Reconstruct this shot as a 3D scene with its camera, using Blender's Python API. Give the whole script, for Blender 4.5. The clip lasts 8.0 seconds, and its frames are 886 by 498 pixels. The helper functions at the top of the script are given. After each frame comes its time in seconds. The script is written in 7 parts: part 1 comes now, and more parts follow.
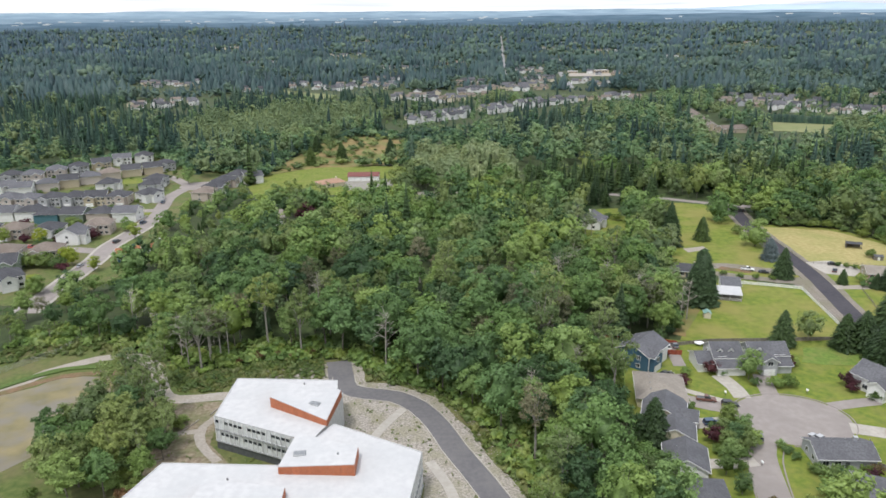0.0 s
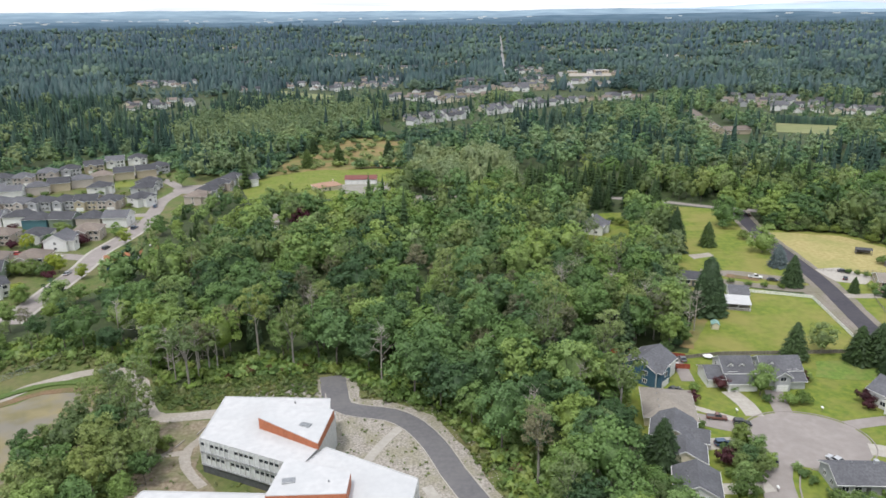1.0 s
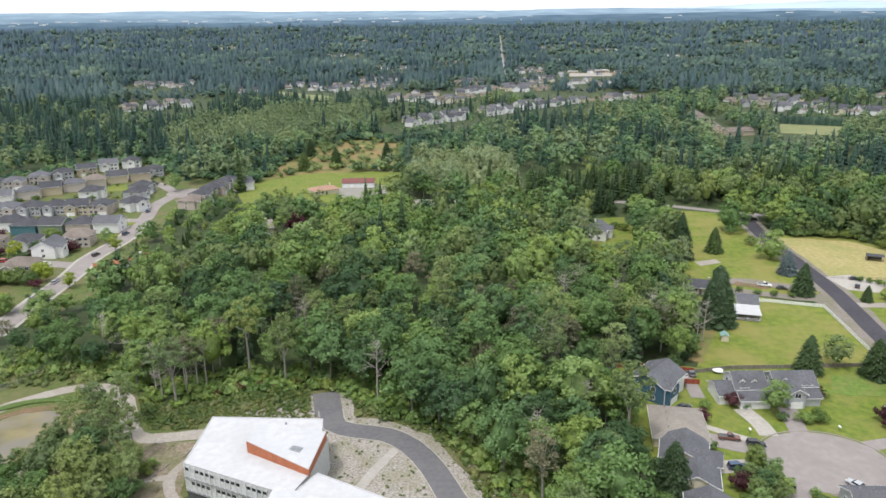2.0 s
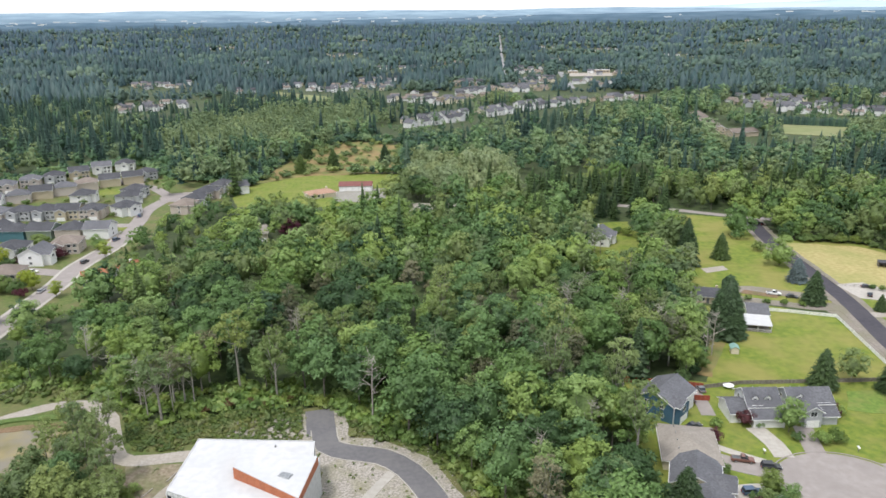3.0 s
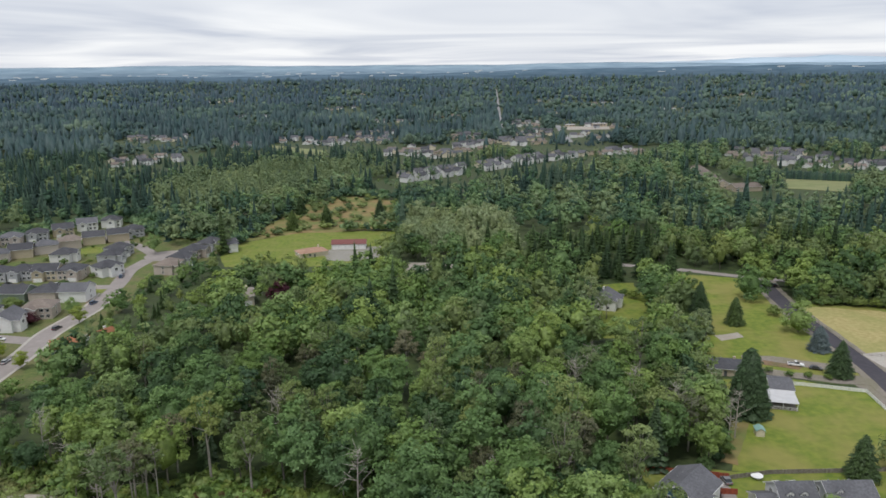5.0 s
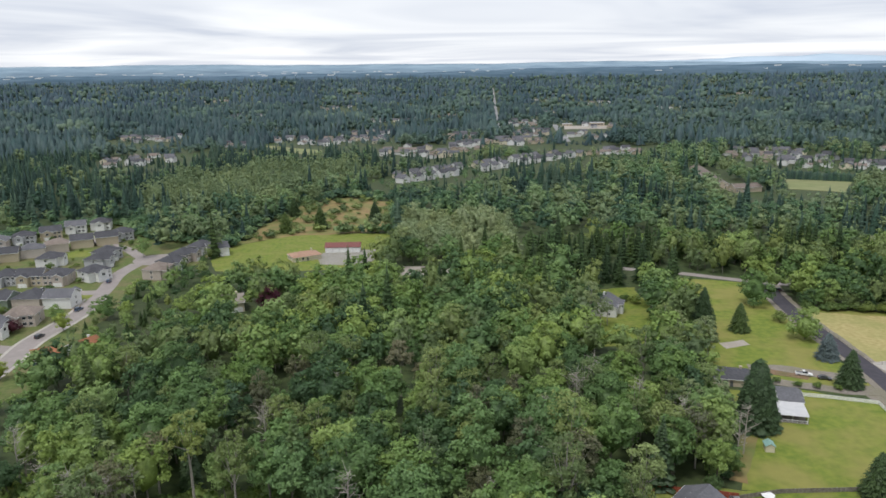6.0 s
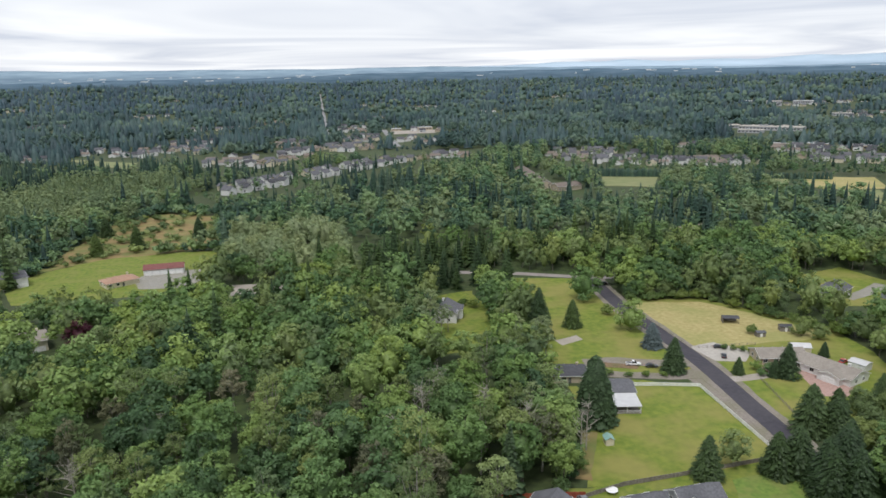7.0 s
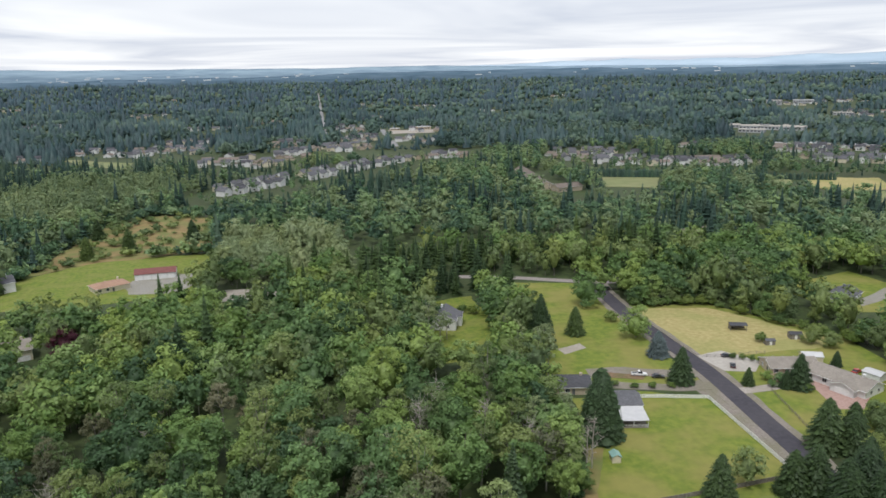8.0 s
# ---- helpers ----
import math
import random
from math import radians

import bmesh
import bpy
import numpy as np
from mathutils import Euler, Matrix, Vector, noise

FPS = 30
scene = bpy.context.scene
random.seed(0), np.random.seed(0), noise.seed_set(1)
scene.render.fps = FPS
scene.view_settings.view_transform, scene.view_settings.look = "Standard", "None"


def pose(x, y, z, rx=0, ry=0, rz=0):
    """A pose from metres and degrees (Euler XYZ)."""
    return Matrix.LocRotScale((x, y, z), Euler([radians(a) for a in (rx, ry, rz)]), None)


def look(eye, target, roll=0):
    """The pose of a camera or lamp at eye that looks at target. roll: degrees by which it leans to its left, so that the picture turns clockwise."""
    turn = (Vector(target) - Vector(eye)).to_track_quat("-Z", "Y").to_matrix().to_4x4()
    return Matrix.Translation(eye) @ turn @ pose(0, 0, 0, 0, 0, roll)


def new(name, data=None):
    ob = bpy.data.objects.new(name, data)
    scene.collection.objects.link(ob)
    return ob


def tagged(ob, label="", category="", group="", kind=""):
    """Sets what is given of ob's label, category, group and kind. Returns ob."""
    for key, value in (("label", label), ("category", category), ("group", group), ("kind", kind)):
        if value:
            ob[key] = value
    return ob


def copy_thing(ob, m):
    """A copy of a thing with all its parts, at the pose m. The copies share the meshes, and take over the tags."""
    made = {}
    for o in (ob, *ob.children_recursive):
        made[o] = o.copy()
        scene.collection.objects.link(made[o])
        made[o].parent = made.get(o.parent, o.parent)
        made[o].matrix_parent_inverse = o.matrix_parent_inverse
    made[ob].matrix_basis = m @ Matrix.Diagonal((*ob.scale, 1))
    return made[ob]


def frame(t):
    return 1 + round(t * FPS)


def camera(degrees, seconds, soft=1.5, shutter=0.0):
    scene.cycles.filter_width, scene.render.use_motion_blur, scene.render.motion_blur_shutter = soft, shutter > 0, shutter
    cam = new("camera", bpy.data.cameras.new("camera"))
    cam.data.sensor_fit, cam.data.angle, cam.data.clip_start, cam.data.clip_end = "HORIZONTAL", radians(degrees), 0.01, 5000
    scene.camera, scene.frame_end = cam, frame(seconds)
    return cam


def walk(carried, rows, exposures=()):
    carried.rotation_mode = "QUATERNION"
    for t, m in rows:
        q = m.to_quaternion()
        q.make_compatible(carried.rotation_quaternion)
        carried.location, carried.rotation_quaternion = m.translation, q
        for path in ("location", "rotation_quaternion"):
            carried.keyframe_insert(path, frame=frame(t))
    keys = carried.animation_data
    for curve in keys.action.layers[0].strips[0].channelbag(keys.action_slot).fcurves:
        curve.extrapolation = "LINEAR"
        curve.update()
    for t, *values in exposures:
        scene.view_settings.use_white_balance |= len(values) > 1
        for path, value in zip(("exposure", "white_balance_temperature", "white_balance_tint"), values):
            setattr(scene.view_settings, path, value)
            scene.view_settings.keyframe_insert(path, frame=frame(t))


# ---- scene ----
# camera: a drone flying level, a little over a hundred metres up
cam = camera(63.5, 8.0, soft=1.6)
PATH = [
    (0, 1.38, -1.59, 104.96, 0.90, -17.79, -0.60),
    (0.5, 1.53, 3.42, 105.03, 0.86, -17.81, -0.59),
    (1, 1.67, 8.41, 105.10, 0.85, -17.82, -0.63),
    (1.5, 1.82, 13.40, 105.16, 0.85, -17.82, -0.66),
    (3, 2.27, 28.29, 105.37, 0.82, -17.87, -0.78),
    (3.5, 2.41, 33.24, 105.43, 0.77, -17.34, -0.76),
    (3.6, 2.44, 34.22, 105.45, 0.69, -16.35, -0.75),
    (3.7, 2.47, 35.21, 105.46, 0.70, -15.05, -0.74),
    (3.8, 2.50, 36.20, 105.47, 0.66, -14.06, -0.74),
    (3.9, 2.53, 37.18, 105.49, 0.66, -13.70, -0.73),
    (4, 2.56, 38.17, 105.50, 0.64, -13.73, -0.72),
    (4.5, 2.71, 43.09, 105.57, 0.60, -13.80, -0.74),
    (6, 3.15, 57.79, 105.77, 0.32, -13.92, -0.78),
    (6.1, 3.26, 58.77, 105.79, -0.17, -13.89, -0.82),
    (6.2, 3.41, 59.74, 105.80, -2.20, -13.92, -0.86),
    (6.3, 3.56, 60.72, 105.81, -5.28, -13.88, -0.90),
    (6.4, 3.73, 61.69, 105.83, -8.54, -13.83, -0.94),
    (6.5, 3.91, 62.67, 105.84, -11.52, -13.75, -0.98),
    (6.6, 4.10, 63.64, 105.85, -12.76, -13.75, -0.99),
    (6.7, 4.29, 64.62, 105.87, -13.10, -13.72, -1.00),
    (6.8, 4.49, 65.59, 105.88, -13.14, -13.72, -1.02),
    (7, 4.90, 67.54, 105.91, -13.04, -13.71, -1.04),
    (7.5, 6.00, 72.39, 105.97, -13.10, -13.74, -1.04),
    (8, 7.19, 77.24, 106.04, -13.15, -13.78, -1.05),
]


def aim(x, y, z, yaw, pitch, roll):
    a, b = radians(yaw), radians(pitch)
    return look((x, y, z), (x - 50 * math.sin(a) * math.cos(b), y + 50 * math.cos(a) * math.cos(b), z + 50 * math.sin(b)), roll)


EXPOSURES = [(t, stops, 6380, 9.5) for t, stops in ((0, 0.38), (1.7, 0.47), (3.5, 0.60), (4.0, 0.20), (4.6, -0.12), (6.0, 0.07), (6.6, 0.07), (8.0, 0.07))]
walk(cam, [(row[0], aim(*row[1:])) for row in PATH], EXPOSURES)

# light: overcast day, weak wide sun behind a cloud deck
SUN_ELEVATION, SUN_AZIMUTH = 66.0, 215.0
world = bpy.data.worlds.new("sky")
scene.world = world
world.use_nodes = True
wt = world.node_tree
wt.nodes.clear()


def wnode(kind, **inputs):
    n = wt.nodes.new(kind)
    for k, v in inputs.items():
        n.inputs[k.replace("_", " ")].default_value = v
    return n


sky = wt.nodes.new("ShaderNodeTexSky")
sky.sky_type, sky.sun_disc = "NISHITA", False
sky.sun_elevation, sky.sun_rotation = radians(SUN_ELEVATION), radians(SUN_AZIMUTH)
coord = wt.nodes.new("ShaderNodeTexCoord")
split = wt.nodes.new("ShaderNodeSeparateXYZ")
wt.links.new(coord.outputs["Generated"], split.inputs[0])


def wmath(op, a, b):
    n = wt.nodes.new("ShaderNodeMath")
    n.operation = op
    for i, v in enumerate((a, b)):
        if isinstance(v, (int, float)):
            n.inputs[i].default_value = v
        else:
            wt.links.new(v, n.inputs[i])
    return n.outputs[0]


# the deck's plan: the view direction laid onto a flat layer of cloud
height = wmath("ADD", wmath("MAXIMUM", split.outputs[2], 0.0), 0.035)
flat = wt.nodes.new("ShaderNodeCombineXYZ")
wt.links.new(wmath("DIVIDE", split.outputs[0], height), flat.inputs[0])
wt.links.new(wmath("DIVIDE", split.outputs[1], height), flat.inputs[1])
clouds = wnode("ShaderNodeTexNoise", Scale=0.2, Detail=4.0, Roughness=0.5, Distortion=0.9)
wt.links.new(flat.outputs[0], clouds.inputs["Vector"])
tone = wt.nodes.new("ShaderNodeValToRGB")
tone.color_ramp.elements[0].position, tone.color_ramp.elements[1].position = 0.34, 0.66
tone.color_ramp.elements[0].color = (0.52, 0.548, 0.62, 1)
tone.color_ramp.elements[1].color = (0.83, 0.83, 0.835, 1)
wt.links.new(clouds.outputs[0], tone.inputs[0])
deck = wnode("ShaderNodeBackground", Strength=1.3)
wt.links.new(tone.outputs[0], deck.inputs["Color"])
clear = wnode("ShaderNodeBackground", Strength=0.09)
wt.links.new(sky.outputs[0], clear.inputs["Color"])
both = wnode("ShaderNodeMixShader", Fac=0.9)
wt.links.new(clear.outputs[0], both.inputs[1])
wt.links.new(deck.outputs[0], both.inputs[2])
wout = wt.nodes.new("ShaderNodeOutputWorld")
wt.links.new(both.outputs[0], wout.inputs["Surface"])

sun_data = bpy.data.lights.new("sun", "SUN")
sun_data.energy, sun_data.angle, sun_data.color = 1.9, radians(11), (1.0, 0.96, 0.9)
sun = new("sun", sun_data)
sa, se = radians(SUN_AZIMUTH), radians(SUN_ELEVATION)
sun.matrix_world = look((300 * math.sin(sa) * math.cos(se), 300 * math.cos(sa) * math.cos(se), 300 * math.sin(se)), (0, 0, 0))

# ---- materials ----


def material(name, low, high, rough=0.8, scale=1.0, detail=5.0, bump=0.0, bump_scale=None, metal=0.0, big=None, big_scale=0.05, big_amount=0.5, spread=(0.35, 0.65), random=0.0, coat=0.0):
    """Two tones mixed by a fine noise, a third by a broad one, with relief."""
    m = bpy.data.materials.new(name)
    m.use_nodes = True
    nt = m.node_tree
    b = nt.nodes["Principled BSDF"]
    b.inputs["Roughness"].default_value, b.inputs["Metallic"].default_value = rough, metal
    b.inputs["Specular IOR Level"].default_value = 0.35
    b.inputs["Coat Weight"].default_value = coat
    geo = nt.nodes.new("ShaderNodeNewGeometry")
    fine = nt.nodes.new("ShaderNodeTexNoise")
    fine.inputs["Scale"].default_value, fine.inputs["Detail"].default_value = scale, detail
    nt.links.new(geo.outputs["Position"], fine.inputs["Vector"])
    ramp = nt.nodes.new("ShaderNodeValToRGB")
    ramp.color_ramp.elements[0].position, ramp.color_ramp.elements[1].position = spread
    ramp.color_ramp.elements[0].color, ramp.color_ramp.elements[1].color = (*low, 1), (*high, 1)
    nt.links.new(fine.outputs[0], ramp.inputs[0])
    col = ramp.outputs[0]
    if big:
        broad = nt.nodes.new("ShaderNodeTexNoise")
        broad.inputs["Scale"].default_value, broad.inputs["Detail"].default_value = big_scale, 3
        nt.links.new(geo.outputs["Position"], broad.inputs["Vector"])
        step = nt.nodes.new("ShaderNodeMapRange")
        step.inputs[1].default_value, step.inputs[2].default_value, step.inputs[4].default_value = 0.42, 0.62, big_amount
        nt.links.new(broad.outputs[0], step.inputs[0])
        mix = nt.nodes.new("ShaderNodeMixRGB")
        mix.inputs[2].default_value = (*big, 1)
        nt.links.new(step.outputs[0], mix.inputs[0])
        nt.links.new(col, mix.inputs[1])
        col = mix.outputs[0]
    if random:
        info = nt.nodes.new("ShaderNodeObjectInfo")
        spread_by = nt.nodes.new("ShaderNodeMapRange")
        spread_by.inputs[3].default_value, spread_by.inputs[4].default_value = 1 - random, 1 + random
        nt.links.new(info.outputs["Random"], spread_by.inputs[0])
        hsv = nt.nodes.new("ShaderNodeHueSaturation")
        nt.links.new(spread_by.outputs[0], hsv.inputs["Value"])
        nt.links.new(col, hsv.inputs["Color"])
        col = hsv.outputs[0]
    nt.links.new(col, b.inputs["Base Color"])
    if bump:
        bn = nt.nodes.new("ShaderNodeTexNoise")
        bn.inputs["Scale"].default_value, bn.inputs["Detail"].default_value = bump_scale or scale * 3, 4
        nt.links.new(geo.outputs["Position"], bn.inputs["Vector"])
        bu = nt.nodes.new("ShaderNodeBump")
        bu.inputs["Strength"].default_value, bu.inputs["Distance"].default_value = bump, 0.05
        nt.links.new(bn.outputs[0], bu.inputs["Height"])
        nt.links.new(bu.outputs[0], b.inputs["Normal"])
    return m


def foliage(name, a, b_, c, through_leaf=0.3, grain=1.3, vary=(0.7, 1.35), stand_scale=0.018, stand_amount=1.0, own=0.8, hue=0.011):
    """Leaves: each tree takes its own tone between three greens, stands differ, leaves differ a little, light passes through."""
    m = bpy.data.materials.new(name)
    m.use_nodes = True
    nt = m.node_tree
    nt.nodes.clear()

    def math_node(op, x, y, z=None):
        n = nt.nodes.new("ShaderNodeMath")
        n.operation = op
        for k, q in enumerate((x, y, z)):
            if isinstance(q, (int, float)):
                n.inputs[k].default_value = q
            elif q is not None:
                nt.links.new(q, n.inputs[k])
        return n.outputs[0]

    geo = nt.nodes.new("ShaderNodeNewGeometry")
    info = nt.nodes.new("ShaderNodeObjectInfo")
    each = nt.nodes.new("ShaderNodeAttribute")
    each.attribute_name = "tree_tone"
    tone = math_node("FRACT", math_node("ADD", each.outputs["Fac"], info.outputs["Random"]), 0.0)
    second = math_node("FRACT", math_node("MULTIPLY", tone, 17.37), 0.0)
    stand = nt.nodes.new("ShaderNodeTexNoise")
    stand.inputs["Scale"].default_value, stand.inputs["Detail"].default_value = stand_scale, 2.0
    nt.links.new(geo.outputs["Position"], stand.inputs["Vector"])
    by_stand = math_node("MULTIPLY_ADD", stand.outputs[0], stand_amount * 1.5, 0.5 - stand_amount * 0.75 - own * 0.5)
    ramp = nt.nodes.new("ShaderNodeValToRGB")
    e = ramp.color_ramp.elements
    e[0].color, e[1].color = (*a, 1), (*c, 1)
    e[0].position, e[1].position = 0.1, 0.9
    mid = e.new(0.5)
    mid.color = (*b_, 1)
    nt.links.new(math_node("MULTIPLY_ADD", tone, own, by_stand), ramp.inputs[0])
    mottle = nt.nodes.new("ShaderNodeTexNoise")
    mottle.inputs["Scale"].default_value, mottle.inputs["Detail"].default_value, mottle.inputs["Roughness"].default_value = grain, 4.0, 0.7
    nt.links.new(geo.outputs["Position"], mottle.inputs["Vector"])
    wide = nt.nodes.new("ShaderNodeMapRange")
    wide.inputs[1].default_value, wide.inputs[2].default_value = 0.36, 0.64
    nt.links.new(mottle.outputs[0], wide.inputs[0])
    leaf = nt.nodes.new("ShaderNodeMapRange")
    leaf.inputs[3].default_value, leaf.inputs[4].default_value = vary
    nt.links.new(math_node("MULTIPLY_ADD", geo.outputs["Random Per Island"], 0.5, math_node("MULTIPLY", wide.outputs[0], 0.5)), leaf.inputs[0])
    relief = nt.nodes.new("ShaderNodeBump")
    relief.inputs["Strength"].default_value, relief.inputs["Distance"].default_value = 0.8, 0.45 / grain
    nt.links.new(mottle.outputs[0], relief.inputs["Height"])
    hsv = nt.nodes.new("ShaderNodeHueSaturation")
    nt.links.new(math_node("MULTIPLY_ADD", second, 2 * hue, 0.5 - hue), hsv.inputs["Hue"])
    nt.links.new(math_node("MULTIPLY_ADD", second, -0.16, 1.03), hsv.inputs["Saturation"])
    nt.links.new(ramp.outputs[0], hsv.inputs["Color"])
    nt.links.new(leaf.outputs[0], hsv.inputs["Value"])
    d = nt.nodes.new("ShaderNodeBsdfDiffuse")
    t = nt.nodes.new("ShaderNodeBsdfTranslucent")
    g = nt.nodes.new("ShaderNodeBsdfGlossy")
    g.inputs["Roughness"].default_value = 0.55
    g.inputs["Color"].default_value = (0.9, 0.95, 1.0, 1)
    for q in (d, t):
        nt.links.new(hsv.outputs[0], q.inputs["Color"])
    nt.links.new(relief.outputs[0], d.inputs["Normal"])
    mix = nt.nodes.new("ShaderNodeMixShader")
    mix.inputs[0].default_value = through_leaf
    nt.links.new(d.outputs[0], mix.inputs[1])
    nt.links.new(t.outputs[0], mix.inputs[2])
    gloss = nt.nodes.new("ShaderNodeMixShader")
    gloss.inputs[0].default_value = 0.022
    nt.links.new(mix.outputs[0], gloss.inputs[1])
    nt.links.new(g.outputs[0], gloss.inputs[2])
    out = nt.nodes.new("ShaderNodeOutputMaterial")
    nt.links.new(gloss.outputs[0], out.inputs["Surface"])
    return m


M = {}
M["maple"] = foliage("maple_leaves", (0.056, 0.112, 0.040), (0.134, 0.234, 0.063), (0.240, 0.336, 0.082), vary=(0.62, 1.36), through_leaf=0.22, own=0.92)
M["alder"] = foliage("alder_leaves", (0.110, 0.164, 0.058), (0.160, 0.220, 0.068), (0.236, 0.296, 0.084), vary=(0.62, 1.40), through_leaf=0.25)
M["fir"] = foliage("fir_needles", (0.030, 0.058, 0.018), (0.045, 0.079, 0.022), (0.072, 0.114, 0.028), through_leaf=0.1, grain=2.0, vary=(0.5, 1.5))
# distance haze painted into needle and leaf colours as extra blue
M["hazed_fir"] = foliage("haze_tinted_fir_needles", (0.030, 0.060, 0.066), (0.046, 0.085, 0.088), (0.080, 0.126, 0.116), through_leaf=0.1, grain=0.5, vary=(0.88, 1.12), stand_scale=0.006, stand_amount=1.5, own=0.25)
M["hazed_leaf"] = foliage("haze_tinted_leaves", (0.052, 0.098, 0.090), (0.088, 0.150, 0.120), (0.160, 0.230, 0.156), grain=0.6, vary=(0.85, 1.15), stand_scale=0.006, stand_amount=1.6, own=0.3)
# blue raised part of the way, imitating thinner haze at middle distance
M["half_hazed_fir"] = foliage("faintly_hazed_fir_needles", (0.030, 0.064, 0.050), (0.046, 0.090, 0.064), (0.078, 0.130, 0.078), through_leaf=0.1, grain=1.0, vary=(0.72, 1.28))
# sage green of its own, with some blue painted in for haze
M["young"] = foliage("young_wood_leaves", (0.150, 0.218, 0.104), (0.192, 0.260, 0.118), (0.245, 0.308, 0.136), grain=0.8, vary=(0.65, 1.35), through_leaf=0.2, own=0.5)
M["fern"] = foliage("bracken", (0.135, 0.225, 0.050), (0.185, 0.285, 0.060), (0.250, 0.310, 0.082), stand_scale=0.08)
# strongest blue: haze near the horizon put into the needle colour
M["hazed_blue_fir"] = foliage("haze_blue_needles", (0.034, 0.066, 0.086), (0.050, 0.090, 0.112), (0.082, 0.128, 0.146), through_leaf=0.1, grain=0.3, vary=(0.92, 1.08), stand_scale=0.004, stand_amount=1.6, own=0.2)
M["lush"] = material("lush_grass", (0.105, 0.170, 0.032), (0.160, 0.230, 0.046), scale=0.7, bump=0.5, bump_scale=3, big=(0.195, 0.205, 0.06), big_scale=0.2, big_amount=0.6, rough=0.95)
# near leaf greens shifted towards blue, haze painted in
M["half_hazed_leaf"] = foliage("faintly_hazed_leaves", (0.054, 0.112, 0.066), (0.116, 0.212, 0.094), (0.216, 0.316, 0.126), grain=0.9, vary=(0.7, 1.3), stand_scale=0.009, through_leaf=0.22, own=0.92)
M["shoulder"] = material("dusty_shoulder", (0.19, 0.165, 0.145), (0.27, 0.24, 0.21), scale=1.5, bump=0.4, bump_scale=8, big=(0.17, 0.165, 0.10), big_scale=0.12, big_amount=0.6, rough=0.95)
M["willow"] = foliage("willow_leaves", (0.215, 0.280, 0.130), (0.265, 0.330, 0.150), (0.320, 0.375, 0.175))
M["shrub"] = foliage("shrub_leaves", (0.084, 0.144, 0.036), (0.120, 0.192, 0.043), (0.180, 0.240, 0.054))
M["lime"] = foliage("lime_leaves", (0.240, 0.310, 0.030), (0.270, 0.340, 0.035), (0.300, 0.360, 0.045))
M["purple"] = foliage("purple_leaves", (0.055, 0.014, 0.022), (0.075, 0.018, 0.026), (0.095, 0.025, 0.030))
M["spruce"] = foliage("blue_spruce_needles", (0.090, 0.120, 0.120), (0.110, 0.140, 0.140), (0.130, 0.160, 0.155), through_leaf=0.1)
M["russet"] = foliage("russet_leaves", (0.14, 0.075, 0.03), (0.17, 0.10, 0.04), (0.16, 0.13, 0.05))
M["tuft"] = foliage("rough_grass", (0.095, 0.150, 0.034), (0.140, 0.195, 0.044), (0.200, 0.220, 0.075), stand_scale=0.08)
M["pale_bark"] = material("pale_alder_bark", (0.22, 0.20, 0.175), (0.36, 0.335, 0.30), scale=3, bump=0.3)
M["cedar"] = foliage("cedar_leaves", (0.046, 0.082, 0.028), (0.058, 0.098, 0.032), (0.072, 0.116, 0.036), through_leaf=0.1, grain=2.5, vary=(0.5, 1.5))
M["drab"] = foliage("thin_brownish_leaves", (0.130, 0.140, 0.070), (0.165, 0.168, 0.082), (0.205, 0.190, 0.100), vary=(0.5, 1.5))
M["far_grass"] = material("far_pasture_grass", (0.165, 0.190, 0.080), (0.215, 0.235, 0.105), scale=0.08, detail=8, big=(0.235, 0.225, 0.12), big_scale=0.02, rough=0.95)
M["bark"] = material("bark", (0.10, 0.085, 0.07), (0.22, 0.20, 0.17), scale=3, bump=0.4)
M["dead"] = material("dead_wood", (0.26, 0.23, 0.20), (0.42, 0.39, 0.35), scale=3, bump=0.3)
M["floor"] = material("forest_floor", (0.030, 0.048, 0.016), (0.060, 0.088, 0.026), scale=0.35, bump=0.4, bump_scale=1.2, big=(0.045, 0.050, 0.024), big_scale=0.02)
M["lawn"] = material("mown_lawn", (0.112, 0.158, 0.022), (0.182, 0.218, 0.036), scale=0.35, detail=8, bump=0.35, bump_scale=6, big=(0.250, 0.222, 0.070), big_scale=0.055, big_amount=0.7, rough=0.95)
M["yard"] = material("yard_grass", (0.100, 0.150, 0.022), (0.178, 0.215, 0.034), scale=0.45, detail=8, bump=0.35, bump_scale=6, big=(0.215, 0.205, 0.06), big_scale=0.12, big_amount=0.5, rough=0.95)
M["hay"] = material("dry_meadow", (0.30, 0.255, 0.105), (0.40, 0.34, 0.155), scale=0.5, bump=0.4, bump_scale=4, big=(0.225, 0.245, 0.075), big_scale=0.045, big_amount=0.6, rough=0.95)
M["heath"] = material("rough_meadow", (0.205, 0.140, 0.064), (0.255, 0.200, 0.084), scale=0.15, detail=8, bump=0.5, bump_scale=2, big=(0.125, 0.165, 0.045), big_scale=0.06, big_amount=0.85, rough=0.95)
M["verge"] = material("weedy_verge", (0.075, 0.112, 0.028), (0.130, 0.155, 0.048), scale=0.6, bump=0.5, bump_scale=3, big=(0.165, 0.135, 0.072), big_scale=0.09, big_amount=0.6, rough=0.95)
M["asphalt"] = material("asphalt", (0.125, 0.122, 0.130), (0.155, 0.150, 0.155), scale=0.8, bump=0.15, bump_scale=20, big=(0.18, 0.172, 0.172), big_scale=0.08, big_amount=0.5, rough=0.9)
M["fresh_asphalt"] = material("fresh_asphalt", (0.046, 0.043, 0.054), (0.062, 0.058, 0.070), scale=0.6, bump=0.15, bump_scale=20, big=(0.075, 0.07, 0.078), big_scale=0.05, rough=0.85)
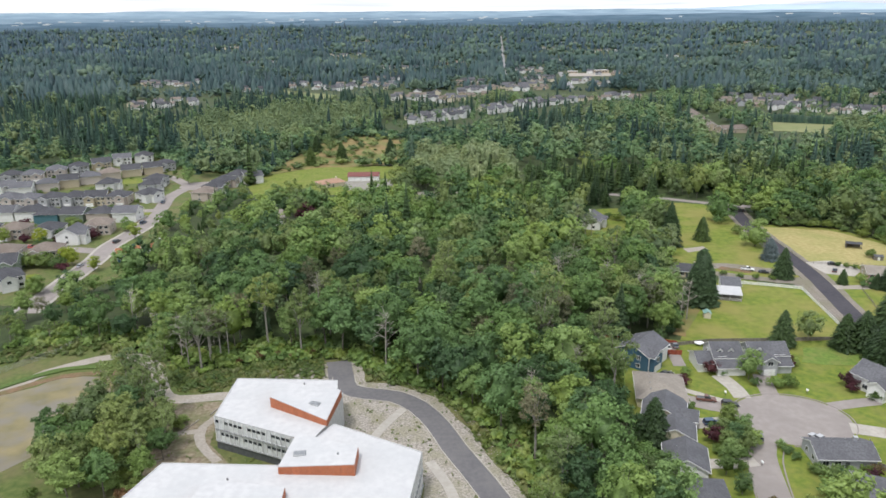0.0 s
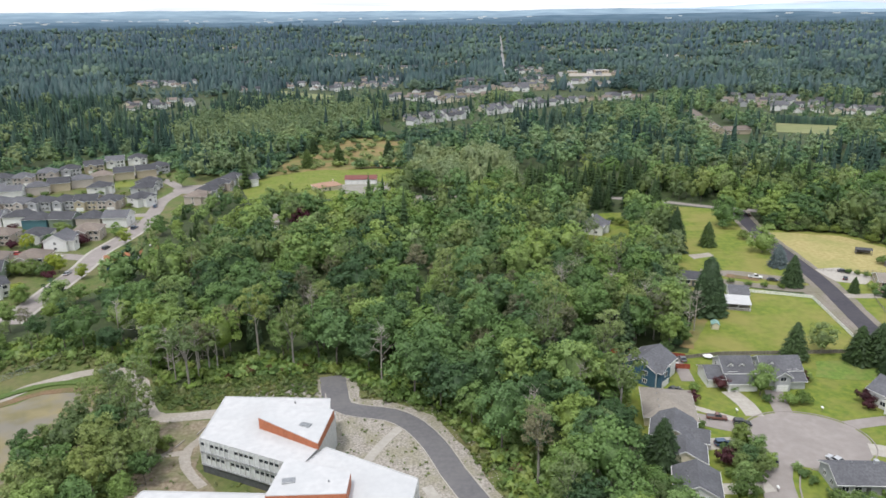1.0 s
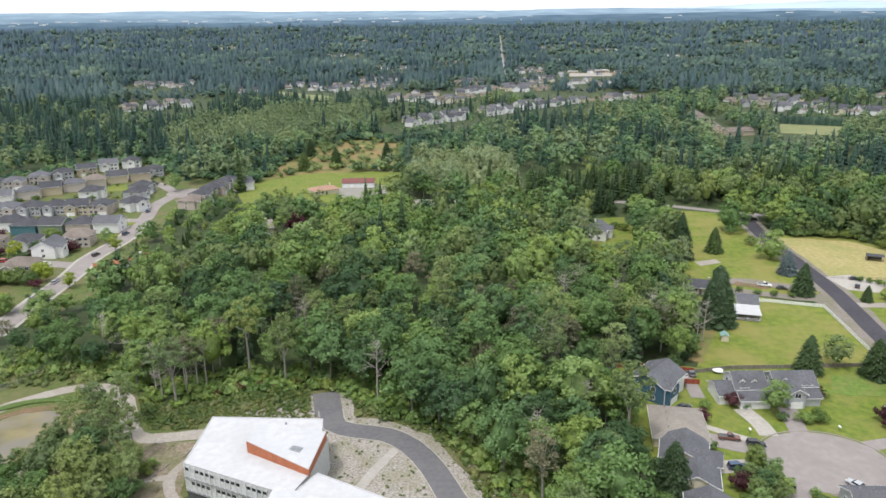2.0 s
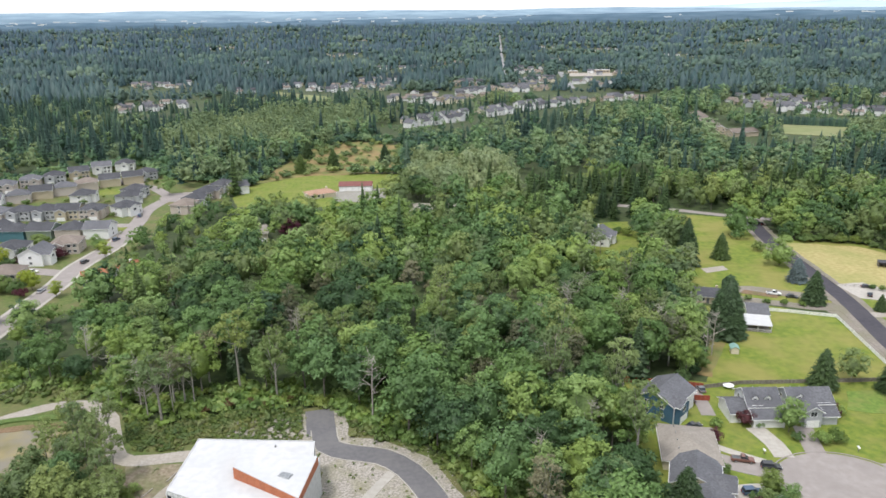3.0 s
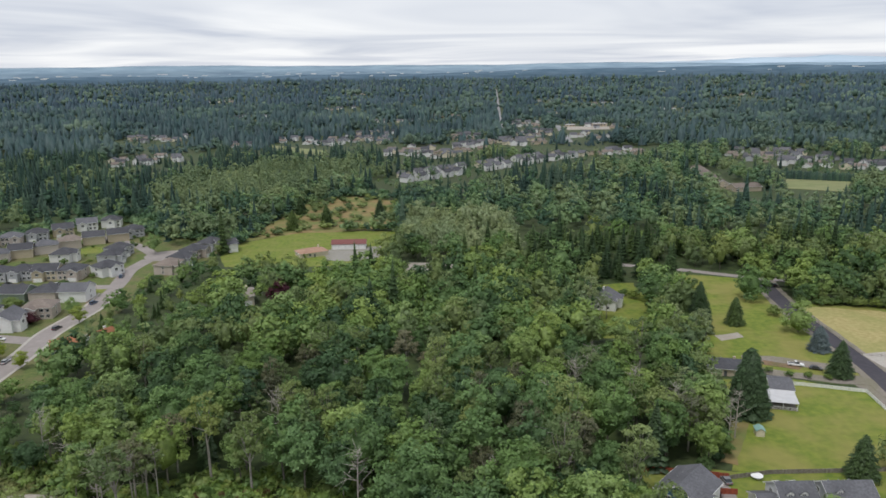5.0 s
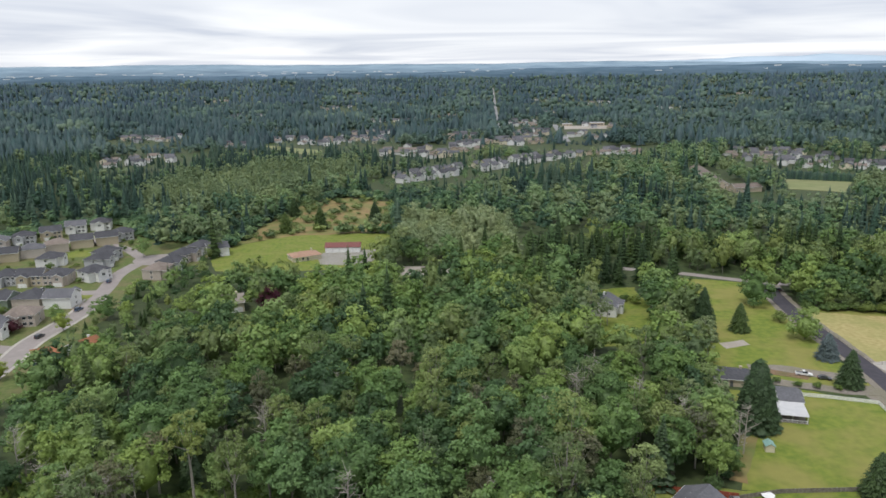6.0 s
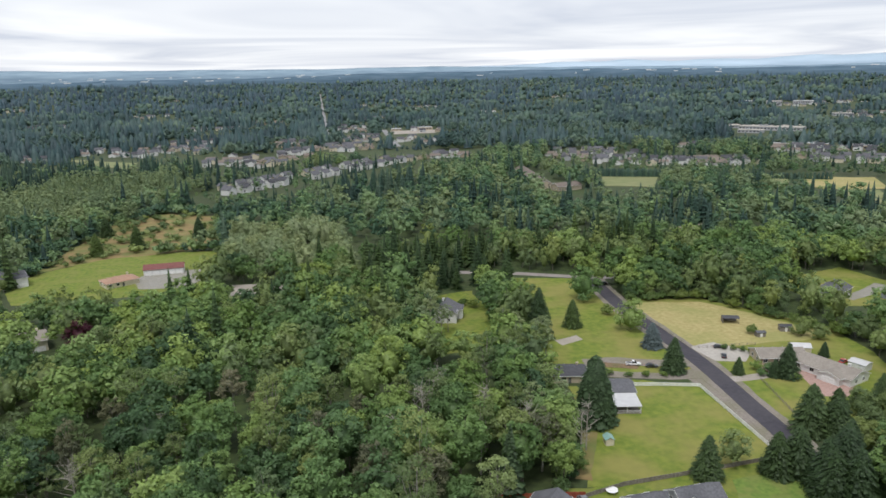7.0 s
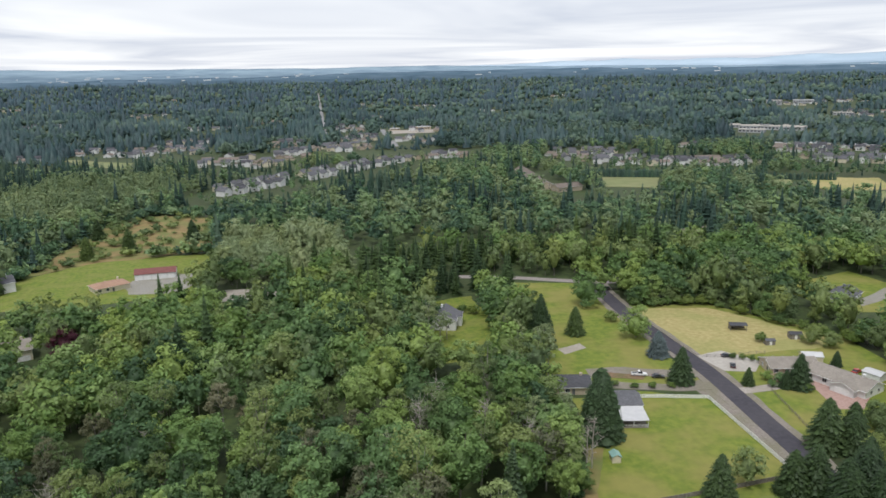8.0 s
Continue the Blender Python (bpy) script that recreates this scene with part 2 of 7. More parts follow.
M["worn_road"] = material("worn_grey_road", (0.20, 0.20, 0.205), (0.27, 0.27, 0.275), scale=0.05, rough=0.9)
M["old_asphalt"] = material("old_asphalt", (0.265, 0.235, 0.222), (0.305, 0.275, 0.26), scale=0.5, bump=0.15, bump_scale=20, big=(0.235, 0.21, 0.20), big_scale=0.09, big_amount=0.6, rough=0.92)
M["concrete"] = material("concrete", (0.36, 0.335, 0.30), (0.45, 0.42, 0.38), scale=0.8, bump=0.1, big=(0.33, 0.31, 0.28), big_scale=0.2, rough=0.9)
M["gravel"] = material("gravel", (0.215, 0.205, 0.18), (0.315, 0.30, 0.27), scale=2.5, bump=0.6, bump_scale=8, big=(0.23, 0.22, 0.17), big_scale=0.12, big_amount=0.5, rough=0.95)
M["path"] = material("path_gravel", (0.305, 0.275, 0.245), (0.40, 0.365, 0.325), scale=1.2, bump=0.3, bump_scale=8, big=(0.28, 0.25, 0.20), big_scale=0.15, rough=0.95)
M["bed"] = material("cobble_bed", (0.235, 0.21, 0.185), (0.40, 0.37, 0.33), scale=1.6, detail=8, bump=0.7, bump_scale=4, big=(0.22, 0.21, 0.125), big_scale=0.16, big_amount=0.5, rough=0.95, spread=(0.4, 0.6))
M["cobble"] = material("loose_cobble", (0.27, 0.25, 0.23), (0.43, 0.41, 0.38), scale=0.7, rough=0.95)
M["dry_bed"] = material("dry_planting_bed", (0.17, 0.135, 0.095), (0.30, 0.25, 0.185), scale=0.9, detail=8, bump=0.5, bump_scale=4, big=(0.13, 0.15, 0.06), big_scale=0.2, big_amount=0.6, rough=0.95)
M["mulch"] = material("bark_mulch", (0.15, 0.095, 0.055), (0.23, 0.155, 0.095), scale=1.5, bump=0.5, big=(0.10, 0.115, 0.04), big_scale=0.2, rough=0.95)
M["pond"] = material("pond_mud", (0.15, 0.13, 0.055), (0.25, 0.205, 0.095), scale=0.12, detail=8, big=(0.185, 0.17, 0.15), big_scale=0.11, big_amount=0.75, rough=0.4)
M["membrane"] = material("white_roof_membrane", (0.475, 0.475, 0.485), (0.54, 0.54, 0.545), scale=0.6, big=(0.45, 0.46, 0.47), big_scale=0.09, big_amount=0.5, rough=0.6)
M["terracotta"] = material("terracotta_cladding", (0.34, 0.115, 0.055), (0.42, 0.145, 0.07), scale=2.0, bump=0.1, random=0.08, rough=0.6)
M["panel"] = material("pale_grey_panel", (0.50, 0.515, 0.51), (0.60, 0.615, 0.61), scale=1.0, random=0.10, rough=0.5)
M["base"] = material("dark_base_cladding", (0.075, 0.08, 0.085), (0.11, 0.115, 0.12), scale=1.2, rough=0.6)
M["glass"] = material("window_glass", (0.025, 0.030, 0.036), (0.04, 0.046, 0.055), scale=0.3, rough=0.08)
M["metal"] = material("grey_metal", (0.32, 0.33, 0.34), (0.42, 0.43, 0.44), scale=2, rough=0.4, metal=0.7)
M["white"] = material("white_paint", (0.70, 0.70, 0.69), (0.80, 0.80, 0.79), scale=1.5, rough=0.5)
M["fence_wood"] = material("red_fence_wood", (0.24, 0.055, 0.032), (0.31, 0.08, 0.045), scale=2, rough=0.8, random=0.12)
M["grey_wood"] = material("weathered_fence_wood", (0.16, 0.14, 0.12), (0.25, 0.23, 0.20), scale=2, rough=0.85, random=0.15)
M["tyre"] = material("tyre_rubber", (0.02, 0.02, 0.02), (0.03, 0.03, 0.03), rough=0.8)
M["rim"] = material("wheel_rim", (0.42, 0.42, 0.43), (0.5, 0.5, 0.5), rough=0.3, metal=0.8)
M["lamp_glass"] = material("headlight_glass", (0.6, 0.6, 0.6), (0.7, 0.7, 0.7), rough=0.15)
M["tail_glass"] = material("tail_light_glass", (0.35, 0.02, 0.02), (0.42, 0.03, 0.03), rough=0.2)
M["shed_green"] = material("green_metal_roof", (0.20, 0.34, 0.31), (0.25, 0.40, 0.36), rough=0.5)
M["barn_roof"] = material("maroon_metal_roof", (0.16, 0.055, 0.05), (0.20, 0.075, 0.065), scale=0.6, rough=0.5)

M["pink_paving"] = material("pink_paving", (0.34, 0.22, 0.19), (0.42, 0.29, 0.25), scale=1.2, rough=0.9)


def shingle(name, low, high):
    return material(name, low, high, scale=1.8, bump=0.25, bump_scale=7, big=tuple(0.85 * v for v in low), big_scale=0.25, random=0.10, rough=0.85)


ROOFS = {
    "grey": shingle("grey_shingle", (0.092, 0.093, 0.104), (0.138, 0.139, 0.152)),
    "dark": shingle("charcoal_shingle", (0.052, 0.053, 0.061), (0.084, 0.085, 0.095)),
    "brown": shingle("brown_shingle", (0.165, 0.135, 0.115), (0.225, 0.19, 0.165)),
    "tan": shingle("tan_shingle", (0.255, 0.225, 0.195), (0.32, 0.29, 0.255)),
    "salmon": shingle("salmon_shingle", (0.36, 0.22, 0.155), (0.45, 0.29, 0.21)),
    "rust": shingle("rust_shingle", (0.26, 0.11, 0.055), (0.34, 0.15, 0.08)),
}
WALLS = {n: material(n + "_siding", tuple(0.9 * v for v in c), c, scale=1.2, bump=0.1, random=0.06, rough=0.7) for n, c in {
    "white": (0.72, 0.72, 0.71), "cream": (0.66, 0.60, 0.46), "grey": (0.42, 0.43, 0.45), "tan": (0.48, 0.41, 0.31),
    "blue": (0.055, 0.120, 0.185), "sage": (0.22, 0.27, 0.21), "teal": (0.07, 0.16, 0.19), "yellow": (0.46, 0.40, 0.29), "beige": (0.50, 0.45, 0.41), "mauve": (0.47, 0.41, 0.36), "slate": (0.22, 0.24, 0.27)}.items()}

# ---- building blocks ----


def part(name, bm, mat, parent=None, label=""):
    me = bpy.data.meshes.new(name)
    bm.to_mesh(me)
    bm.free()
    for one in mat if isinstance(mat, (list, tuple)) else (mat,):
        me.materials.append(one)
    ob = new(name, me)
    if parent:
        ob.parent = parent
    if label:
        tagged(ob, label)
    return ob


def raw(name, verts, faces, mats, index=None, parent=None, smooth=False):
    """A mesh straight from arrays of corners and triangles."""
    me = bpy.data.meshes.new(name)
    v, f = np.asarray(verts, np.float32), np.asarray(faces, np.int32)
    me.vertices.add(len(v))
    me.vertices.foreach_set("co", v.ravel())
    me.loops.add(f.size)
    me.loops.foreach_set("vertex_index", f.ravel())
    me.polygons.add(len(f))
    me.polygons.foreach_set("loop_start", np.arange(0, f.size, f.shape[1], dtype=np.int32))
    for one in mats:
        me.materials.append(one)
    if index is not None:
        me.polygons.foreach_set("material_index", np.asarray(index, np.int32))
    me.polygons.foreach_set("use_smooth", np.full(len(f), smooth))
    me.update(calc_edges=True)
    ob = new(name, me)
    if parent:
        ob.parent = parent
    return ob


def box(bm, x0, y0, z0, x1, y1, z1, bevel=0.0):
    c = Matrix.Translation(((x0 + x1) / 2, (y0 + y1) / 2, (z0 + z1) / 2)) @ Matrix.Diagonal((abs(x1 - x0), abs(y1 - y0), abs(z1 - z0), 1))
    made = bmesh.ops.create_cube(bm, size=1, matrix=c)["verts"]
    if bevel:
        edges = {e for v in made for e in v.link_edges}
        bmesh.ops.bevel(bm, geom=list(edges), offset=bevel, segments=1, affect="EDGES")


def slab(bm, pts, z0, z1):
    """A flat polygon with thickness."""
    low, top = [bm.verts.new((*p[:2], z0)) for p in pts], [bm.verts.new((*p[:2], z1)) for p in pts]
    n = len(pts)
    area = sum(pts[i][0] * pts[(i + 1) % n][1] - pts[(i + 1) % n][0] * pts[i][1] for i in range(n))
    if area < 0:
        low.reverse(), top.reverse()
    bm.faces.new(top)
    bm.faces.new(low[::-1])
    for i in range(n):
        bm.faces.new((low[i], low[(i + 1) % n], top[(i + 1) % n], top[i]))


def smooth_line(pts, step=4.0):
    """A Catmull-Rom line through the points."""
    p = [Vector((*q[:2], 0)) for q in pts]
    p = [2 * p[0] - p[1]] + p + [2 * p[-1] - p[-2]]
    out = []
    for i in range(1, len(p) - 2):
        n = max(2, int((p[i + 1] - p[i]).length / step))
        for k in range(n):
            t = k / n
            out.append(0.5 * ((2 * p[i]) + (p[i + 1] - p[i - 1]) * t + (2 * p[i - 1] - 5 * p[i] + 4 * p[i + 1] - p[i + 2]) * t * t + (3 * p[i] - p[i - 1] - 3 * p[i + 1] + p[i + 2]) * t ** 3))
    out.append(p[-2])
    return out


def ribbon(bm, pts, width, z0, z1, offset=0.0, step=4.0, wobble=0.0):
    """A strip with thickness along a smooth line; offset moves it sideways."""
    line = smooth_line(pts, step)
    rows = []
    for i, p in enumerate(line):
        d = (line[min(i + 1, len(line) - 1)] - line[max(i - 1, 0)]).normalized()
        side = Vector((-d.y, d.x, 0))
        w = width / 2
        a = p + side * (offset + w + wobble * random.uniform(-1, 1))
        b = p + side * (offset - w + wobble * random.uniform(-1, 1))
        rows.append([bm.verts.new((a.x, a.y, z1)), bm.verts.new((b.x, b.y, z1)), bm.verts.new((b.x, b.y, z0)), bm.verts.new((a.x, a.y, z0))])
    for r, s in zip(rows, rows[1:]):
        for k in range(4):
            bm.faces.new((r[k], r[(k + 1) % 4], s[(k + 1) % 4], s[k]))
    bm.faces.new(rows[0][::-1])
    bm.faces.new(rows[-1])
    bmesh.ops.recalc_face_normals(bm, faces=bm.faces)


def soft_area(pts, step=5.0, rough=0.8):
    """A closed outline with uneven edges."""
    out = []
    n = len(pts)
    for i in range(n):
        a, b = Vector((*pts[i], 0)), Vector((*pts[(i + 1) % n], 0))
        k = max(1, int((b - a).length / step))
        side = Vector((-(b - a).y, (b - a).x, 0)).normalized()
        for j in range(k):
            q = a.lerp(b, j / k) + side * rough * random.uniform(-1, 1)
            out.append((q.x, q.y))
    return out


def inside(px, py, poly):
    """Which of the points lie in the outline."""
    px, py = np.asarray(px), np.asarray(py)
    hit = np.zeros(px.shape, bool)
    n = len(poly)
    for i in range(n):
        (x0, y0), (x1, y1) = poly[i], poly[(i + 1) % n]
        if y0 == y1:
            continue
        hit ^= ((y0 > py) != (y1 > py)) & (px < (x1 - x0) * (py - y0) / (y1 - y0) + x0)
    return hit


def land(x, y):
    """The land's height: level near by, rising slowly towards the far woods."""
    r = np.hypot(x, y)
    t = np.clip((r - 1800) / 2800, 0, 1)
    return 55 * t * t * (3 - 2 * t)

# ---- the land ----
radii = np.concatenate([np.linspace(0, 400, 21), np.geomspace(430, 4930, 34)])
turns = np.linspace(0, 2 * np.pi, 121)[:-1]
gx, gy = np.outer(radii, np.sin(turns)), np.outer(radii, np.cos(turns))
gv = np.stack([gx, gy, land(gx, gy)], -1).reshape(-1, 3)
nr, na = len(radii), len(turns)
gi, gj = np.meshgrid(np.arange(nr - 1), np.arange(na), indexing="ij")
gk = (gj + 1) % na
gf = np.stack([gi * na + gj, (gi + 1) * na + gj, (gi + 1) * na + gk, gi * na + gk], -1).reshape(-1, 4)[:, ::-1]
ground = raw("ground", gv, gf, [M["floor"]], smooth=True)
tagged(ground, "dark green and brown woodland floor reaching the horizon", "ground", kind="structure")


def area(name, pts, mat, label, z=0.05, category="ground", rough=0.8, step=5.0):
    bm = bmesh.new()
    slab(bm, soft_area(pts, step, rough) if rough else pts, -0.3, z)
    return tagged(part(name, bm, mat), label, category, kind="structure")


def way(name, pts, width, mat, label, z=0.09, category="road", offset=0.0, step=4.0, wobble=0.0):
    bm = bmesh.new()
    ribbon(bm, pts, width, -0.25, z, offset, step, wobble)
    return tagged(part(name, bm, mat), label, category, kind="structure")


CAMPUS = [(-170, 90), (-165, 208), (-140, 220), (-118, 222), (-95, 210), (-80, 198), (-62, 207), (-35, 209), (-14, 193), (-1, 186), (11, 165), (19, 140), (26, 90)]
LOT = [(79, 222), (91, 256), (98, 281), (120, 281), (142, 272), (138.5, 229), (136, 221)]
UPPER = [(97, 301), (104, 335), (111, 380), (124, 416), (158, 404), (156, 385), (149.5, 330), (147, 284), (121, 283)]
YARDS = [(51, 118), (50, 190), (52, 224), (84, 222), (136, 222), (141, 205), (146, 118)]
FIELD = [(160, 360), (194, 353), (207, 330), (218, 306), (210, 297), (184, 299), (157, 301)]
RIGHT = [(153, 364), (165, 365), (197, 357), (210, 334), (226, 308), (222, 280), (208, 245), (186, 243), (166, 258), (155, 248), (152, 300)]
BARN = [(-135, 462), (-132, 500), (-100, 528), (-60, 532), (-34, 528), (-32, 480), (-40, 452), (-62, 440), (-95, 436), (-125, 440)]
HEATH = [(-132, 500), (-126, 575), (-116, 640), (-84, 675), (-40, 648), (-35, 540), (-70, 530), (-100, 526)]

area("campus_ground", CAMPUS, M["verge"], "weedy grass and bare soil round the school", 0.04, rough=1.5)
area("lawn", LOT, M["lawn"], "large mown lawn with dry patches inside a white fence", 0.06)
area("lawn", UPPER, M["lawn"], "mown lawn with yellowing patches along the road", 0.06)
area("yard_lawn", YARDS, M["yard"], "bright green front lawns round the cul-de-sac", 0.05)
area("roadside_ground", RIGHT, M["lawn"], "patchy grass beyond the road", 0.045)
area("dry_field", FIELD, M["hay"], "dry yellow hay field behind a wire fence", 0.065)
area("barn_lawn", BARN, M["yard"], "green lawn round a barn and house", 0.05)
area("rough_meadow", HEATH, M["heath"], "brown rough meadow with scattered bushes", 0.07, rough=1.2)
area("gravel_lot", [(-72, 478), (-38, 487), (-38, 462), (-46, 447), (-69, 452), (-73, 464)], M["gravel"], "grey gravel yard in front of the barn", 0.10)
area("small_clearing", [(-22, 445), (6, 445), (6, 425), (-22, 425)], M["path"], "pale bare clearing in the wood", 0.05, rough=2)
area("small_lawn", [(66, 322), (62, 345), (72, 372), (76, 398), (97, 400), (95, 360), (88, 325)], M["yard"], "small green lawn between trees", 0.06, rough=2)

area("farm_yard", [(246, 330), (246, 372), (300, 385), (305, 340), (285, 318)], M["lawn"], "grass and drive round a farmhouse", 0.05)
way("driveway", [(262, 338), (278, 343), (296, 352)], 7, M["gravel"], "pale gravel farm drive", 0.09, "driveway")
area("roadside_strip", [(135, 220), (142, 220), (145.5, 245), (149, 284), (141.5, 284), (140, 250)], M["shoulder"], "dusty strip between fence and road", 0.034, rough=0.6)
area("bend_grass", [(151, 238), (155, 262), (178, 262), (188, 243), (172, 236), (160, 231)], M["lawn"], "grass beside the road's bend", 0.042)
way("worn_track", [(79, 226), (85, 238), (91.5, 250)], 4.5, M["heath"], "worn brown track along a lawn", 0.085, "track", wobble=0.6)
# the road with fresh asphalt, its shoulders and the lane across its end
ROAD = [(141.5, 205), (146.6, 234), (148.6, 250), (151.4, 269), (154, 292), (155.2, 328), (156, 355), (159.5, 385), (163, 402)]
way("road_shoulder", ROAD, 12.0, M["shoulder"], "dusty gravel shoulder along the road", 0.09, wobble=0.4)
way("road", ROAD, 7.2, M["fresh_asphalt"], "freshly laid dark asphalt road", 0.13)
way("lane", [(96, 436), (127, 424), (143, 415.5), (162, 406), (185, 398)], 5.5, M["old_asphalt"], "narrow grey lane across the road's end", 0.12)
way("driveway", [(152, 288), (140, 291), (126, 297), (112, 300)], 7.0, M["shoulder"], "gravel driveway to a house", 0.11, "driveway", wobble=0.5)
way("driveway", [(150, 278), (136, 280), (120, 286), (106, 292)], 5.5, M["shoulder"], "gravel driveway beside a fence", 0.115, "driveway", wobble=0.4)
area("gravel_pad", [(111, 318), (122, 322), (121, 327), (110, 324)], M["path"], "grey gravel pad on a lawn", 0.1, rough=0.4)
area("mulch_bed", [(116, 294), (128, 289), (131, 292), (119, 298)], M["mulch"], "red-brown mulch bed beside a driveway", 0.14, rough=0.3)
area("parking_pad", [(158, 303), (170, 305), (178, 292), (170, 284), (160, 288)], M["concrete"], "pale parking pad beside the road", 0.11, rough=0.3)
way("driveway", [(153, 272), (163, 271.5), (174, 272)], 4.5, M["path"], "gravel driveway to a tan house", 0.105, "driveway")
area("paved_court", [(170, 281), (181, 283), (192, 276), (186, 268), (193, 257), (184, 250), (176, 252), (180, 266), (172, 274)], M["pink_paving"], "pink paved court of a low house", 0.1, rough=0.3)

# cul-de-sac
cul = [(93.5 + 15.4 * math.cos(a) * 1.02, 171.5 + 13.2 * math.sin(a)) for a in np.linspace(0, 2 * math.pi, 49)[:-1]]
area("cul_de_sac", cul, M["old_asphalt"], "wide round worn asphalt turning circle", 0.10, "road", rough=0)
way("side_street", [(84, 166), (78.5, 156), (74.5, 138), (71, 118), (68, 100)], 7.6, M["old_asphalt"], "worn asphalt street into the turning circle", 0.095)
for off in (4.1, -4.1):
    way("kerb", [(82.2, 160), (78.5, 153), (74.5, 138), (71, 118), (68, 100)], 0.35, M["old_asphalt"], "low concrete kerb along the side street", 0.2, "kerb", offset=off)
arc = [(93.5 + 16.0 * math.cos(a) * 1.02, 171.5 + 13.8 * math.sin(a)) for a in np.linspace(-1.9, 3.75, 40)]
way("kerb", arc, 0.3, M["old_asphalt"], "low concrete kerb round the turning circle", 0.2, "kerb", step=3)
way("driveway", [(84.5, 183), (84.5, 189), (82.5, 197)], 5.0, M["concrete"], "pale concrete driveway", 0.11, "driveway")
way("driveway", [(93, 183.5), (94, 190), (95.5, 197)], 5.0, M["old_asphalt"], "worn driveway beside a round tree", 0.11, "driveway")
way("driveway", [(80, 177), (74, 179), (66, 183)], 6.0, M["old_asphalt"], "worn driveway with parked cars", 0.11, "driveway")
way("driveway", [(79, 181), (73, 185), (69, 188)], 2.4, M["concrete"], "narrow pale concrete walk", 0.12, "path")
way("driveway", [(79, 170), (72, 170), (65, 169)], 5.0, M["concrete"], "pale driveway", 0.105, "driveway")
way("driveway", [(76, 152), (70, 151), (63, 151)], 4.0, M["concrete"], "pale driveway", 0.11, "driveway")
way("driveway", [(107, 178), (116, 180), (122, 181)], 4.2, M["old_asphalt"], "worn driveway", 0.11, "driveway")
way("driveway", [(107, 167), (116, 164), (128, 159)], 5.5, M["concrete"], "pale concrete driveway", 0.11, "driveway")
way("driveway", [(72.5, 203), (73, 212), (72, 219)], 4.0, M["old_asphalt"], "worn side yard with parked cars", 0.09, "driveway")
area("tall_grass", [(112, 206), (118, 203), (130, 204), (137, 209), (134, 217), (116, 216)], M["lush"], "tall unmown grass hollow", 0.12, rough=1)

# school grounds
SERVICE = [(-35, 206), (-33, 197), (-30.5, 189), (-24, 186), (-16, 184.2), (-9, 178.5), (-3, 168.5), (1.2, 158), (6, 148), (10.5, 138), (16, 124), (24, 104)]
way("gravel_margin", SERVICE, 13.5, M["bed"], "cobbles and sparse weeds along the service road", 0.07, "ground", wobble=0.8)
area("cobble_bed", [(-60, 201), (-40, 204), (-30, 184), (-14, 180), (-6, 168), (0, 152), (8, 132), (12, 110), (-6, 110), (-6, 143), (-29, 156), (-30, 178), (-58, 190)], M["bed"], "cobble and weed bed round the school", 0.065, rough=0.6)
way("service_road", SERVICE, 6.4, M["asphalt"], "curved grey asphalt service road", 0.12)
for off in (3.4, -3.4):
    way("kerb", SERVICE[1:], 0.3, M["concrete"], "low concrete kerb along the service road", 0.22, "kerb", offset=off)
way("service_road_end", [(-36.5, 207), (-33.5, 194)], 6.8, M["asphalt"], "dead end of the grey service road", 0.125)
way("garden_path", [(-13, 177.5), (-17.5, 169), (-21, 160), (-24, 153)], 2.6, M["concrete"], "pale concrete path across a cobble bed", 0.13, "path")
way("garden_path", [(-5, 152), (-1.5, 145), (1, 138), (3, 124)], 2.6, M["concrete"], "pale concrete path beside the school", 0.13, "path")
way("gravel_path", [(-146, 172), (-134, 187), (-127, 200), (-116, 209), (-104, 211), (-94, 203), (-86, 188), (-80, 183), (-64, 185)], 4.6, M["path"], "winding pale gravel path", 0.10, "path", wobble=0.4)
way("gravel_path", [(-64, 185), (-63, 178), (-67, 168), (-65, 160), (-58, 152)], 2.6, M["path"], "narrow pale path beside the school", 0.11, "path", wobble=0.2)
way("garden_path", [(-65.5, 166), (-72, 165), (-79, 161)], 2.2, M["path"], "narrow pale branch of a path", 0.112, "path", wobble=0.2)
area("planting_bed", [(-80, 181), (-64, 182), (-62, 160), (-54, 150), (-66, 141), (-78, 150), (-76, 168)], M["dry_bed"], "dry brown planting bed with low plants", 0.07, rough=1)
area("pond", [(-138, 178), (-122, 196), (-104, 198), (-96, 188), (-98, 172), (-108, 150), (-125, 135), (-140, 140)], M["pond"], "half-dry muddy pond with yellow algae", 0.06, "pond", rough=1.5)
way("pond_edge", [(-140, 180), (-130, 190), (-121, 197.5), (-105, 200)], 3.0, M["mulch"], "brown bank of the pond", 0.12, "ground", wobble=0.4)
way("mown_strip", [(-143, 181), (-132, 194), (-122, 202), (-108, 204)], 2.4, M["shrub"], "dense green strip between path and pond", 0.5, "ground", wobble=0.3)

# the housing estate
area("estate_ground", [(-350, 440), (-330, 500), (-270, 580), (-230, 578), (-196, 535), (-150, 512), (-136, 490), (-142, 440), (-156, 400), (-150, 350), (-136, 310), (-150, 262), (-215, 250), (-260, 330)], M["verge"], "small lawns and bare yards of a housing estate", 0.045, rough=2)
way("estate_street", [(-162, 248), (-164, 282), (-165, 310), (-168, 332), (-167, 350), (-166, 370), (-169, 392), (-172, 410), (-177, 434), (-176, 458)], 8.5, M["old_asphalt"], "pale estate street", 0.10)
way("estate_street", [(-169, 402), (-200, 401), (-245, 399), (-300, 396)], 7.5, M["old_asphalt"], "pale estate street", 0.102)
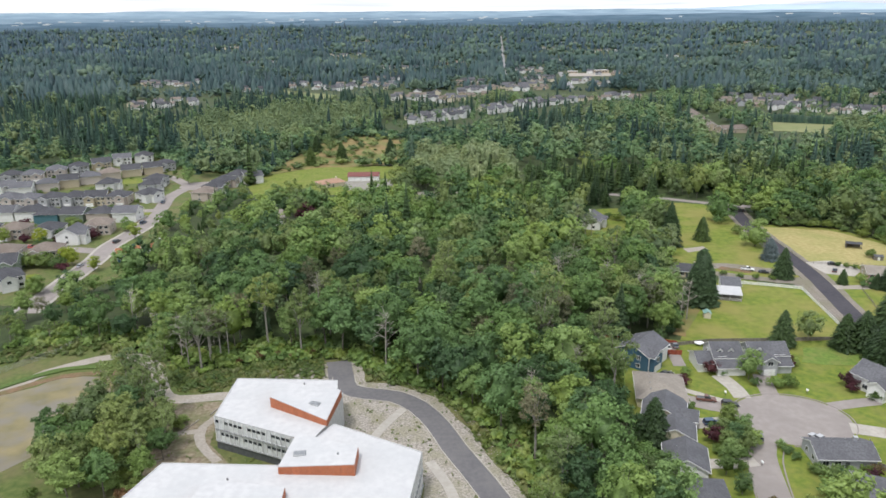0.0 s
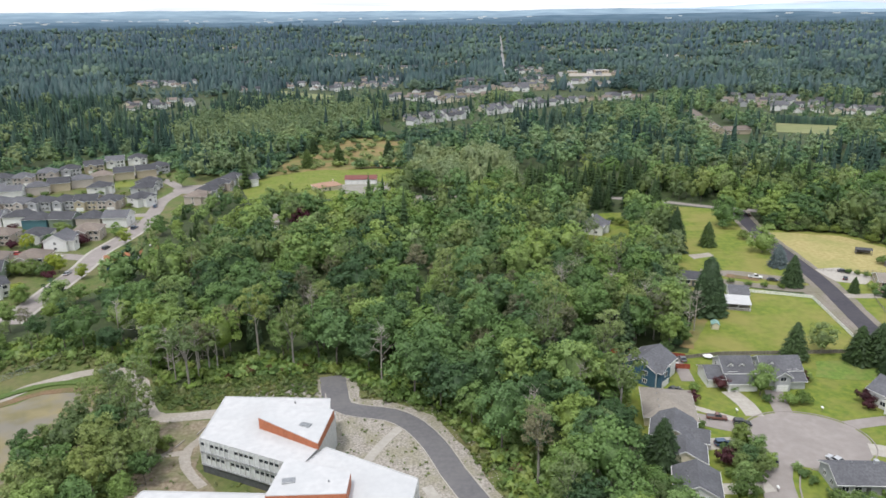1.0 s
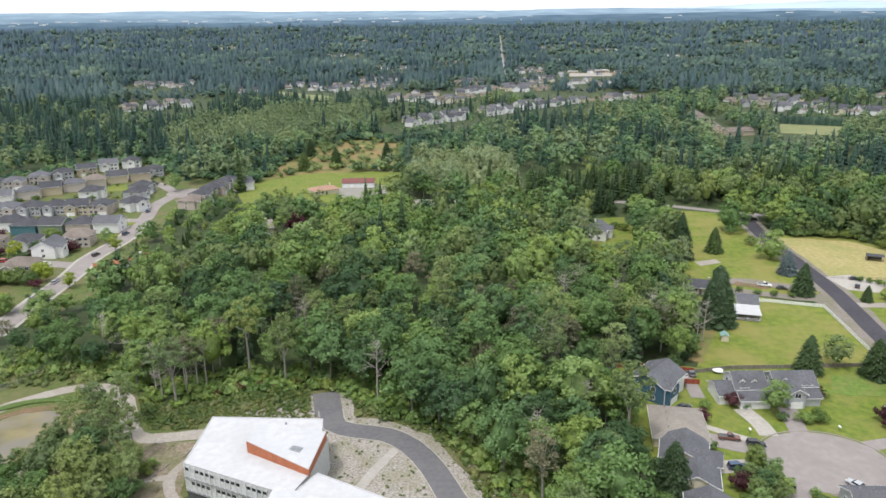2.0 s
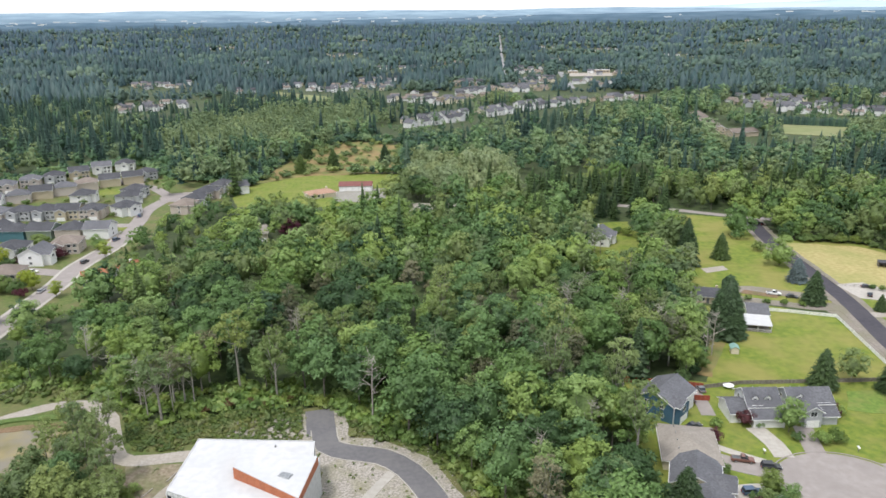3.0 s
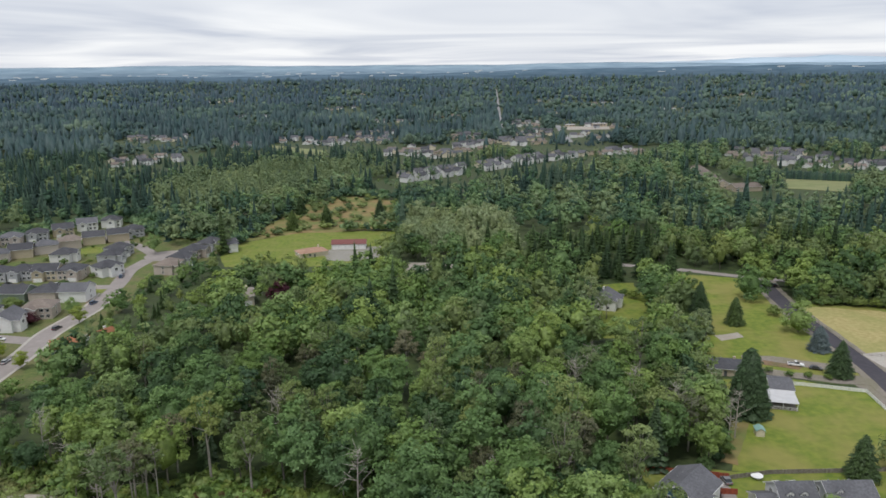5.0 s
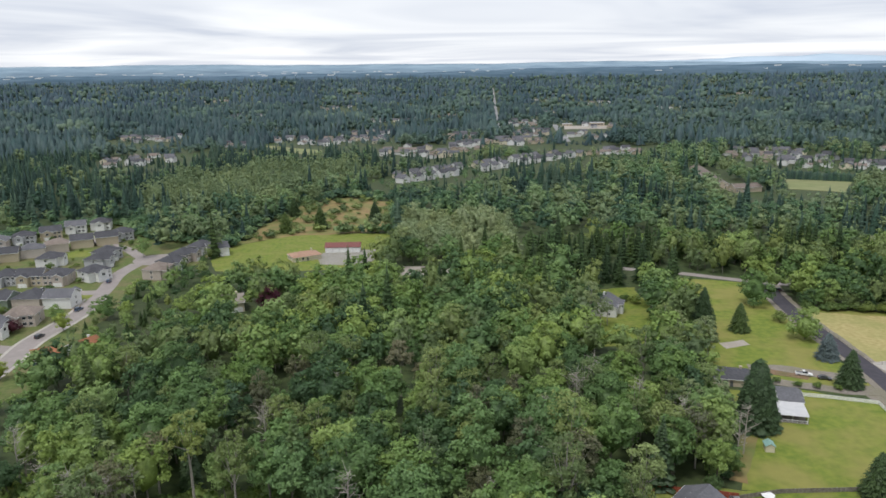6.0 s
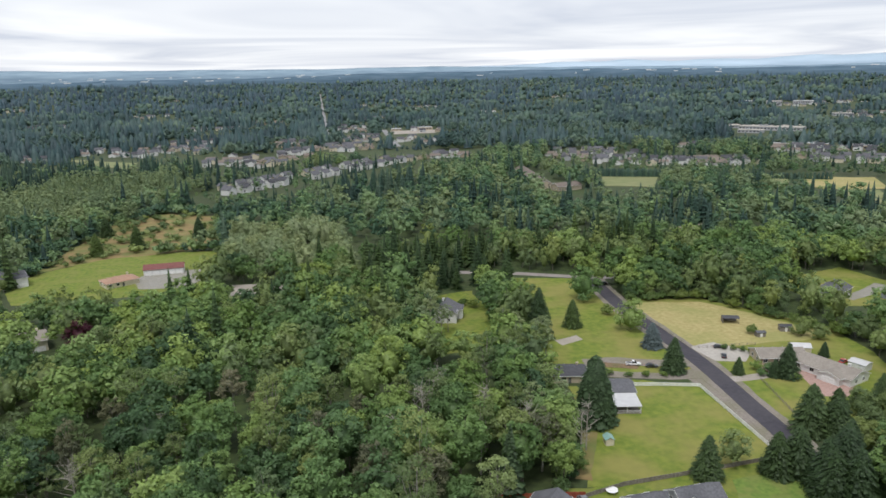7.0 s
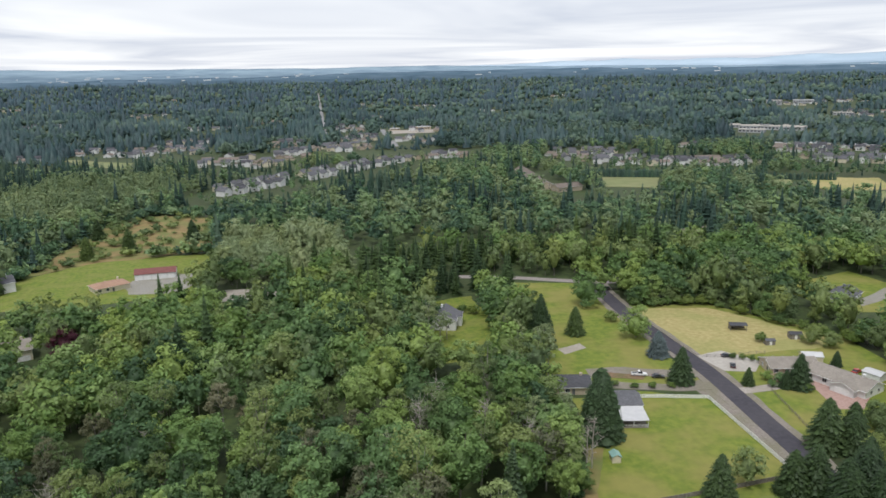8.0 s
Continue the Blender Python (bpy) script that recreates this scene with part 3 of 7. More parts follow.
area("estate_turning", [(-167 + 15 * math.cos(a), 467 + 13 * math.sin(a)) for a in np.linspace(0, 6.28, 25)[:-1]], M["old_asphalt"], "round asphalt turning circle", 0.105, "road", rough=0)
way("estate_street", [(-167, 324), (-190, 329), (-215, 333), (-250, 338)], 7.5, M["old_asphalt"], "pale estate street", 0.099)
way("estate_street", [(-178, 470), (-196, 492), (-212, 505), (-240, 520)], 7.0, M["old_asphalt"], "pale estate street", 0.098)
way("estate_street", [(-200, 496), (-236, 520), (-262, 500), (-290, 468), (-330, 460)], 7.0, M["old_asphalt"], "pale estate street", 0.096)
for off in (4.9, -4.9):
    way("kerb", [(-162, 248), (-164, 282), (-165, 310), (-168, 332), (-167, 350), (-166, 370), (-169, 392)], 1.4, M["concrete"], "pale concrete walk along an estate street", 0.14, "kerb", offset=off)
area("estate_lawn", [(-236, 470), (-214, 476), (-206, 492), (-228, 492)], M["yard"], "yellow-green estate back lawn", 0.07, rough=0.4)
area("estate_lawn", [(-182, 398), (-176, 386), (-172, 386), (-173, 398)], M["yard"], "green corner lawn at an estate street", 0.12, rough=0.2)
area("mulch_bed", [(-178, 384), (-171, 372), (-169, 374), (-173, 388)], M["mulch"], "red-brown mulch bed at a street corner", 0.13, rough=0.3)

# far openings
def far_area(name, pts, mat, label):
    return area(name, pts, mat, label, 0.3, rough=4, step=25)


far_area("playing_field", [(334, 752), (388, 730), (350, 668), (308, 690)], M["far_grass"], "flat green playing field behind a dark hedge")
far_area("playing_field", [(481, 694), (502, 686), (460, 630), (440, 634)], M["far_grass"], "green field strip behind trees")
far_area("pasture", [(510, 682), (580, 650), (535, 592), (478, 610)], M["hay"], "dry brown pasture behind trees")
far_area("pasture", [(496, 603), (522, 586), (476, 532), (452, 546)], M["far_grass"], "bright green pasture behind trees")
far_area("bare_lot", [(222, 1385), (302, 1385), (318, 1462), (226, 1470)], M["path"], "pale bare building lot among far houses")
way("far_street", [(220, 1500), (204, 1330), (188, 1150)], 10, M["worn_road"], "straight pale street among far houses", 0.4, step=60)
far_area("pasture", [(-272, 1155), (-172, 1070), (-160, 985), (-245, 1085)], M["far_grass"], "green pasture among far houses")
way("far_road", [(97, 1330), (108, 1516), (131, 1881), (159, 2348), (212, 3259)], 7.5, M["worn_road"], "straight pale road climbing through far woods", 0.5, step=60)
ramp_line = bpy.data.objects["far_road"].data
for v in ramp_line.vertices:
    v.co.z += float(land(v.co.x, v.co.y)) + 1.5

# far hills and mountains along the horizon
def ridge(name, radius, base, heights, mat, label, seed):
    """A long hill with an uneven crest, far off."""
    th = np.linspace(radians(-75), radians(80), 240)
    rng = np.random.default_rng(seed)
    crest = np.interp(np.degrees(th), [h[0] for h in heights], [h[1] for h in heights])
    for k, amp in ((9, 5.0), (23, 3.0), (61, 1.6), (140, 0.9)):
        crest = crest + amp * np.sin(k * th + rng.uniform(0, 6)) * rng.uniform(0.6, 1.2)
    rows = []
    for f, dr in ((0.0, -30), (0.4, -14), (0.75, -6), (1.0, 0), (0.0, 30)):
        z = base + (np.maximum(crest, base + 2) - base) * f
        rows.append(np.stack([(radius + dr) * np.sin(th), (radius + dr) * np.cos(th), z], -1))
    v = np.concatenate(rows)
    n = len(th)
    i, j = np.meshgrid(np.arange(4), np.arange(n - 1), indexing="ij")
    f = np.stack([i * n + j, i * n + j + 1, (i + 1) * n + j + 1, (i + 1) * n + j], -1).reshape(-1, 4)
    return tagged(raw(name, v, f, [mat], smooth=True), label, "hill", kind="structure")


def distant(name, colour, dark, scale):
    """Far land: the air's haze is painted into its colour, and it glows palely."""
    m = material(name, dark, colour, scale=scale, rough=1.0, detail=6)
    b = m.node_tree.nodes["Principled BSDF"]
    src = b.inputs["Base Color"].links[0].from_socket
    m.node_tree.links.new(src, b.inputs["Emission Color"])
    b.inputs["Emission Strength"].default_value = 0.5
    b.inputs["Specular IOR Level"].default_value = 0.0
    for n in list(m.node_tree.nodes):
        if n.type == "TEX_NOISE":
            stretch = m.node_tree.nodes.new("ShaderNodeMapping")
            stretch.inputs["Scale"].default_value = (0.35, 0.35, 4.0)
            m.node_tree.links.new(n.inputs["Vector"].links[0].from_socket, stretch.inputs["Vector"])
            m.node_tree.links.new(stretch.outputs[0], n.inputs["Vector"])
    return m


# blue tones and glow of these ridges imitate haze
ridge("backdrop_hill", 4740, 0, [(-75, 100), (-33, 104), (-20, 102), (0, 104), (8, 112), (16, 124), (25, 126), (31, 122), (36, 112), (45, 110), (80, 105)], distant("hazed_wooded_hill", (0.095, 0.138, 0.180), (0.060, 0.098, 0.135), 0.02), "dark wooded hills in the distance, haze painted in blue-green", 3)
ridge("backdrop_hill", 4800, 0, [(-75, 160), (-33, 162), (-20, 159), (-8, 160), (2, 159), (10, 155), (18, 142), (25, 132), (45, 128), (80, 128)], distant("haze_painted_hill", (0.215, 0.285, 0.345), (0.155, 0.215, 0.275), 0.02), "hills painted pale blue as haze", 5)
ridge("backdrop_mountain", 4870, 0, [(-75, 100), (0, 118), (12, 138), (16, 152), (20, 160), (23, 170), (25, 164), (27, 174), (30, 165), (33, 176), (36, 172), (39, 182), (42, 176), (44, 182), (48, 170), (80, 160)], distant("mountain_painted_haze", (0.36, 0.44, 0.52), (0.31, 0.39, 0.47), 0.01), "mountains on the horizon, painted faint blue as haze", 9)
town = bmesh.new()
for k in range(70):
    a = radians(random.choice((random.uniform(-34, 6), random.uniform(-34, 50))))
    r = 4700
    w, hgt, z0 = random.uniform(8, 46), random.uniform(2.5, 5.5), random.uniform(92, 118)
    made = bmesh.ops.create_cube(town, size=1, matrix=Matrix.Translation((r * math.sin(a), r * math.cos(a), z0)) @ Matrix.Rotation(-a, 4, "Z") @ Matrix.Diagonal((w, 6, hgt, 1)))
tagged(part("backdrop_town", town, M["white"]), "pale specks of far valley buildings", "buildings", kind="structure")

# far settlements: centre, half sizes, turn, how many houses
CLUSTERS = [
    (-45, 1020, 40, 55, 0, 14), (-10, 985, 25, 30, 0, 7), (32, 1090, 22, 70, 0, 12), (30, 1250, 35, 40, 0, 8), (110, 1150, 45, 45, 0, 18), (150, 1290, 35, 60, 0, 12), (230, 1230, 30, 60, 0, 8),
    (-255, 1225, 30, 30, 0, 4), (-150, 1190, 75, 60, 0, 22), (-140, 1330, 50, 60, 0, 8), (405, 925, 60, 60, -10, 22), (425, 838, 55, 24, -25, 14), (505, 815, 50, 30, -25, 18), (240, 1000, 30, 22, 0, 6),
    (-375, 960, 60, 60, 0, 12), (-490, 1270, 70, 45, 0, 12), (700, 870, 70, 40, -40, 22), (650, 780, 50, 25, -40, 12), (1320, 1450, 90, 120, -40, 18), (-620, 900, 60, 30, 0, 8),
    (300, 1440, 60, 30, 0, 6), (330, 2500, 60, 40, 0, 7), (450, 2300, 70, 40, 0, 7), (-300, 2200, 80, 50, 0, 9), (1000, 2600, 120, 50, 0, 9), (-120, 1660, 60, 30, 0, 6), (0, 1820, 60, 40, 0, 10), (160, 1540, 30, 90, 0, 8),
    (-370, 3050, 70, 30, 0, 6), (455, 2750, 60, 30, 0, 6), (1400, 1810, 90, 40, 0, 10), (1630, 1860, 90, 40, 0, 10), (-323, 1150, 30, 15, 0, 4), (-800, 2600, 80, 40, 0, 8), (250, 1850, 50, 30, 0, 5), (-520, 1900, 60, 30, 0, 5), (620, 2000, 60, 30, 0, 6), (568, 990, 18, 18, 0, 3)]
ROWS_OF_HOUSES = [([(-46, 752), (6, 800), (61, 856), (122, 916), (165, 957)], 2), ([(165, 957), (200, 985), (255, 975)], 1)]


def built_up(x, y):
    """1 where houses stand, and a little in front of them."""
    hit = np.zeros(np.shape(x))
    for cx, cy, rx, ry, turn, _ in CLUSTERS:
        a = radians(turn)
        d = np.hypot(cx, cy)
        for back, amount in ((0, 1.0), (0.05 * d, 0.9), (0.09 * d, 0.7), (0.13 * d, 0.4)):
            u, v = x - cx * (1 - back / d), y - cy * (1 - back / d)
            hit = np.maximum(hit, amount * (((u * math.cos(a) + v * math.sin(a)) / rx) ** 2 + ((-u * math.sin(a) + v * math.cos(a)) / ry) ** 2 < 1.1))
    for line, _ in ROWS_OF_HOUSES:
        for (x0, y0), (x1, y1) in zip(line, line[1:]):
            for back in (0.0, 0.06, 0.11):
                ax, ay, bx, by = x0 * (1 - back), y0 * (1 - back), x1 * (1 - back), y1 * (1 - back)
                t = np.clip(((x - ax) * (bx - ax) + (y - ay) * (by - ay)) / ((bx - ax) ** 2 + (by - ay) ** 2), 0, 1)
                hit = np.maximum(hit, 0.85 * (np.hypot(x - ax - t * (bx - ax), y - ay - t * (by - ay)) < 28))
    return hit

# ---- houses ----


def extrude(bm, outline, y0, y1, m):
    """An outline in x and z drawn out along y, laid by m."""
    a, b = [bm.verts.new(m @ Vector((x, y0, z))) for x, z in outline], [bm.verts.new(m @ Vector((x, y1, z))) for x, z in outline]
    n = len(outline)
    faces = [bm.faces.new(a), bm.faces.new(b[::-1])]
    for i in range(n):
        faces.append(bm.faces.new((a[(i + 1) % n], a[i], b[i], b[(i + 1) % n])))
    bmesh.ops.recalc_face_normals(bm, faces=faces)


def gable_roof(bm, w, y0, y1, eave, rise, m, over=0.45, thick=0.2):
    slope = rise / (w / 2)
    e = w / 2 + over
    ze = eave - over * slope
    extrude(bm, [(-e, ze), (0, eave + rise), (e, ze), (e, ze + thick), (0, eave + rise + thick), (-e, ze + thick)], y0 - over, y1 + over, m)


def gable_trim(bm, w, y0, y1, eave, rise, m, over=0.45):
    """White boards along the gable's edges and gutters along the eaves."""
    slope = rise / (w / 2)
    e = w / 2 + over
    ze = eave - over * slope
    for y in (y0 - over - 0.04, y1 + over):
        extrude(bm, [(-e, ze - 0.12), (0, eave + rise - 0.12), (e, ze - 0.12), (e, ze + 0.16), (0, eave + rise + 0.16), (-e, ze + 0.16)], y, y + 0.04, m)
    for s in (-1, 1):
        extrude(bm, [(s * e, ze - 0.02), (s * (e + 0.12), ze - 0.02), (s * (e + 0.12), ze + 0.12), (s * e, ze + 0.12)], y0 - over, y1 + over, m)


def gable_body(bm, w, y0, y1, eave, rise, m):
    extrude(bm, [(-w / 2, -0.3), (w / 2, -0.3), (w / 2, eave), (0, eave + rise - 0.02), (-w / 2, eave)], y0, y1, m)


def hip_roof(bm, w, y0, y1, eave, rise, m, over=0.45, thick=0.18):
    e = w / 2 + over
    q = [(-e, y0 - over), (e, y0 - over), (e, y1 + over), (-e, y1 + over)]
    low = [bm.verts.new(m @ Vector((x, y, eave - 0.1))) for x, y in q]
    up = [bm.verts.new(m @ Vector((x, y, eave - 0.1 + thick))) for x, y in q]
    run = min(e, (y1 - y0) / 2)
    r0, r1 = (bm.verts.new(m @ Vector((0, y, eave + rise))) for y in (y0 - over + run, y1 + over - run))
    faces = [bm.faces.new(low[::-1])] + [bm.faces.new((low[i], low[(i + 1) % 4], up[(i + 1) % 4], up[i])) for i in range(4)]
    faces += [bm.faces.new((up[0], up[1], r0)), bm.faces.new((up[1], up[2], r1, r0)), bm.faces.new((up[2], up[3], r1)), bm.faces.new((up[3], up[0], r0, r1))]
    bmesh.ops.recalc_face_normals(bm, faces=faces)


TURN_X = Matrix.Rotation(radians(90), 4, "Z")


def window_at(parent, m, w, h, simple=False):
    """A window lying in the plane y = 0 of m, looking along -y: frame, sill and pane."""
    bm = bmesh.new()
    t = 0.10
    for x0, z0, x1, z1 in ((-w / 2 - t, -t, -w / 2, h + t), (w / 2, -t, w / 2 + t, h + t), (-w / 2, h, w / 2, h + t), (-w / 2, -t, w / 2, 0), (-0.03, 0, 0.03, h)):
        box(bm, x0, -0.07, z0, x1, 0.03, z1)
    bmesh.ops.transform(bm, matrix=m, verts=bm.verts)
    win = part("window", bm, M["white"], parent)
    bm = bmesh.new()
    box(bm, -w / 2, -0.025, 0, w / 2, 0.02, h)
    bmesh.ops.transform(bm, matrix=m, verts=bm.verts)
    part("pane", bm, M["glass"], win, "dark reflecting pane")
    return win


def garage_at(parent, m, w, h):
    bm = bmesh.new()
    for k in range(4):
        box(bm, -w / 2, -0.06, h * k / 4 + 0.02, w / 2, 0.02, h * (k + 1) / 4 - 0.02, 0.02)
    bmesh.ops.transform(bm, matrix=m, verts=bm.verts)
    return part("garage_door", bm, M["white"], parent, "white sectional garage door")


def house(label, x, y, turn, w, d, eave, rise, wall, roof, wing=None, hip=False, dormers=0, windows=True, chimney=True, vents=3, garage=True, group="", z=0.0, annex=(), facing=None):
    """A house. Its ridge runs along its own x, its front looks along -y. wing: width, length and offset of a gable towards the front."""
    ob = new("house")
    ob.matrix_basis = pose(x, y, z, 0, 0, turn)
    tagged(ob, label, "house", group)
    wm, rm = WALLS[wall], ROOFS[roof]
    I = Matrix.Identity(4)
    bm = bmesh.new()
    if hip:
        extrude(bm, [(-d / 2, -0.3), (d / 2, -0.3), (d / 2, eave), (-d / 2, eave)], -w / 2, w / 2, TURN_X)
    else:
        gable_body(bm, d, -w / 2, w / 2, eave, rise, TURN_X)
    part("wall", bm, wm, ob)
    bm, tr = bmesh.new(), bmesh.new()
    if hip:
        hip_roof(bm, d, -w / 2, w / 2, eave, rise, TURN_X)
        box(tr, -w / 2 - 0.55, -d / 2 - 0.55, eave - 0.16, w / 2 + 0.55, d / 2 + 0.55, eave - 0.12)
    else:
        gable_roof(bm, d, -w / 2, w / 2, eave, rise, TURN_X)
        gable_trim(tr, d, -w / 2, w / 2, eave, rise, TURN_X)
    part("roof", bm, rm, ob)
    part("trim", tr, M["white"], ob, "white eaves boards")
    for aw, ad, ax_, ay_, ae, ar in annex:
        m = Matrix.Translation((ax_, ay_, 0)) @ TURN_X
        bm, br, bt = bmesh.new(), bmesh.new(), bmesh.new()
        gable_body(bm, ad, -aw / 2, aw / 2, ae, ar, m)
        gable_roof(br, ad, -aw / 2, aw / 2, ae, ar, m)
        gable_trim(bt, ad, -aw / 2, aw / 2, ae, ar, m)
        part("wall", bm, wm, ob)
        part("roof", br, rm, ob)
        part("trim", bt, M["white"], ob, "white eaves boards")
    front = -d / 2
    if facing:
        bm = bmesh.new()
        box(bm, -w / 2 + 0.05, front - 0.03, -0.2, w / 2 - 0.05, front + 0.1, eave - 0.05)
        part("front_cladding", bm, WALLS[facing], ob, "white clad front")
    if wing:
        ww, wl, off = wing
        wz, wr = min(eave, 5.4), rise * ww / d * 1.0
        m = Matrix.Translation((off, 0, 0))
        bm = bmesh.new()
        gable_body(bm, ww, -d / 2 - wl, 0, wz - 0.03, wr, m)
        part("wall", bm, wm, ob)
        bm, tr = bmesh.new(), bmesh.new()
        gable_roof(bm, ww, -d / 2 - wl, 0, wz - 0.03, wr, m)
        gable_trim(tr, ww, -d / 2 - wl, 0, wz - 0.03, wr, m)
        part("roof", bm, rm, ob)
        part("trim", tr, M["white"], ob, "white eaves boards")
        if garage:
            garage_at(ob, Matrix.Translation((off, front - wl, 0)), min(4.8, ww - 1.2), 2.2)
        if wz > 4.5 and windows:
            window_at(ob, Matrix.Translation((off, front - wl, 3.4)), 1.6, 1.3)
    elif garage:
        garage_at(ob, Matrix.Translation((w / 4, front, 0)), min(4.8, w / 2 - 1), 2.2)
    bm = bmesh.new()
    box(bm, -0.5, front - 0.06, 0, 0.5, front + 0.03, 2.1)
    part("door", bm, M["base"], ob, "dark front door")
    if windows:
        free = [-w / 2 + 1.8, -w / 6] if not wing or wing[2] > 0 else [w / 2 - 1.8, w / 6]
        for fl in ([1.0, 3.6] if eave > 4.5 else [1.0]):
            for fx in free:
                window_at(ob, Matrix.Translation((fx, front, fl)), 1.5, 1.3)
            for fy in (-d / 5, d / 5) if windows is True else (0,):
                for s in (-1, 1):
                    window_at(ob, Matrix.Translation((s * w / 2, fy, fl)) @ Matrix.Rotation(radians(90 * s), 4, "Z"), 1.2, 1.2)
            for fx in (-w / 4, w / 4) if windows is True else ():
                window_at(ob, Matrix.Translation((fx, d / 2, fl)) @ Matrix.Rotation(radians(180), 4, "Z"), 1.5, 1.3)
    for k in range(dormers):
        fx = -w / 4 + k * w / 2.6
        m = Matrix.Translation((fx, 0, 0))
        bm, br = bmesh.new(), bmesh.new()
        ze = eave + rise * 0.55
        gable_body(bm, 1.9, -d * 0.34, -d * 0.05, ze, 0.8, m)
        gable_roof(br, 1.9, -d * 0.34, -d * 0.05, ze, 0.8, m, 0.2, 0.12)
        part("dormer", bm, M["white"], ob, "small white dormer")
        part("dormer_roof", br, rm, ob)
        window_at(ob, Matrix.Translation((fx, -d * 0.34, ze - 1.0)), 0.8, 0.9)
    if chimney:
        bm = bmesh.new()
        box(bm, w * 0.28 - 0.4, d * 0.12 - 0.4, eave, w * 0.28 + 0.4, d * 0.12 + 0.4, eave + rise + 0.6, 0.04)
        box(bm, w * 0.28 - 0.5, d * 0.12 - 0.5, eave + rise + 0.6, w * 0.28 + 0.5, d * 0.12 + 0.5, eave + rise + 0.75)
        part("chimney", bm, wm, ob)
    for k in range(vents):
        fx = -w * 0.3 + k * w * 0.22
        zz = eave + rise * 0.5
        bm = bmesh.new()
        bmesh.ops.create_cone(bm, cap_ends=True, segments=6, radius1=0.13, radius2=0.13, depth=0.9, matrix=Matrix.Translation((fx, d * 0.22, zz + 0.2)))
        part("vent_pipe", bm, M["metal"], ob)
    return ob


# round the cul-de-sac
CUL = "houses round the cul-de-sac"
house("two-storey deep blue house with grey shingle roof", 61.3, 207, 48, 13, 11.2, 5.4, 2.7, "blue", "grey", wing=(5.5, 1.5, -3), chimney=False, facing="white", group=CUL)
house("grey house with dark roof and two white dormers", 86.0, 204.6, 1, 8.8, 9.6, 4.7, 3.0, "white", "grey", dormers=2, chimney=False, group=CUL, annex=((5.2, 8.6, -6.6, -1.0, 3.0, 2.0), (8.4, 5.2, 0.2, -5.4, 2.8, 1.3)), garage=False)
house("two-storey house with dark roof and front gables", 99.2, 205.2, 1, 11.6, 8.4, 4.8, 2.6, "grey", "grey", wing=(4.6, 4.4, -1.6), chimney=False, dormers=1, group=CUL, annex=((7.0, 5.4, 2.2, -4.6, 2.8, 1.4),))
house("low house with broad pale tan hip roof", 61, 185, 80, 16, 13.5, 2.9, 2.5, "cream", "tan", hip=True, vents=4, chimney=False, group=CUL)
house("low cream house with grey stepped gable roof", 59, 173, 72, 10.5, 11, 2.9, 2.5, "cream", "grey", wing=(6, 3, -2), chimney=False, group=CUL)
house("low cream house with grey gable roof", 58.5, 162, 74, 7.5, 10, 2.9, 2.4, "cream", "grey", garage=True, chimney=False, group=CUL)
house("low white house with charcoal gable roof", 57.5, 149.5, 76, 10, 10, 3.0, 2.5, "white", "grey", chimney=False, group=CUL)
house("house with broad grey shingle roof", 57, 134, 84, 13, 10.5, 3.2, 2.5, "grey", "grey", hip=True, chimney=False, group=CUL)
house("long pale grey house with grey roof", 96.5, 153, -2, 14, 9.0, 3.0, 2.0, "grey", "grey", garage=False, vents=5, group=CUL)
house("grey-roofed house with teal gable", 96.5, 134.5, -25, 12, 11, 4.2, 2.6, "teal", "grey", group=CUL)
house("white house with grey roof at the lawn's edge", 127, 187, -62, 14, 11, 4.4, 2.8, "white", "grey", wing=(5, 2, 2), group=CUL)
house("dark-roofed house beside the turning circle", 122, 146, 15, 14, 10, 3.2, 2.3, "slate", "dark", group=CUL)

# along the fresh road
house("small white house with grey roof and white porch", 113.0, 271.8, -14, 7.0, 10.5, 2.9, 1.4, "white", "grey", garage=False, vents=1, chimney=False)
house("low house with dark roof behind a conical tree", 101, 289, -14, 12, 10, 2.8, 1.7, "tan", "dark", garage=False, vents=2)
house("low tan house with broad brown-grey roof", 182.5, 283, -14, 17, 10, 2.8, 2.0, "tan", "tan", garage=False)
house("wing of a low house with brown-grey roof and garage", 191.5, 267, -72, 21, 11, 2.8, 2.0, "white", "tan", wing=(8, 2.5, 4))
house("white house with grey roof behind trees", 74, 363, 70, 13, 11, 4.6, 3, "white", "grey", wing=(5, 2, 2))
house("grey-roofed farmhouse behind a hedge", 260, 344, 30, 16, 11, 3.6, 2.4, "slate", "grey")
house("small slate-roofed outbuilding beside a drive", 285, 333, 30, 12, 9, 3, 2, "slate", "dark", windows=False)
house("low brown house among trees", 272, 486, 10, 20, 10, 3, 2, "tan", "brown")
house("low house with salmon shingle roof beside a barn", -80.5, 465, 30, 17, 11, 2.8, 2.0, "cream", "salmon", hip=True, garage=False)
house("small grey house among willows", -12, 486, 40, 10, 8, 3, 2, "grey", "dark")
house("pale house with grey roof at the wood's edge", -98, 373, 20, 13, 11, 4.6, 2.6, "cream", "tan")
house("grey house at the estate's edge", -136, 478, 28, 12, 13, 5.2, 2.4, "white", "grey")


house("long row of joined townhouses with brown-grey roof", 258.5, 752, 82, 118, 13, 4.6, 3.0, "tan", "brown", garage=False, chimney=False, vents=4)
house("joined townhouses with brown-grey roof among trees", 266, 683, 12, 26, 12, 4.2, 2.8, "tan", "brown", garage=False, chimney=False, vents=1)


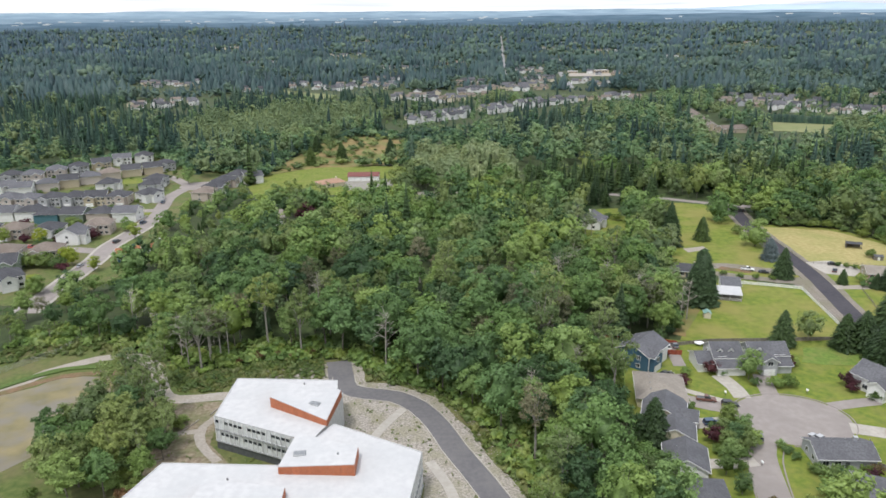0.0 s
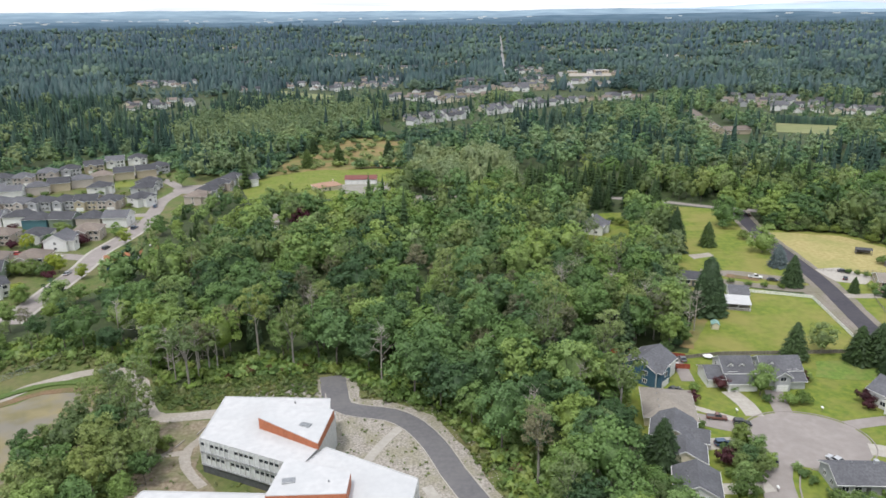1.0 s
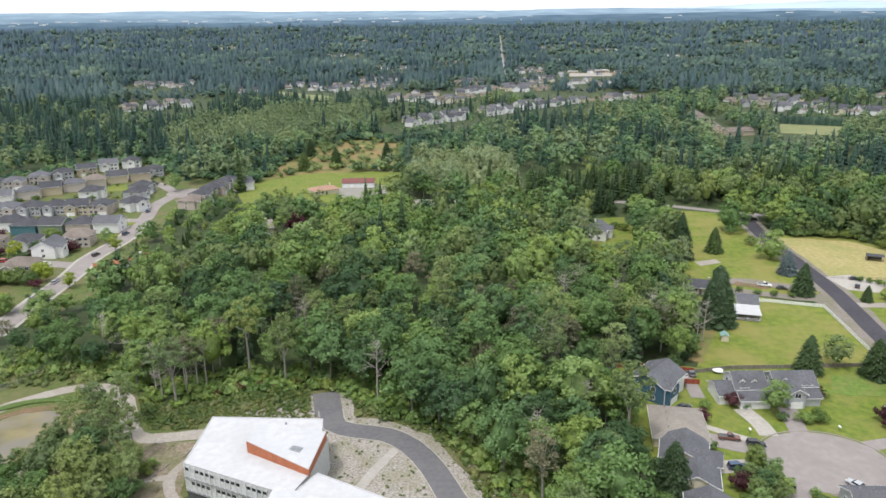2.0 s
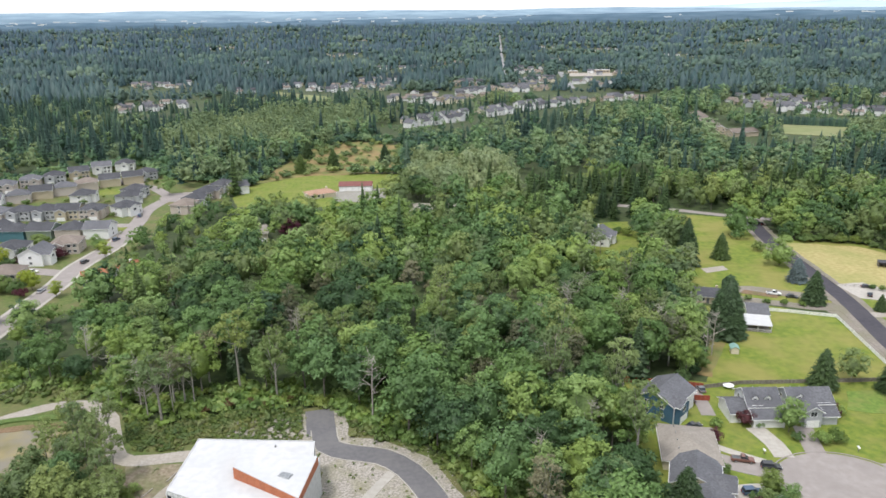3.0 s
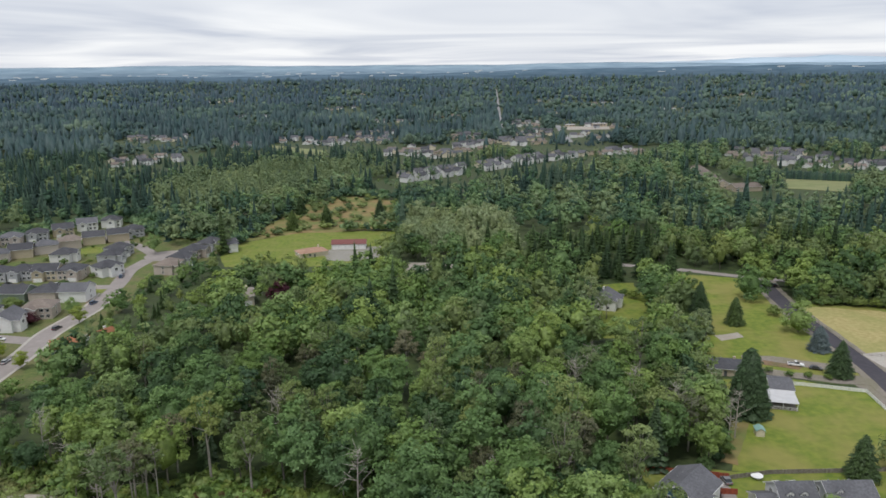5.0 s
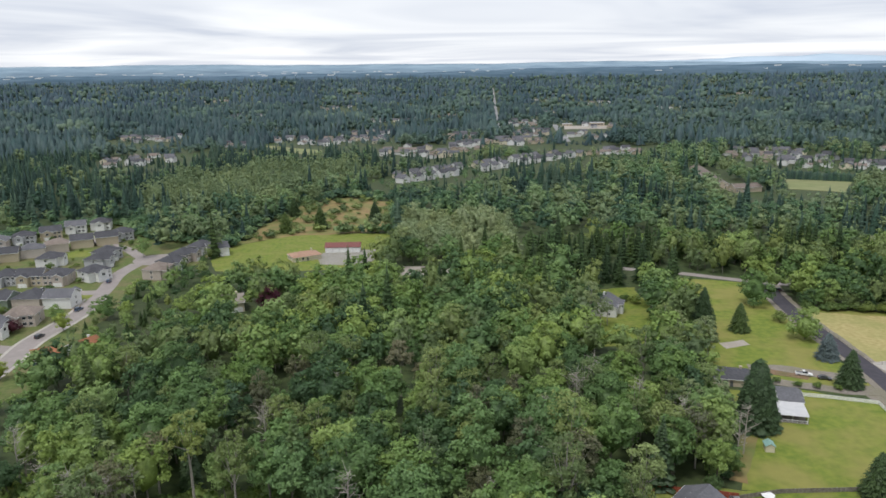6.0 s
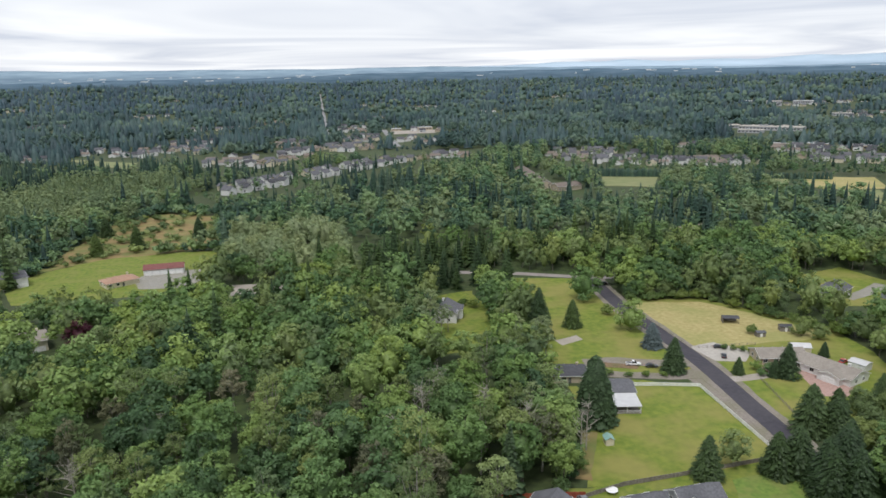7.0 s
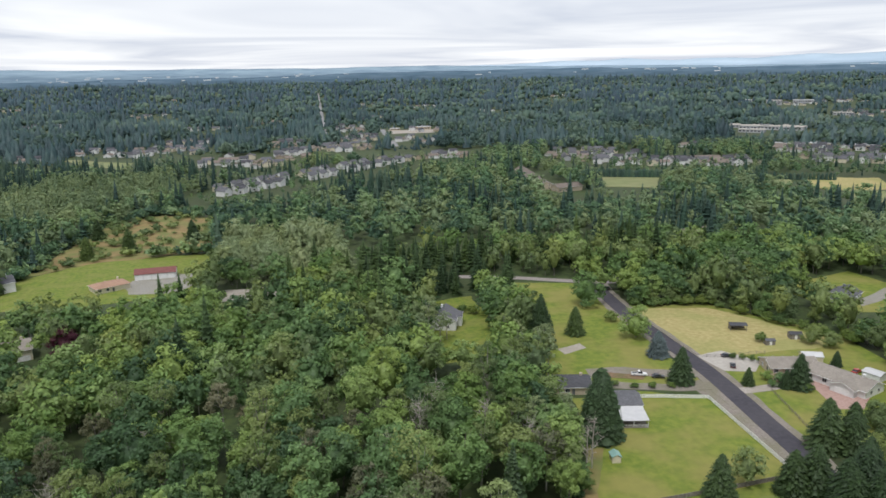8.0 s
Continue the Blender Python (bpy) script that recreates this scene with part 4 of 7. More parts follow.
def estate_house(label, wall, roof, wing, hip=False):
    return house(label, 0, 0, 0, 13.0, 11.0, 5.5, 2.9, wall, roof, wing=wing, hip=hip, vents=0, chimney=False, windows="few", group="houses of the estate")


# the estate: rows of two-storey houses
ESTATE = [("beige", "grey", (5.5, 3, 2.5)), ("yellow", "dark", (5.5, 2.5, -2.5)), ("mauve", "dark", (5.5, 3, 2.5)), ("grey", "dark", (5.0, 3, -2.5)),
          ("white", "grey", (5, 3, -2.5)), ("teal", "dark", (5.5, 2.5, 2.5)), ("white", "dark", (6, 3, 0)), ("sage", "dark", (5.5, 2.5, 2.5)), ("mauve", "brown", (5.5, 3, -2.5))]
models = [estate_house("two-storey %s estate house with %s shingle roof" % (w_, r_), w_, r_, g_, hip=k % 3 != 1) for k, (w_, r_, g_) in enumerate(ESTATE)]
# each house: its place, the way it looks, its kind
PLACES = [
    (-322, 478, 20, 0), (-306, 485, 20, 3), (-292, 487, 22, 0), (-284, 503, 28, 0), (-274, 515, 28, 3), (-264, 529, 30, 1), (-256, 547, 25, 4), (-243, 557, 15, 6), (-213, 523, 30, 3),
    (-304, 446, 12, 6), (-289, 450, 12, 4), (-276, 446, 195, 4), (-266, 458, 200, 0), (-258, 469, 200, 1), (-248, 479, 205, 0), (-240, 491, 208, 8), (-230, 503, 205, 1), (-218, 511, 205, 1),
    (-226, 457, 100, 6), (-199, 470, 75, 3), (-196, 454, 85, 3),
    (-284, 414, 2, 6), (-268, 418, 3, 0), (-254, 416, 4, 0), (-241, 418, 4, 3), (-228, 420, 4, 3), (-215, 420, 4, 1), (-202, 421, 4, 2), (-186, 427, 60, 6),
    (-264, 383, 182, 6), (-250, 384, 182, 4), (-236, 385, 182, 6), (-222, 379, 182, 5), (-208, 380, 182, 7), (-194, 381, 182, 2), (-180, 382, 182, 4),
    (-240, 350, 5, 0), (-224, 350, 5, 8), (-206, 350, 8, 6), (-184, 357, 10, 8), (-190, 341, 95, 4),
    (-147, 482, 75, 3), (-151, 463, 80, 2), (-152, 446, 80, 3), (-153, 430, 82, 8),
    (-198, 296, 15, 7), (-186, 277, 40, 6), (-206, 312, 5, 8), (-188, 314, 5, 8)]
used = set()
for x, y, turn, j in PLACES:
    spot = pose(x, y, 0, 0, 0, turn + random.uniform(-4, 4))
    if j in used:
        copy_thing(models[j], spot)
    else:
        models[j].matrix_basis = spot
        used.add(j)
house("small orange-roofed house with blue gable", -150, 313, 30, 10, 9, 3.4, 2.4, "blue", "rust", vents=0, garage=False)
house("pale house with grey gable roof at the wood's edge", -140, 322, 60, 10, 9, 3.4, 2.2, "white", "rust", vents=0, garage=False)


# far houses: a few kinds, set out in clusters
def far_house(label, wall, roof, w, d, eave, rise):
    ob = new("house")
    tagged(ob, label, "house", "far houses among the woods")
    bm = bmesh.new()
    gable_body(bm, d, -w / 2, w / 2, eave, rise, TURN_X)
    gable_body(bm, 5.5, -d / 2 - 2, 0, eave - 0.1, rise * 0.5, Matrix.Translation((w / 5, 0, 0)))
    part("wall", bm, WALLS[wall], ob)
    bm = bmesh.new()
    gable_roof(bm, d, -w / 2, w / 2, eave, rise, TURN_X, 0.5, 0.25)
    gable_roof(bm, 5.5, -d / 2 - 2, 0, eave - 0.1, rise * 0.5, Matrix.Translation((w / 5, 0, 0)), 0.4, 0.25)
    part("roof", bm, ROOFS[roof], ob)
    for fx, fz in ((-w / 4, 1.0),):
        if fz < eave - 1.2:
            bm = bmesh.new()
            yy = -d / 2 - (2.05 if fx > 0 else 0.05)
            box(bm, fx - 0.9, yy, fz, fx + 0.9, yy + 0.1, fz + 1.4)
            part("window", bm, M["glass"], ob)
    return ob


FAR = [far_house("far two-storey house with %s walls and %s roof" % (a, b), a, b, c, d, e, f) for a, b, c, d, e, f in (
    ("white", "dark", 11, 9, 5.4, 2.8), ("cream", "grey", 12, 10, 4.6, 2.8), ("tan", "brown", 13, 10, 3.0, 2.4), ("white", "grey", 11, 9, 5.4, 3.0), ("white", "brown", 14, 10, 3.2, 2.4), ("grey", "dark", 11, 9, 4.6, 2.6))]
seen = set()


joined, joined_mats = bmesh.new(), []


def put_far(j, x, y, turn):
    z = float(land(x, y))
    if math.hypot(x, y) > 1090 and j in seen:
        for ob in FAR[j].children:
            start_v, start_f = len(joined.verts), len(joined.faces)
            joined.from_mesh(ob.data)
            joined.verts.ensure_lookup_table(), joined.faces.ensure_lookup_table()
            bmesh.ops.transform(joined, matrix=pose(x, y, z, 0, 0, turn), verts=joined.verts[start_v:])
            mat = ob.data.materials[0]
            if mat not in joined_mats:
                joined_mats.append(mat)
            for face in joined.faces[start_f:]:
                face.material_index = joined_mats.index(mat)
        return
    if j in seen:
        copy_thing(FAR[j], pose(x, y, z, 0, 0, turn))
    else:
        FAR[j].matrix_basis = pose(x, y, z, 0, 0, turn)
        seen.add(j)


for line, deep in ROWS_OF_HOUSES:
    for (x0, y0), (x1, y1) in zip(line, line[1:]):
        n = int(math.hypot(x1 - x0, y1 - y0) / 15.5)
        along = math.degrees(math.atan2(y1 - y0, x1 - x0))
        for row in range(deep):
            for k in range(n):
                t = (k + 0.5) / n
                nx, ny = -(y1 - y0), x1 - x0
                q = 26 * row / math.hypot(nx, ny)
                if random.random() < 0.14:
                    continue
                put_far(random.choice((0, 3, 0, 3, 1)) if deep > 1 else random.choice((2, 4, 1)), x0 + (x1 - x0) * t + nx * q, y0 + (y1 - y0) * t + ny * q, along + (0 if row == 0 else 180) + random.choice((0, 0, 90)) + random.uniform(-8, 8))
for cx, cy, rx, ry, turn, n in CLUSTERS:
    a = radians(turn)
    spots = []
    tries = 0
    while len(spots) < n and tries < 4000:
        tries += 1
        u, v = random.uniform(-1, 1), random.uniform(-1, 1)
        if u * u + v * v > 1:
            continue
        px, py = cx + rx * u * math.cos(a) - ry * v * math.sin(a), cy + rx * u * math.sin(a) + ry * v * math.cos(a)
        if all(math.hypot(px - s[0], py - s[1]) > 15 for s in spots):
            spots.append((px, py))
    for px, py in spots:
        put_far(random.randrange(6), px, py, turn + random.choice((0, 90, 180, 0)) + random.uniform(-8, 8))


tagged(part("far_houses", joined, joined_mats), "pale houses scattered through the far woods", "houses", kind="stuff")


def hall(label, x, y, turn, w, d, h):
    """A large flat-roofed building with strips of windows."""
    ob = new("flat_roofed_building")
    ob.matrix_basis = pose(x, y, float(land(x, y)), 0, 0, turn)
    bm = bmesh.new()
    box(bm, -w / 2, -d / 2, -0.5, w / 2, d / 2, h)
    part("wall", bm, WALLS["grey"] if w > 35 else WALLS["tan"], ob)
    bm = bmesh.new()
    box(bm, -w / 2 - 0.3, -d / 2 - 0.3, h, w / 2 + 0.3, d / 2 + 0.3, h + 0.5)
    part("roof", bm, M["membrane"] if round(w) % 4 else M["concrete"], ob)
    bm = bmesh.new()
    box(bm, -w * 0.2, -d * 0.15, h + 0.5, -w * 0.05, d * 0.1, h + 2.2)
    part("roof_unit", bm, M["metal"], ob)
    for k in range(int(w / 6)):
        bm = bmesh.new()
        fx = -w / 2 + 3 + 6 * k
        box(bm, fx - 1.8, -d / 2 - 0.06, h * 0.4, fx + 1.8, -d / 2 + 0.02, h * 0.75)
        part("window", bm, M["glass"], ob)
    return tagged(ob, label, "building", "far flat-roofed buildings")


for a in ((868, 1186, -50, 104, 38, 6), (800, 1150, -45, 40, 26, 5), (296, 1462, 5, 26, 16, 6), (240, 1468, 0, 18, 12, 4), (838, 1260, -30, 40, 34, 5), (880, 1232, -34, 36, 34, 4.5), (930, 1210, -30, 44, 36, 5), (980, 1180, -30, 34, 30, 4.5), (1430, 1930, -35, 60, 46, 7),
          (1500, 1880, -35, 54, 40, 7), (1380, 1990, -35, 50, 40, 7), (1200, 1500, -35, 44, 36, 6), (760, 860, -40, 30, 18, 6), (690, 925, -40, 30, 18, 6), (725, 905, -44, 26, 16, 6), (1080, 1330, -35, 44, 30, 6), (-258, 1266, 0, 20, 12, 4), (1250, 1450, -35, 40, 30, 6)):
    hall("far flat-roofed pale building among trees", *a)


# barn with white doors
def barn():
    ob = new("barn")
    ob.matrix_basis = pose(-60.2, 483, 0, 0, 0, 2)
    bm = bmesh.new()
    gable_body(bm, 9, -10.5, 10.5, 3.4, 1.9, TURN_X)
    part("wall", bm, WALLS["white"], ob)
    bm = bmesh.new()
    gable_roof(bm, 9, -10.5, 10.5, 3.4, 1.9, TURN_X, 0.4, 0.18)
    part("roof", bm, M["barn_roof"], ob, "maroon metal roof")
    for k in range(5):
        garage_at(ob, Matrix.Translation((-8.2 + 4.1 * k, -4.5, 0)), 3.2, 2.7)
    tagged(ob, "long white barn with maroon roof and five doors", "barn")


barn()


def shed(label, x, y, turn, w, d, h, wall, roof_mat, rise=0.7, open_side=False):
    ob = new("shed")
    ob.matrix_basis = pose(x, y, 0, 0, 0, turn)
    bm = bmesh.new()
    if open_side:
        for px in (-w / 2, w / 2 - 0.15):
            for py in (-d / 2, d / 2 - 0.15):
                box(bm, px, py, -0.1, px + 0.15, py + 0.15, h)
        box(bm, -w / 2, d / 2 - 0.1, 0, w / 2, d / 2, h)
        box(bm, -w / 2, -d / 2 + 0.2, 0, -w / 2 + 0.1, d / 2, h)
    else:
        gable_body(bm, d, -w / 2, w / 2, h, rise, TURN_X)
    part("wall", bm, wall, ob)
    bm = bmesh.new()
    gable_roof(bm, d, -w / 2, w / 2, h, rise, TURN_X, 0.25, 0.1)
    part("roof", bm, roof_mat, ob)
    if not open_side:
        bm = bmesh.new()
        box(bm, -0.5, -d / 2 - 0.05, 0, 0.5, -d / 2 + 0.02, h * 0.85)
        part("door", bm, M["white"], ob)
    return tagged(ob, label, "shed")


shed("small pale garden shed with green metal roof", 94, 242, 80, 3.0, 2.4, 2.0, WALLS["cream"], M["shed_green"])
shed("dark open field shelter on dry grass", 190.5, 324, -20, 6.5, 4.0, 2.4, M["grey_wood"], ROOFS["dark"], 0.5, True)
shed("small dark field shed on dry grass", 206, 309, -20, 4.5, 3.5, 2.2, M["grey_wood"], ROOFS["dark"], 0.6)
shed("small grey shed beside a bush", 192, 306, -10, 3.6, 2.6, 1.9, M["grey_wood"], ROOFS["grey"], 0.5)
shed("white shed beside parked vehicles", 205, 268, -70, 6, 5, 2.6, WALLS["white"], M["membrane"], 0.6)
shed("white shed with white roof", 202, 247, -60, 8, 6, 2.8, WALLS["white"], M["membrane"], 0.6)
shed("round-topped white shelter beside a low house", 196, 288, -22, 7, 5, 2.4, WALLS["cream"], M["membrane"], 1.0)


def porch():
    """The white roofed porch of the small house."""
    ob = new("porch")
    ob.matrix_basis = pose(109.2, 262, 0, 0, 0, -14)
    bm = bmesh.new()
    extrude(bm, [(-4.6, 2.75), (4.6, 2.75), (4.6, 2.9), (-4.6, 2.9)], -4.6, 4.2, Matrix.Rotation(radians(3), 4, "X"))
    part("roof", bm, M["membrane"], ob, "flat white metal roof")
    for px in (-4.3, 0, 4.3):
        bm = bmesh.new()
        box(bm, px - 0.07, -4.3, -0.05, px + 0.07, -4.16, 2.6)
        part("post", bm, M["white"], ob)
    bm = bmesh.new()
    for px in np.arange(-4.2, 4.3, 0.35):
        box(bm, px, -4.28, 0.1, px + 0.06, -4.22, 0.9)
    box(bm, -4.3, -4.29, 0.9, 4.3, -4.21, 1.0)
    part("railing", bm, M["white"], ob, "white slatted railing")
    bm = bmesh.new()
    box(bm, -4.5, -4.5, -0.05, 4.5, 4.0, 0.14)
    part("deck", bm, M["grey_wood"], ob)
    tagged(ob, "white flat-roofed porch of a small house", "porch")


porch()


# ---- the school ----
def roof_block(pts, z0, z1, wall, parent, roof_label):
    bm = bmesh.new()
    slab(bm, pts, z0, z1 - 0.12)
    part("wall", bm, wall, parent)
    bm = bmesh.new()
    slab(bm, pts, z1 - 0.12, z1)
    part("roof", bm, M["membrane"], parent, roof_label)
    n = len(pts)
    for i in range(n):
        a, b = Vector((*pts[i], 0)), Vector((*pts[(i + 1) % n], 0))
        d = b - a
        m = Matrix.Translation((*a.xy, z1)) @ Matrix.Rotation(math.atan2(d.y, d.x), 4, "Z")
        bm = bmesh.new()
        bmesh.ops.create_cube(bm, size=1, matrix=m @ Matrix.Translation((d.length / 2, 0, 0.02)) @ Matrix.Diagonal((d.length + 0.2, 0.22, 0.26, 1)))
        part("coping", bm, M["membrane"], parent, "thin white roof edge")


def facade(parent, p0, p1, bays, levels):
    """Bays of pale panels, dark windows, sills and fins along a wall."""
    a, b = Vector((*p0, 0)), Vector((*p1, 0))
    d = b - a
    base_m = Matrix.Translation(a) @ Matrix.Rotation(math.atan2(d.y, d.x), 4, "Z")
    bw = d.length / bays
    bm = bmesh.new()
    box(bm, 0, -0.15, -0.3, d.length, 0.02, levels[0])
    bmesh.ops.transform(bm, matrix=base_m, verts=bm.verts)
    part("base_cladding", bm, M["base"], parent, "dark grey cladding")
    for lv, (z0, z1) in enumerate(zip(levels, levels[1:])):
        for k in range(bays):
            x0, x1 = k * bw, (k + 1) * bw
            solid = (k * 7 + lv * 3) % 5 == 0
            for q0, q1, name, mat, out in ((z0, z0 + (z1 - z0) * 0.50, "panel", M["panel"], 0.10), (z0 + (z1 - z0) * 0.50, z0 + (z1 - z0) * 0.74, "panel" if solid else "window", M["panel"] if solid else M["glass"], 0.10 if solid else 0.04), (z0 + (z1 - z0) * 0.74, z1, "panel", M["panel"], 0.10)):
                bm = bmesh.new()
                box(bm, x0 + 0.03, -out, q0 + 0.02, x1 - 0.03, 0.02, q1 - 0.02)
                bmesh.ops.transform(bm, matrix=base_m, verts=bm.verts)
                part(name, bm, mat, parent)
            bm = bmesh.new()
            box(bm, x0 - 0.06, -0.32, z0, x0 + 0.06, 0.0, z1)
            bmesh.ops.transform(bm, matrix=base_m, verts=bm.verts)
            part("fin", bm, M["white"], parent)
        bm = bmesh.new()
        box(bm, 0, -0.45, z0 - 0.1, d.length, 0.0, z0 + 0.06)
        bmesh.ops.transform(bm, matrix=base_m, verts=bm.verts)
        part("ledge", bm, M["metal"], parent)


def clad(parent, pts, z0, tops):
    """Terracotta boards round a raised roof whose top slopes from corner to corner."""
    n = len(pts)
    for i in range(n):
        a, b = Vector((*pts[i], 0)), Vector((*pts[(i + 1) % n], 0))
        d = b - a
        m = Matrix.Translation(a) @ Matrix.Rotation(math.atan2(d.y, d.x), 4, "Z")
        count = max(2, round(d.length / 1.6))
        for k in range(count):
            f0, f1 = k / count, (k + 1) / count
            t0, t1 = (tops[i] + (tops[(i + 1) % n] - tops[i]) * f - 0.22 for f in (f0, f1))
            bm = bmesh.new()
            extrude(bm, [(d.length * f0 + 0.015, z0), (d.length * f1 - 0.015, z0), (d.length * f1 - 0.015, t1), (d.length * f0 + 0.015, t0)], -0.09, 0.02, m)
            part("board", bm, M["terracotta"], parent)


def raised_roof(parent, pts, z0, tops):
    """A raised block of roof, higher at some corners."""
    bm = bmesh.new()
    low, up = [bm.verts.new((*p, z0)) for p in pts], [bm.verts.new((*p, z)) for p, z in zip(pts, tops)]
    n = len(pts)
    faces = [bm.faces.new(up), bm.faces.new(low[::-1])] + [bm.faces.new((low[i], low[(i + 1) % n], up[(i + 1) % n], up[i])) for i in range(n)]
    bmesh.ops.recalc_face_normals(bm, faces=faces)
    part("roof_box", bm, M["membrane"], parent, "raised white roof")
    clad(parent, pts, z0 + 0.02, tops)


school = new("school_building")
tagged(school, "modern school with white flat roofs and terracotta roof boxes", "school")
WING = [(-59.4, 177.9), (-59.7, 158.2), (-33, 146.4), (-30.2, 154.1), (-28.7, 169.4), (-30.4, 170.6), (-31.2, 176.7)]
MAIN = [(-28.6, 154.4), (-33, 146.4), (-38.6, 137.0), (-65.3, 138.0), (-70, 122), (-66, 96), (-14, 92), (-9, 118), (-6.4, 142.2)]
roof_block(WING, -0.4, 9.45, M["panel"], school, "white roof membrane")
roof_block(MAIN, -0.4, 9.25, M["panel"], school, "white roof membrane")
facade(school, (-59.7, 158.2), (-33, 146.4), 20, [2.4, 5.9, 9.3])
facade(school, (-59.4, 177.9), (-59.7, 158.2), 10, [2.4, 5.9, 9.3])
facade(school, (-9, 118), (-6.4, 142.2), 12, [0.6, 4.8, 9.0])
facade(school, (-6.4, 142.2), (-28.6, 154.4), 12, [0.6, 4.8, 9.0])
raised_roof(school, [(-46.3, 162.4), (-30.2, 153.2), (-28.7, 167.4), (-46.6, 171.2)], 9.4, [12.5, 11.2, 11.7, 12.1])
raised_roof(school, [(-36.3, 147.6), (-37.7, 133.9), (-20.7, 133.3), (-20.8, 140.4)], 9.2, [11.2, 11.2, 12.2, 12.0])
raised_roof(school, [(-52.4, 129.5), (-54.5, 108), (-33.5, 108), (-34.6, 126.6)], 9.2, [11.2, 11.8, 11.8, 11.2])
for sx, sy, sz, turn in ((-34.4, 160.2, 11.55, -20), (-33.8, 138.4, 11.4, 8)):
    bm = bmesh.new()
    box(bm, -1.4, -0.9, 0, 1.4, 0.9, 0.35, 0.05)
    for k in range(4):
        box(bm, -1.2 + 0.65 * k, -0.75, 0.34, -0.75 + 0.65 * k, 0.75, 0.42)
    bmesh.ops.transform(bm, matrix=pose(sx, sy, sz, 0, 0, turn), verts=bm.verts)
    part("roof_hatch", bm, M["metal"], school, "grey louvred roof hatch")
for sx, sy in ((-40, 174.5), (-25, 137.5), (-48.5, 131.8)):
    bm = bmesh.new()
    bmesh.ops.create_cone(bm, cap_ends=True, segments=8, radius1=0.25, radius2=0.2, depth=0.6, matrix=Matrix.Translation((sx, sy, {-40: 9.7, -25: 12.1, -48.5: 9.5}[sx])))
    part("roof_vent", bm, M["metal"], school)

# ---- vehicles ----


def paint(name, c, rough=0.3):
    return material(name, tuple(0.92 * v for v in c), c, scale=0.8, rough=rough, coat=0.6)


PAINT = {n: paint(n + "_car_paint", c) for n, c in {"silver": (0.45, 0.46, 0.48), "white": (0.75, 0.75, 0.75), "black": (0.03, 0.032, 0.036), "blue": (0.05, 0.09, 0.16), "red": (0.42, 0.04, 0.04), "brown": (0.16, 0.07, 0.05), "grey": (0.16, 0.165, 0.175)}.items()}


def car(label, x, y, turn, colour, kind="car"):
    """A parked car, its nose along its own x."""
    ob = new("pickup_truck" if kind == "pickup" else "parked_car")
    ob.matrix_basis = pose(x, y, 0.1, 0, 0, turn)
    length = {"car": 4.5, "suv": 4.8, "pickup": 5.6}[kind]
    top = {"car": 1.45, "suv": 1.75, "pickup": 1.8}[kind]
    belt = {"car": 0.88, "suv": 1.02, "pickup": 1.05}[kind]
    h = length / 2
    bm = bmesh.new()
    extrude(bm, [(-h, 0.35), (h, 0.35), (h + 0.02, 0.62), (h - 0.25, belt - 0.14), (h * 0.42, belt), (-h + 0.1, belt), (-h, belt - 0.2)], -0.9, 0.9, Matrix.Identity(4))
    bmesh.ops.bevel(bm, geom=list(bm.edges), offset=0.06, segments=1, affect="EDGES")
    part("body", bm, PAINT[colour], ob)
    back, mid = {"car": (-h * 0.86, -h * 0.5), "suv": (-h * 0.96, -h * 0.86), "pickup": (-h * 0.2, -h * 0.16)}[kind]
    bm = bmesh.new()
    extrude(bm, [(back, belt - 0.02), (h * 0.45, belt - 0.02), (h * 0.12, top - 0.06), (mid, top - 0.06)], -0.78, 0.78, Matrix.Identity(4))
    part("cabin_glass", bm, M["glass"], ob, "dark car windows")
    bm = bmesh.new()
    extrude(bm, [(mid - 0.02, top - 0.06), (h * 0.13, top - 0.06), (h * 0.06, top), (mid + 0.08, top)], -0.8, 0.8, Matrix.Identity(4))
    part("roof", bm, PAINT[colour], ob)
    if kind == "pickup":
        bm = bmesh.new()
        box(bm, -h + 0.2, -0.72, belt - 0.02, -h * 0.24, 0.72, belt + 0.012)
        part("truck_bed", bm, M["base"], ob, "dark load bed")
    for wx in (-h * 0.62, h * 0.64):
        for wy in (-0.84, 0.84):
            bm = bmesh.new()
            bmesh.ops.create_cone(bm, cap_ends=True, segments=12, radius1=0.34, radius2=0.34, depth=0.22, matrix=Matrix.Translation((wx, wy, 0.33)) @ Matrix.Rotation(radians(90), 4, "X"))
            wheel = part("wheel", bm, M["tyre"], ob)
            bm = bmesh.new()
            bmesh.ops.create_cone(bm, cap_ends=True, segments=10, radius1=0.2, radius2=0.2, depth=0.24, matrix=Matrix.Translation((wx, wy, 0.33)) @ Matrix.Rotation(radians(90), 4, "X"))
            part("rim", bm, M["rim"], wheel)
    for wy in (-0.62, 0.62):
        for wx, mat, name in ((h - 0.05, M["lamp_glass"], "headlight"), (-h + 0.02, M["tail_glass"], "tail_light")):
            bm = bmesh.new()
            box(bm, wx - 0.06, wy - 0.2, 0.62, wx + 0.06, wy + 0.2, 0.76, 0.02)
            part(name, bm, mat, ob)
    return tagged(ob, label, "truck" if kind == "pickup" else "car", "parked vehicles")


